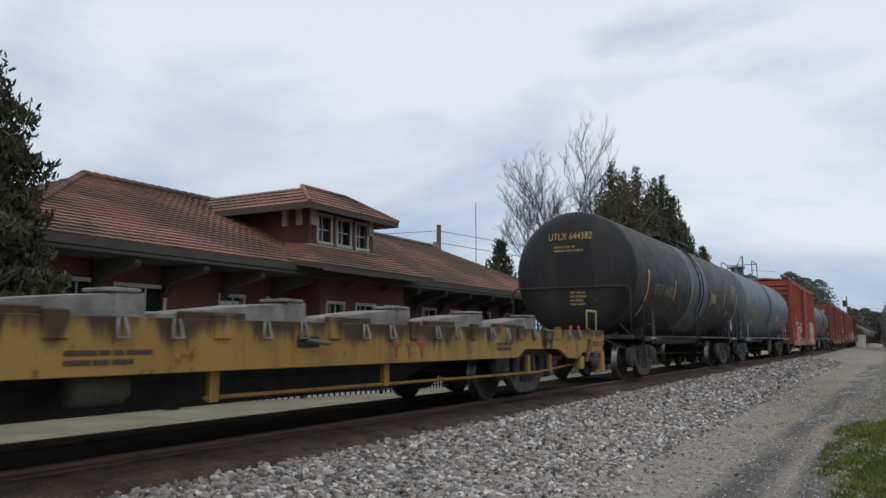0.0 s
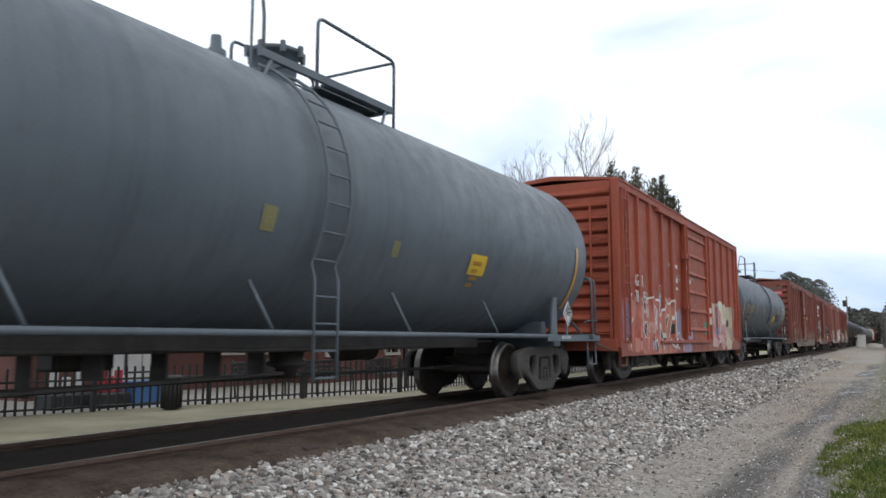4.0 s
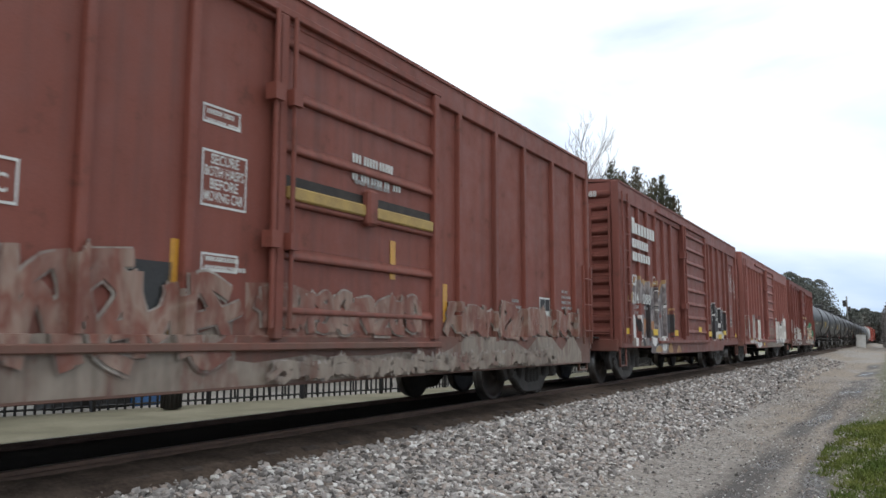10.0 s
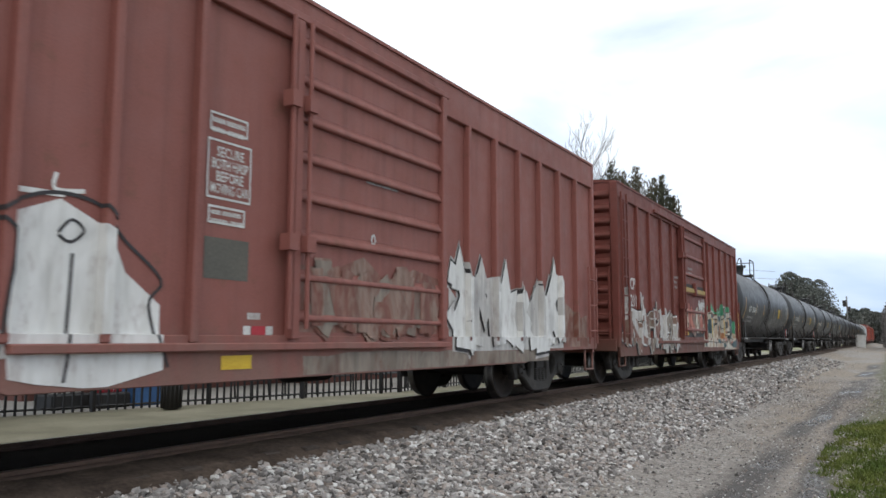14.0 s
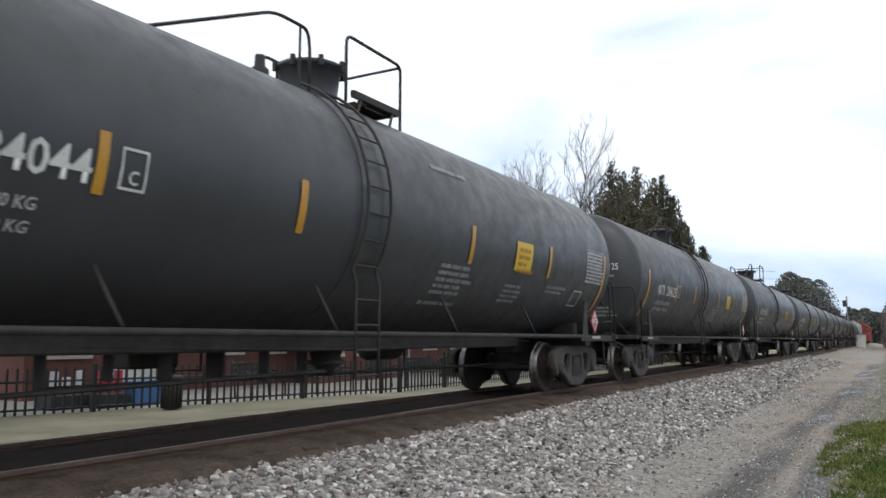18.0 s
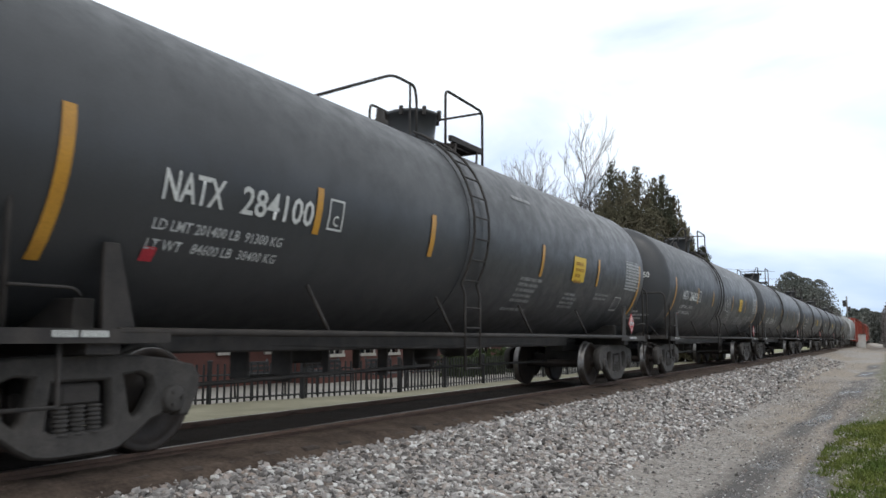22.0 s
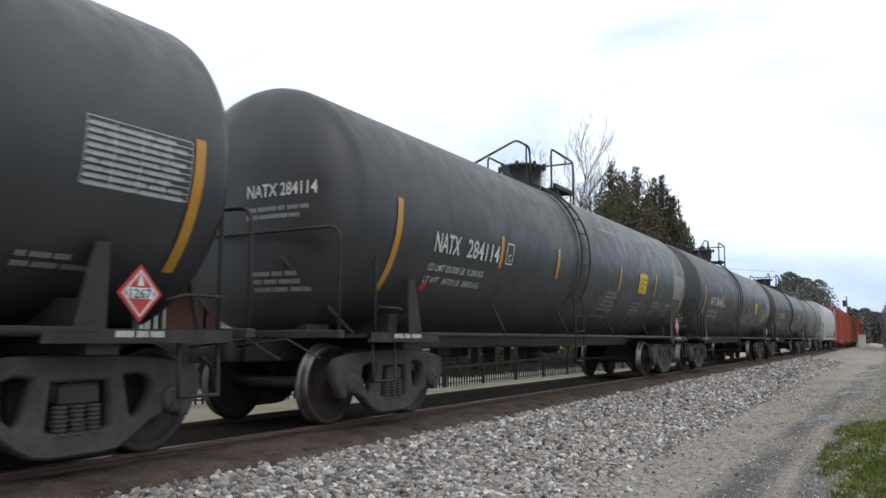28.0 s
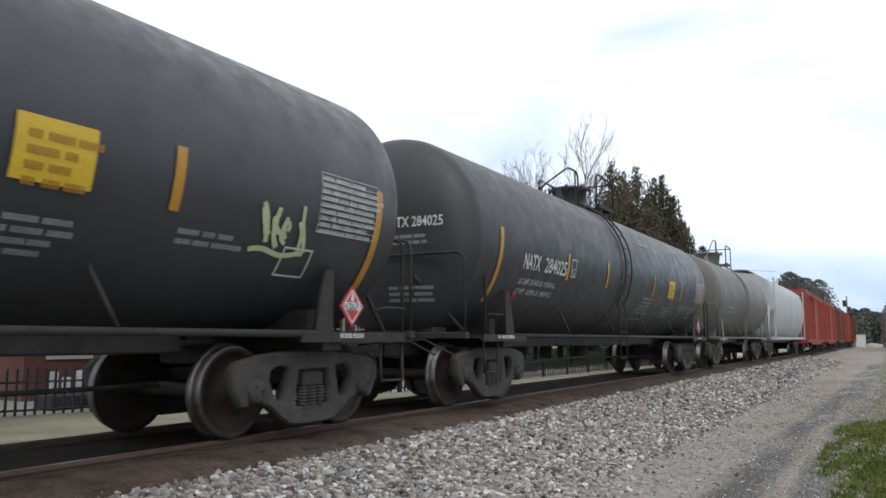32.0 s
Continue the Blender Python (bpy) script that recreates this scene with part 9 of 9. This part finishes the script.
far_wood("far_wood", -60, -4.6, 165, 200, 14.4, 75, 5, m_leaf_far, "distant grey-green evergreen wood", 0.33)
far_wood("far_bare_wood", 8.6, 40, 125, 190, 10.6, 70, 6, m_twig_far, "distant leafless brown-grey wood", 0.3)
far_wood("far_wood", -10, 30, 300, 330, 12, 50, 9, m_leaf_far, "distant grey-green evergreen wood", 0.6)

# utility pole, antenna and crossing signals
pole = thing("utility_pole", "weathered wooden utility pole with a transformer", "utility pole", at=pose(-19.1, 45, -0.5))
part("pole_shaft", rod(bmesh.new(), (0, 0, 0), (0, 0, 9.1), 0.2, 12, 0.15), m_wood_pole, pole)
part("transformer", rod(bmesh.new(), (0.0, -0.35, 7.0), (0.0, -0.35, 7.9), 0.22, 12), m_grey_metal, pole)
mast = thing("antenna_mast", "thin grey antenna mast", "antenna", at=pose(-23.9, 60, -0.5))
part("mast_tube", rod(bmesh.new(), (0, 0, 0), (0, 0, 13.4), 0.06, 6, 0.03), m_grey_metal, mast)
for zz in (5.8, 6.6):
    wire = tube([(-60, 30, zz + 2), (-40, 39, zz + 1.1), (-19.1, 45, zz + 1.6), (0 - 12, 62, zz + 0.6), (-3, 90, zz + 1.6)], 0.02, 4)
    tagged(part("overhead_wire", wire, m_steel_dark), "thin sagging overhead wire on poles", "wire")
hut = thing("signal_hut", "small white signal equipment hut by the crossing", "hut", at=pose(3.6, 150, -0.5))
part("hut_wall", boxes((-0.75, 0.75, -0.9, 0.9, 0, 2.3), bevel=0.03), m_white_card, hut)
part("hut_roof", boxes((-0.85, 0.85, -1.0, 1.0, 2.3, 2.42)), m_grey_metal, hut)
sig = thing("crossing_signal", "tall grey crossing signal mast with lights", "signal", at=pose(0 + 2.2, 138, -0.5))
part("signal_mast", rod(bmesh.new(), (0, 0, 0), (0, 0, 8.2), 0.1, 8), m_grey_metal, sig)
part("signal_head", boxes((-0.6, -0.1, -0.15, 0.15, 6.6, 7.6), (0.1, 0.5, -0.15, 0.15, 5.8, 6.6)), m_steel_dark, sig)

# grass by the road
g = np.random.default_rng(14)
k = 90000
gx, gy = 5.6 + np.abs(g.normal(0, 1.5, k)), g.uniform(6.5, 19, k)
keep = (0.45 * np.sin(gy * 1.3 + gx) + 0.45 * np.sin(gx * 3.1 - gy * 0.7) + 0.7 * np.sin(gx * 9 + gy * 4) * np.sin(gy * 6.3 - gx * 5) + g.uniform(-1.5, 1.5, k)) > 1.4 - np.clip((gx - 5.6) * 1.7, 0, 2.6) + np.clip((gy - 15) * 0.5, 0, 2)
pts = np.stack([gx, gy, bed_height(gx)], -1)[keep]
tagged(clumps(None, pts, 0.06, m_grass, "grass", None, 15, 0.08), "short patchy green grass beside the road", "grass", kind="stuff")


# far things turned about the camera eye to hold their place in view
EYE_TURN = Matrix.Translation(EYE) @ Matrix.Rotation(radians(0.64), 4, "Z") @ Matrix.Translation(-EYE)
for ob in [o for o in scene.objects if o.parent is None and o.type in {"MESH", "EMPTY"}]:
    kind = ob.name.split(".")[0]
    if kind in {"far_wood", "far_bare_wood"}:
        ob.matrix_basis = EYE_TURN @ ob.matrix_basis @ Matrix.Diagonal((1, 1, 1.018, 1))
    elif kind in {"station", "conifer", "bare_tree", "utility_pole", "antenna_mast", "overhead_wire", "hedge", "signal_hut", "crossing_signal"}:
        ob.matrix_basis = EYE_TURN @ ob.matrix_basis @ Matrix.Diagonal((1, 1, 1.006, 1))


# ---- what moves ----
PACE = [(0, 0.0), (1, 8.44), (2, 16.87), (3, 25.27), (4, 33.65), (5, 42.0), (6, 50.32), (7, 58.59), (8, 66.9), (9, 75.13), (10, 83.36), (11, 91.57), (12, 99.79), (13, 107.91), (14, 115.96), (15, 124.0), (16, 132.08),
        (17, 140.16), (18, 148.35), (19, 156.58), (20, 164.95), (21, 173.24), (22, 181.51), (23, 189.75), (24, 198.01), (25, 206.29), (26, 214.56), (27, 222.82), (28, 231.09), (29, 239.31), (30, 247.44), (31, 255.62), (32, 263.75)]
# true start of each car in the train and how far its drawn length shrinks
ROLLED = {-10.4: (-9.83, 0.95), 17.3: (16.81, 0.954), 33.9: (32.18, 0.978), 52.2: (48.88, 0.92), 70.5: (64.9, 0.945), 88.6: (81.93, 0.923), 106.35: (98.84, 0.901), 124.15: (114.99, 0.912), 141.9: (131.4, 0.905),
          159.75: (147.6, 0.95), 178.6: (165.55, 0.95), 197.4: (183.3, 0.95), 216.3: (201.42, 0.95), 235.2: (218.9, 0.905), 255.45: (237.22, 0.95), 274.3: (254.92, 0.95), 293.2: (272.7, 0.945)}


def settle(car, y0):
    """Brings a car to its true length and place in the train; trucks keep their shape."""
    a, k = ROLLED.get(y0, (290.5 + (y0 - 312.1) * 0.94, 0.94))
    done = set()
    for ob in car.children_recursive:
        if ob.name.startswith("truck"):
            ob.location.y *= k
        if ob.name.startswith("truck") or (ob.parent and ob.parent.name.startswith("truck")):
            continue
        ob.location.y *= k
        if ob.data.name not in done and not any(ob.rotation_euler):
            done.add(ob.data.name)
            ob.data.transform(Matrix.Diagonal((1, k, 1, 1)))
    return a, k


def gone(t):
    return float(np.interp(t, [p[0] for p in PACE], [p[1] for p in PACE]))


def motions():
    places = {}
    for car, start in TRAIN:
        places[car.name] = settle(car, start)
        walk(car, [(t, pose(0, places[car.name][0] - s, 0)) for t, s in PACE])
    for w, car, y, dy in WHEELS:
        y0, k = places[car.name]
        y = (y - dy) * k + dy
        ts = [t / 20 for t in range(641)]
        t_in = next((t for t in ts if y0 + y - gone(t) < 42), 32.0)
        t_out = next((t for t in ts if y0 + y - gone(t) < 1.0), 32.0)
        rows = [(0.0, pose(0, dy, WR))]
        t, a0 = t_in, gone(t_in)
        while t < t_out:
            t = min(32.0, t + 2 / 30)
            rows.append((t, pose(0, dy, WR, math.degrees((gone(t) - a0) / WR))))
            if t >= 32.0:
                break
        if rows[-1][0] < 32.0:
            rows.append((32.0, rows[-1][1]))
        if rows[1][0] > 0.1 and t_in > 0.05:
            rows.insert(1, (t_in, rows[0][1]))
        walk(w, rows)


motions()
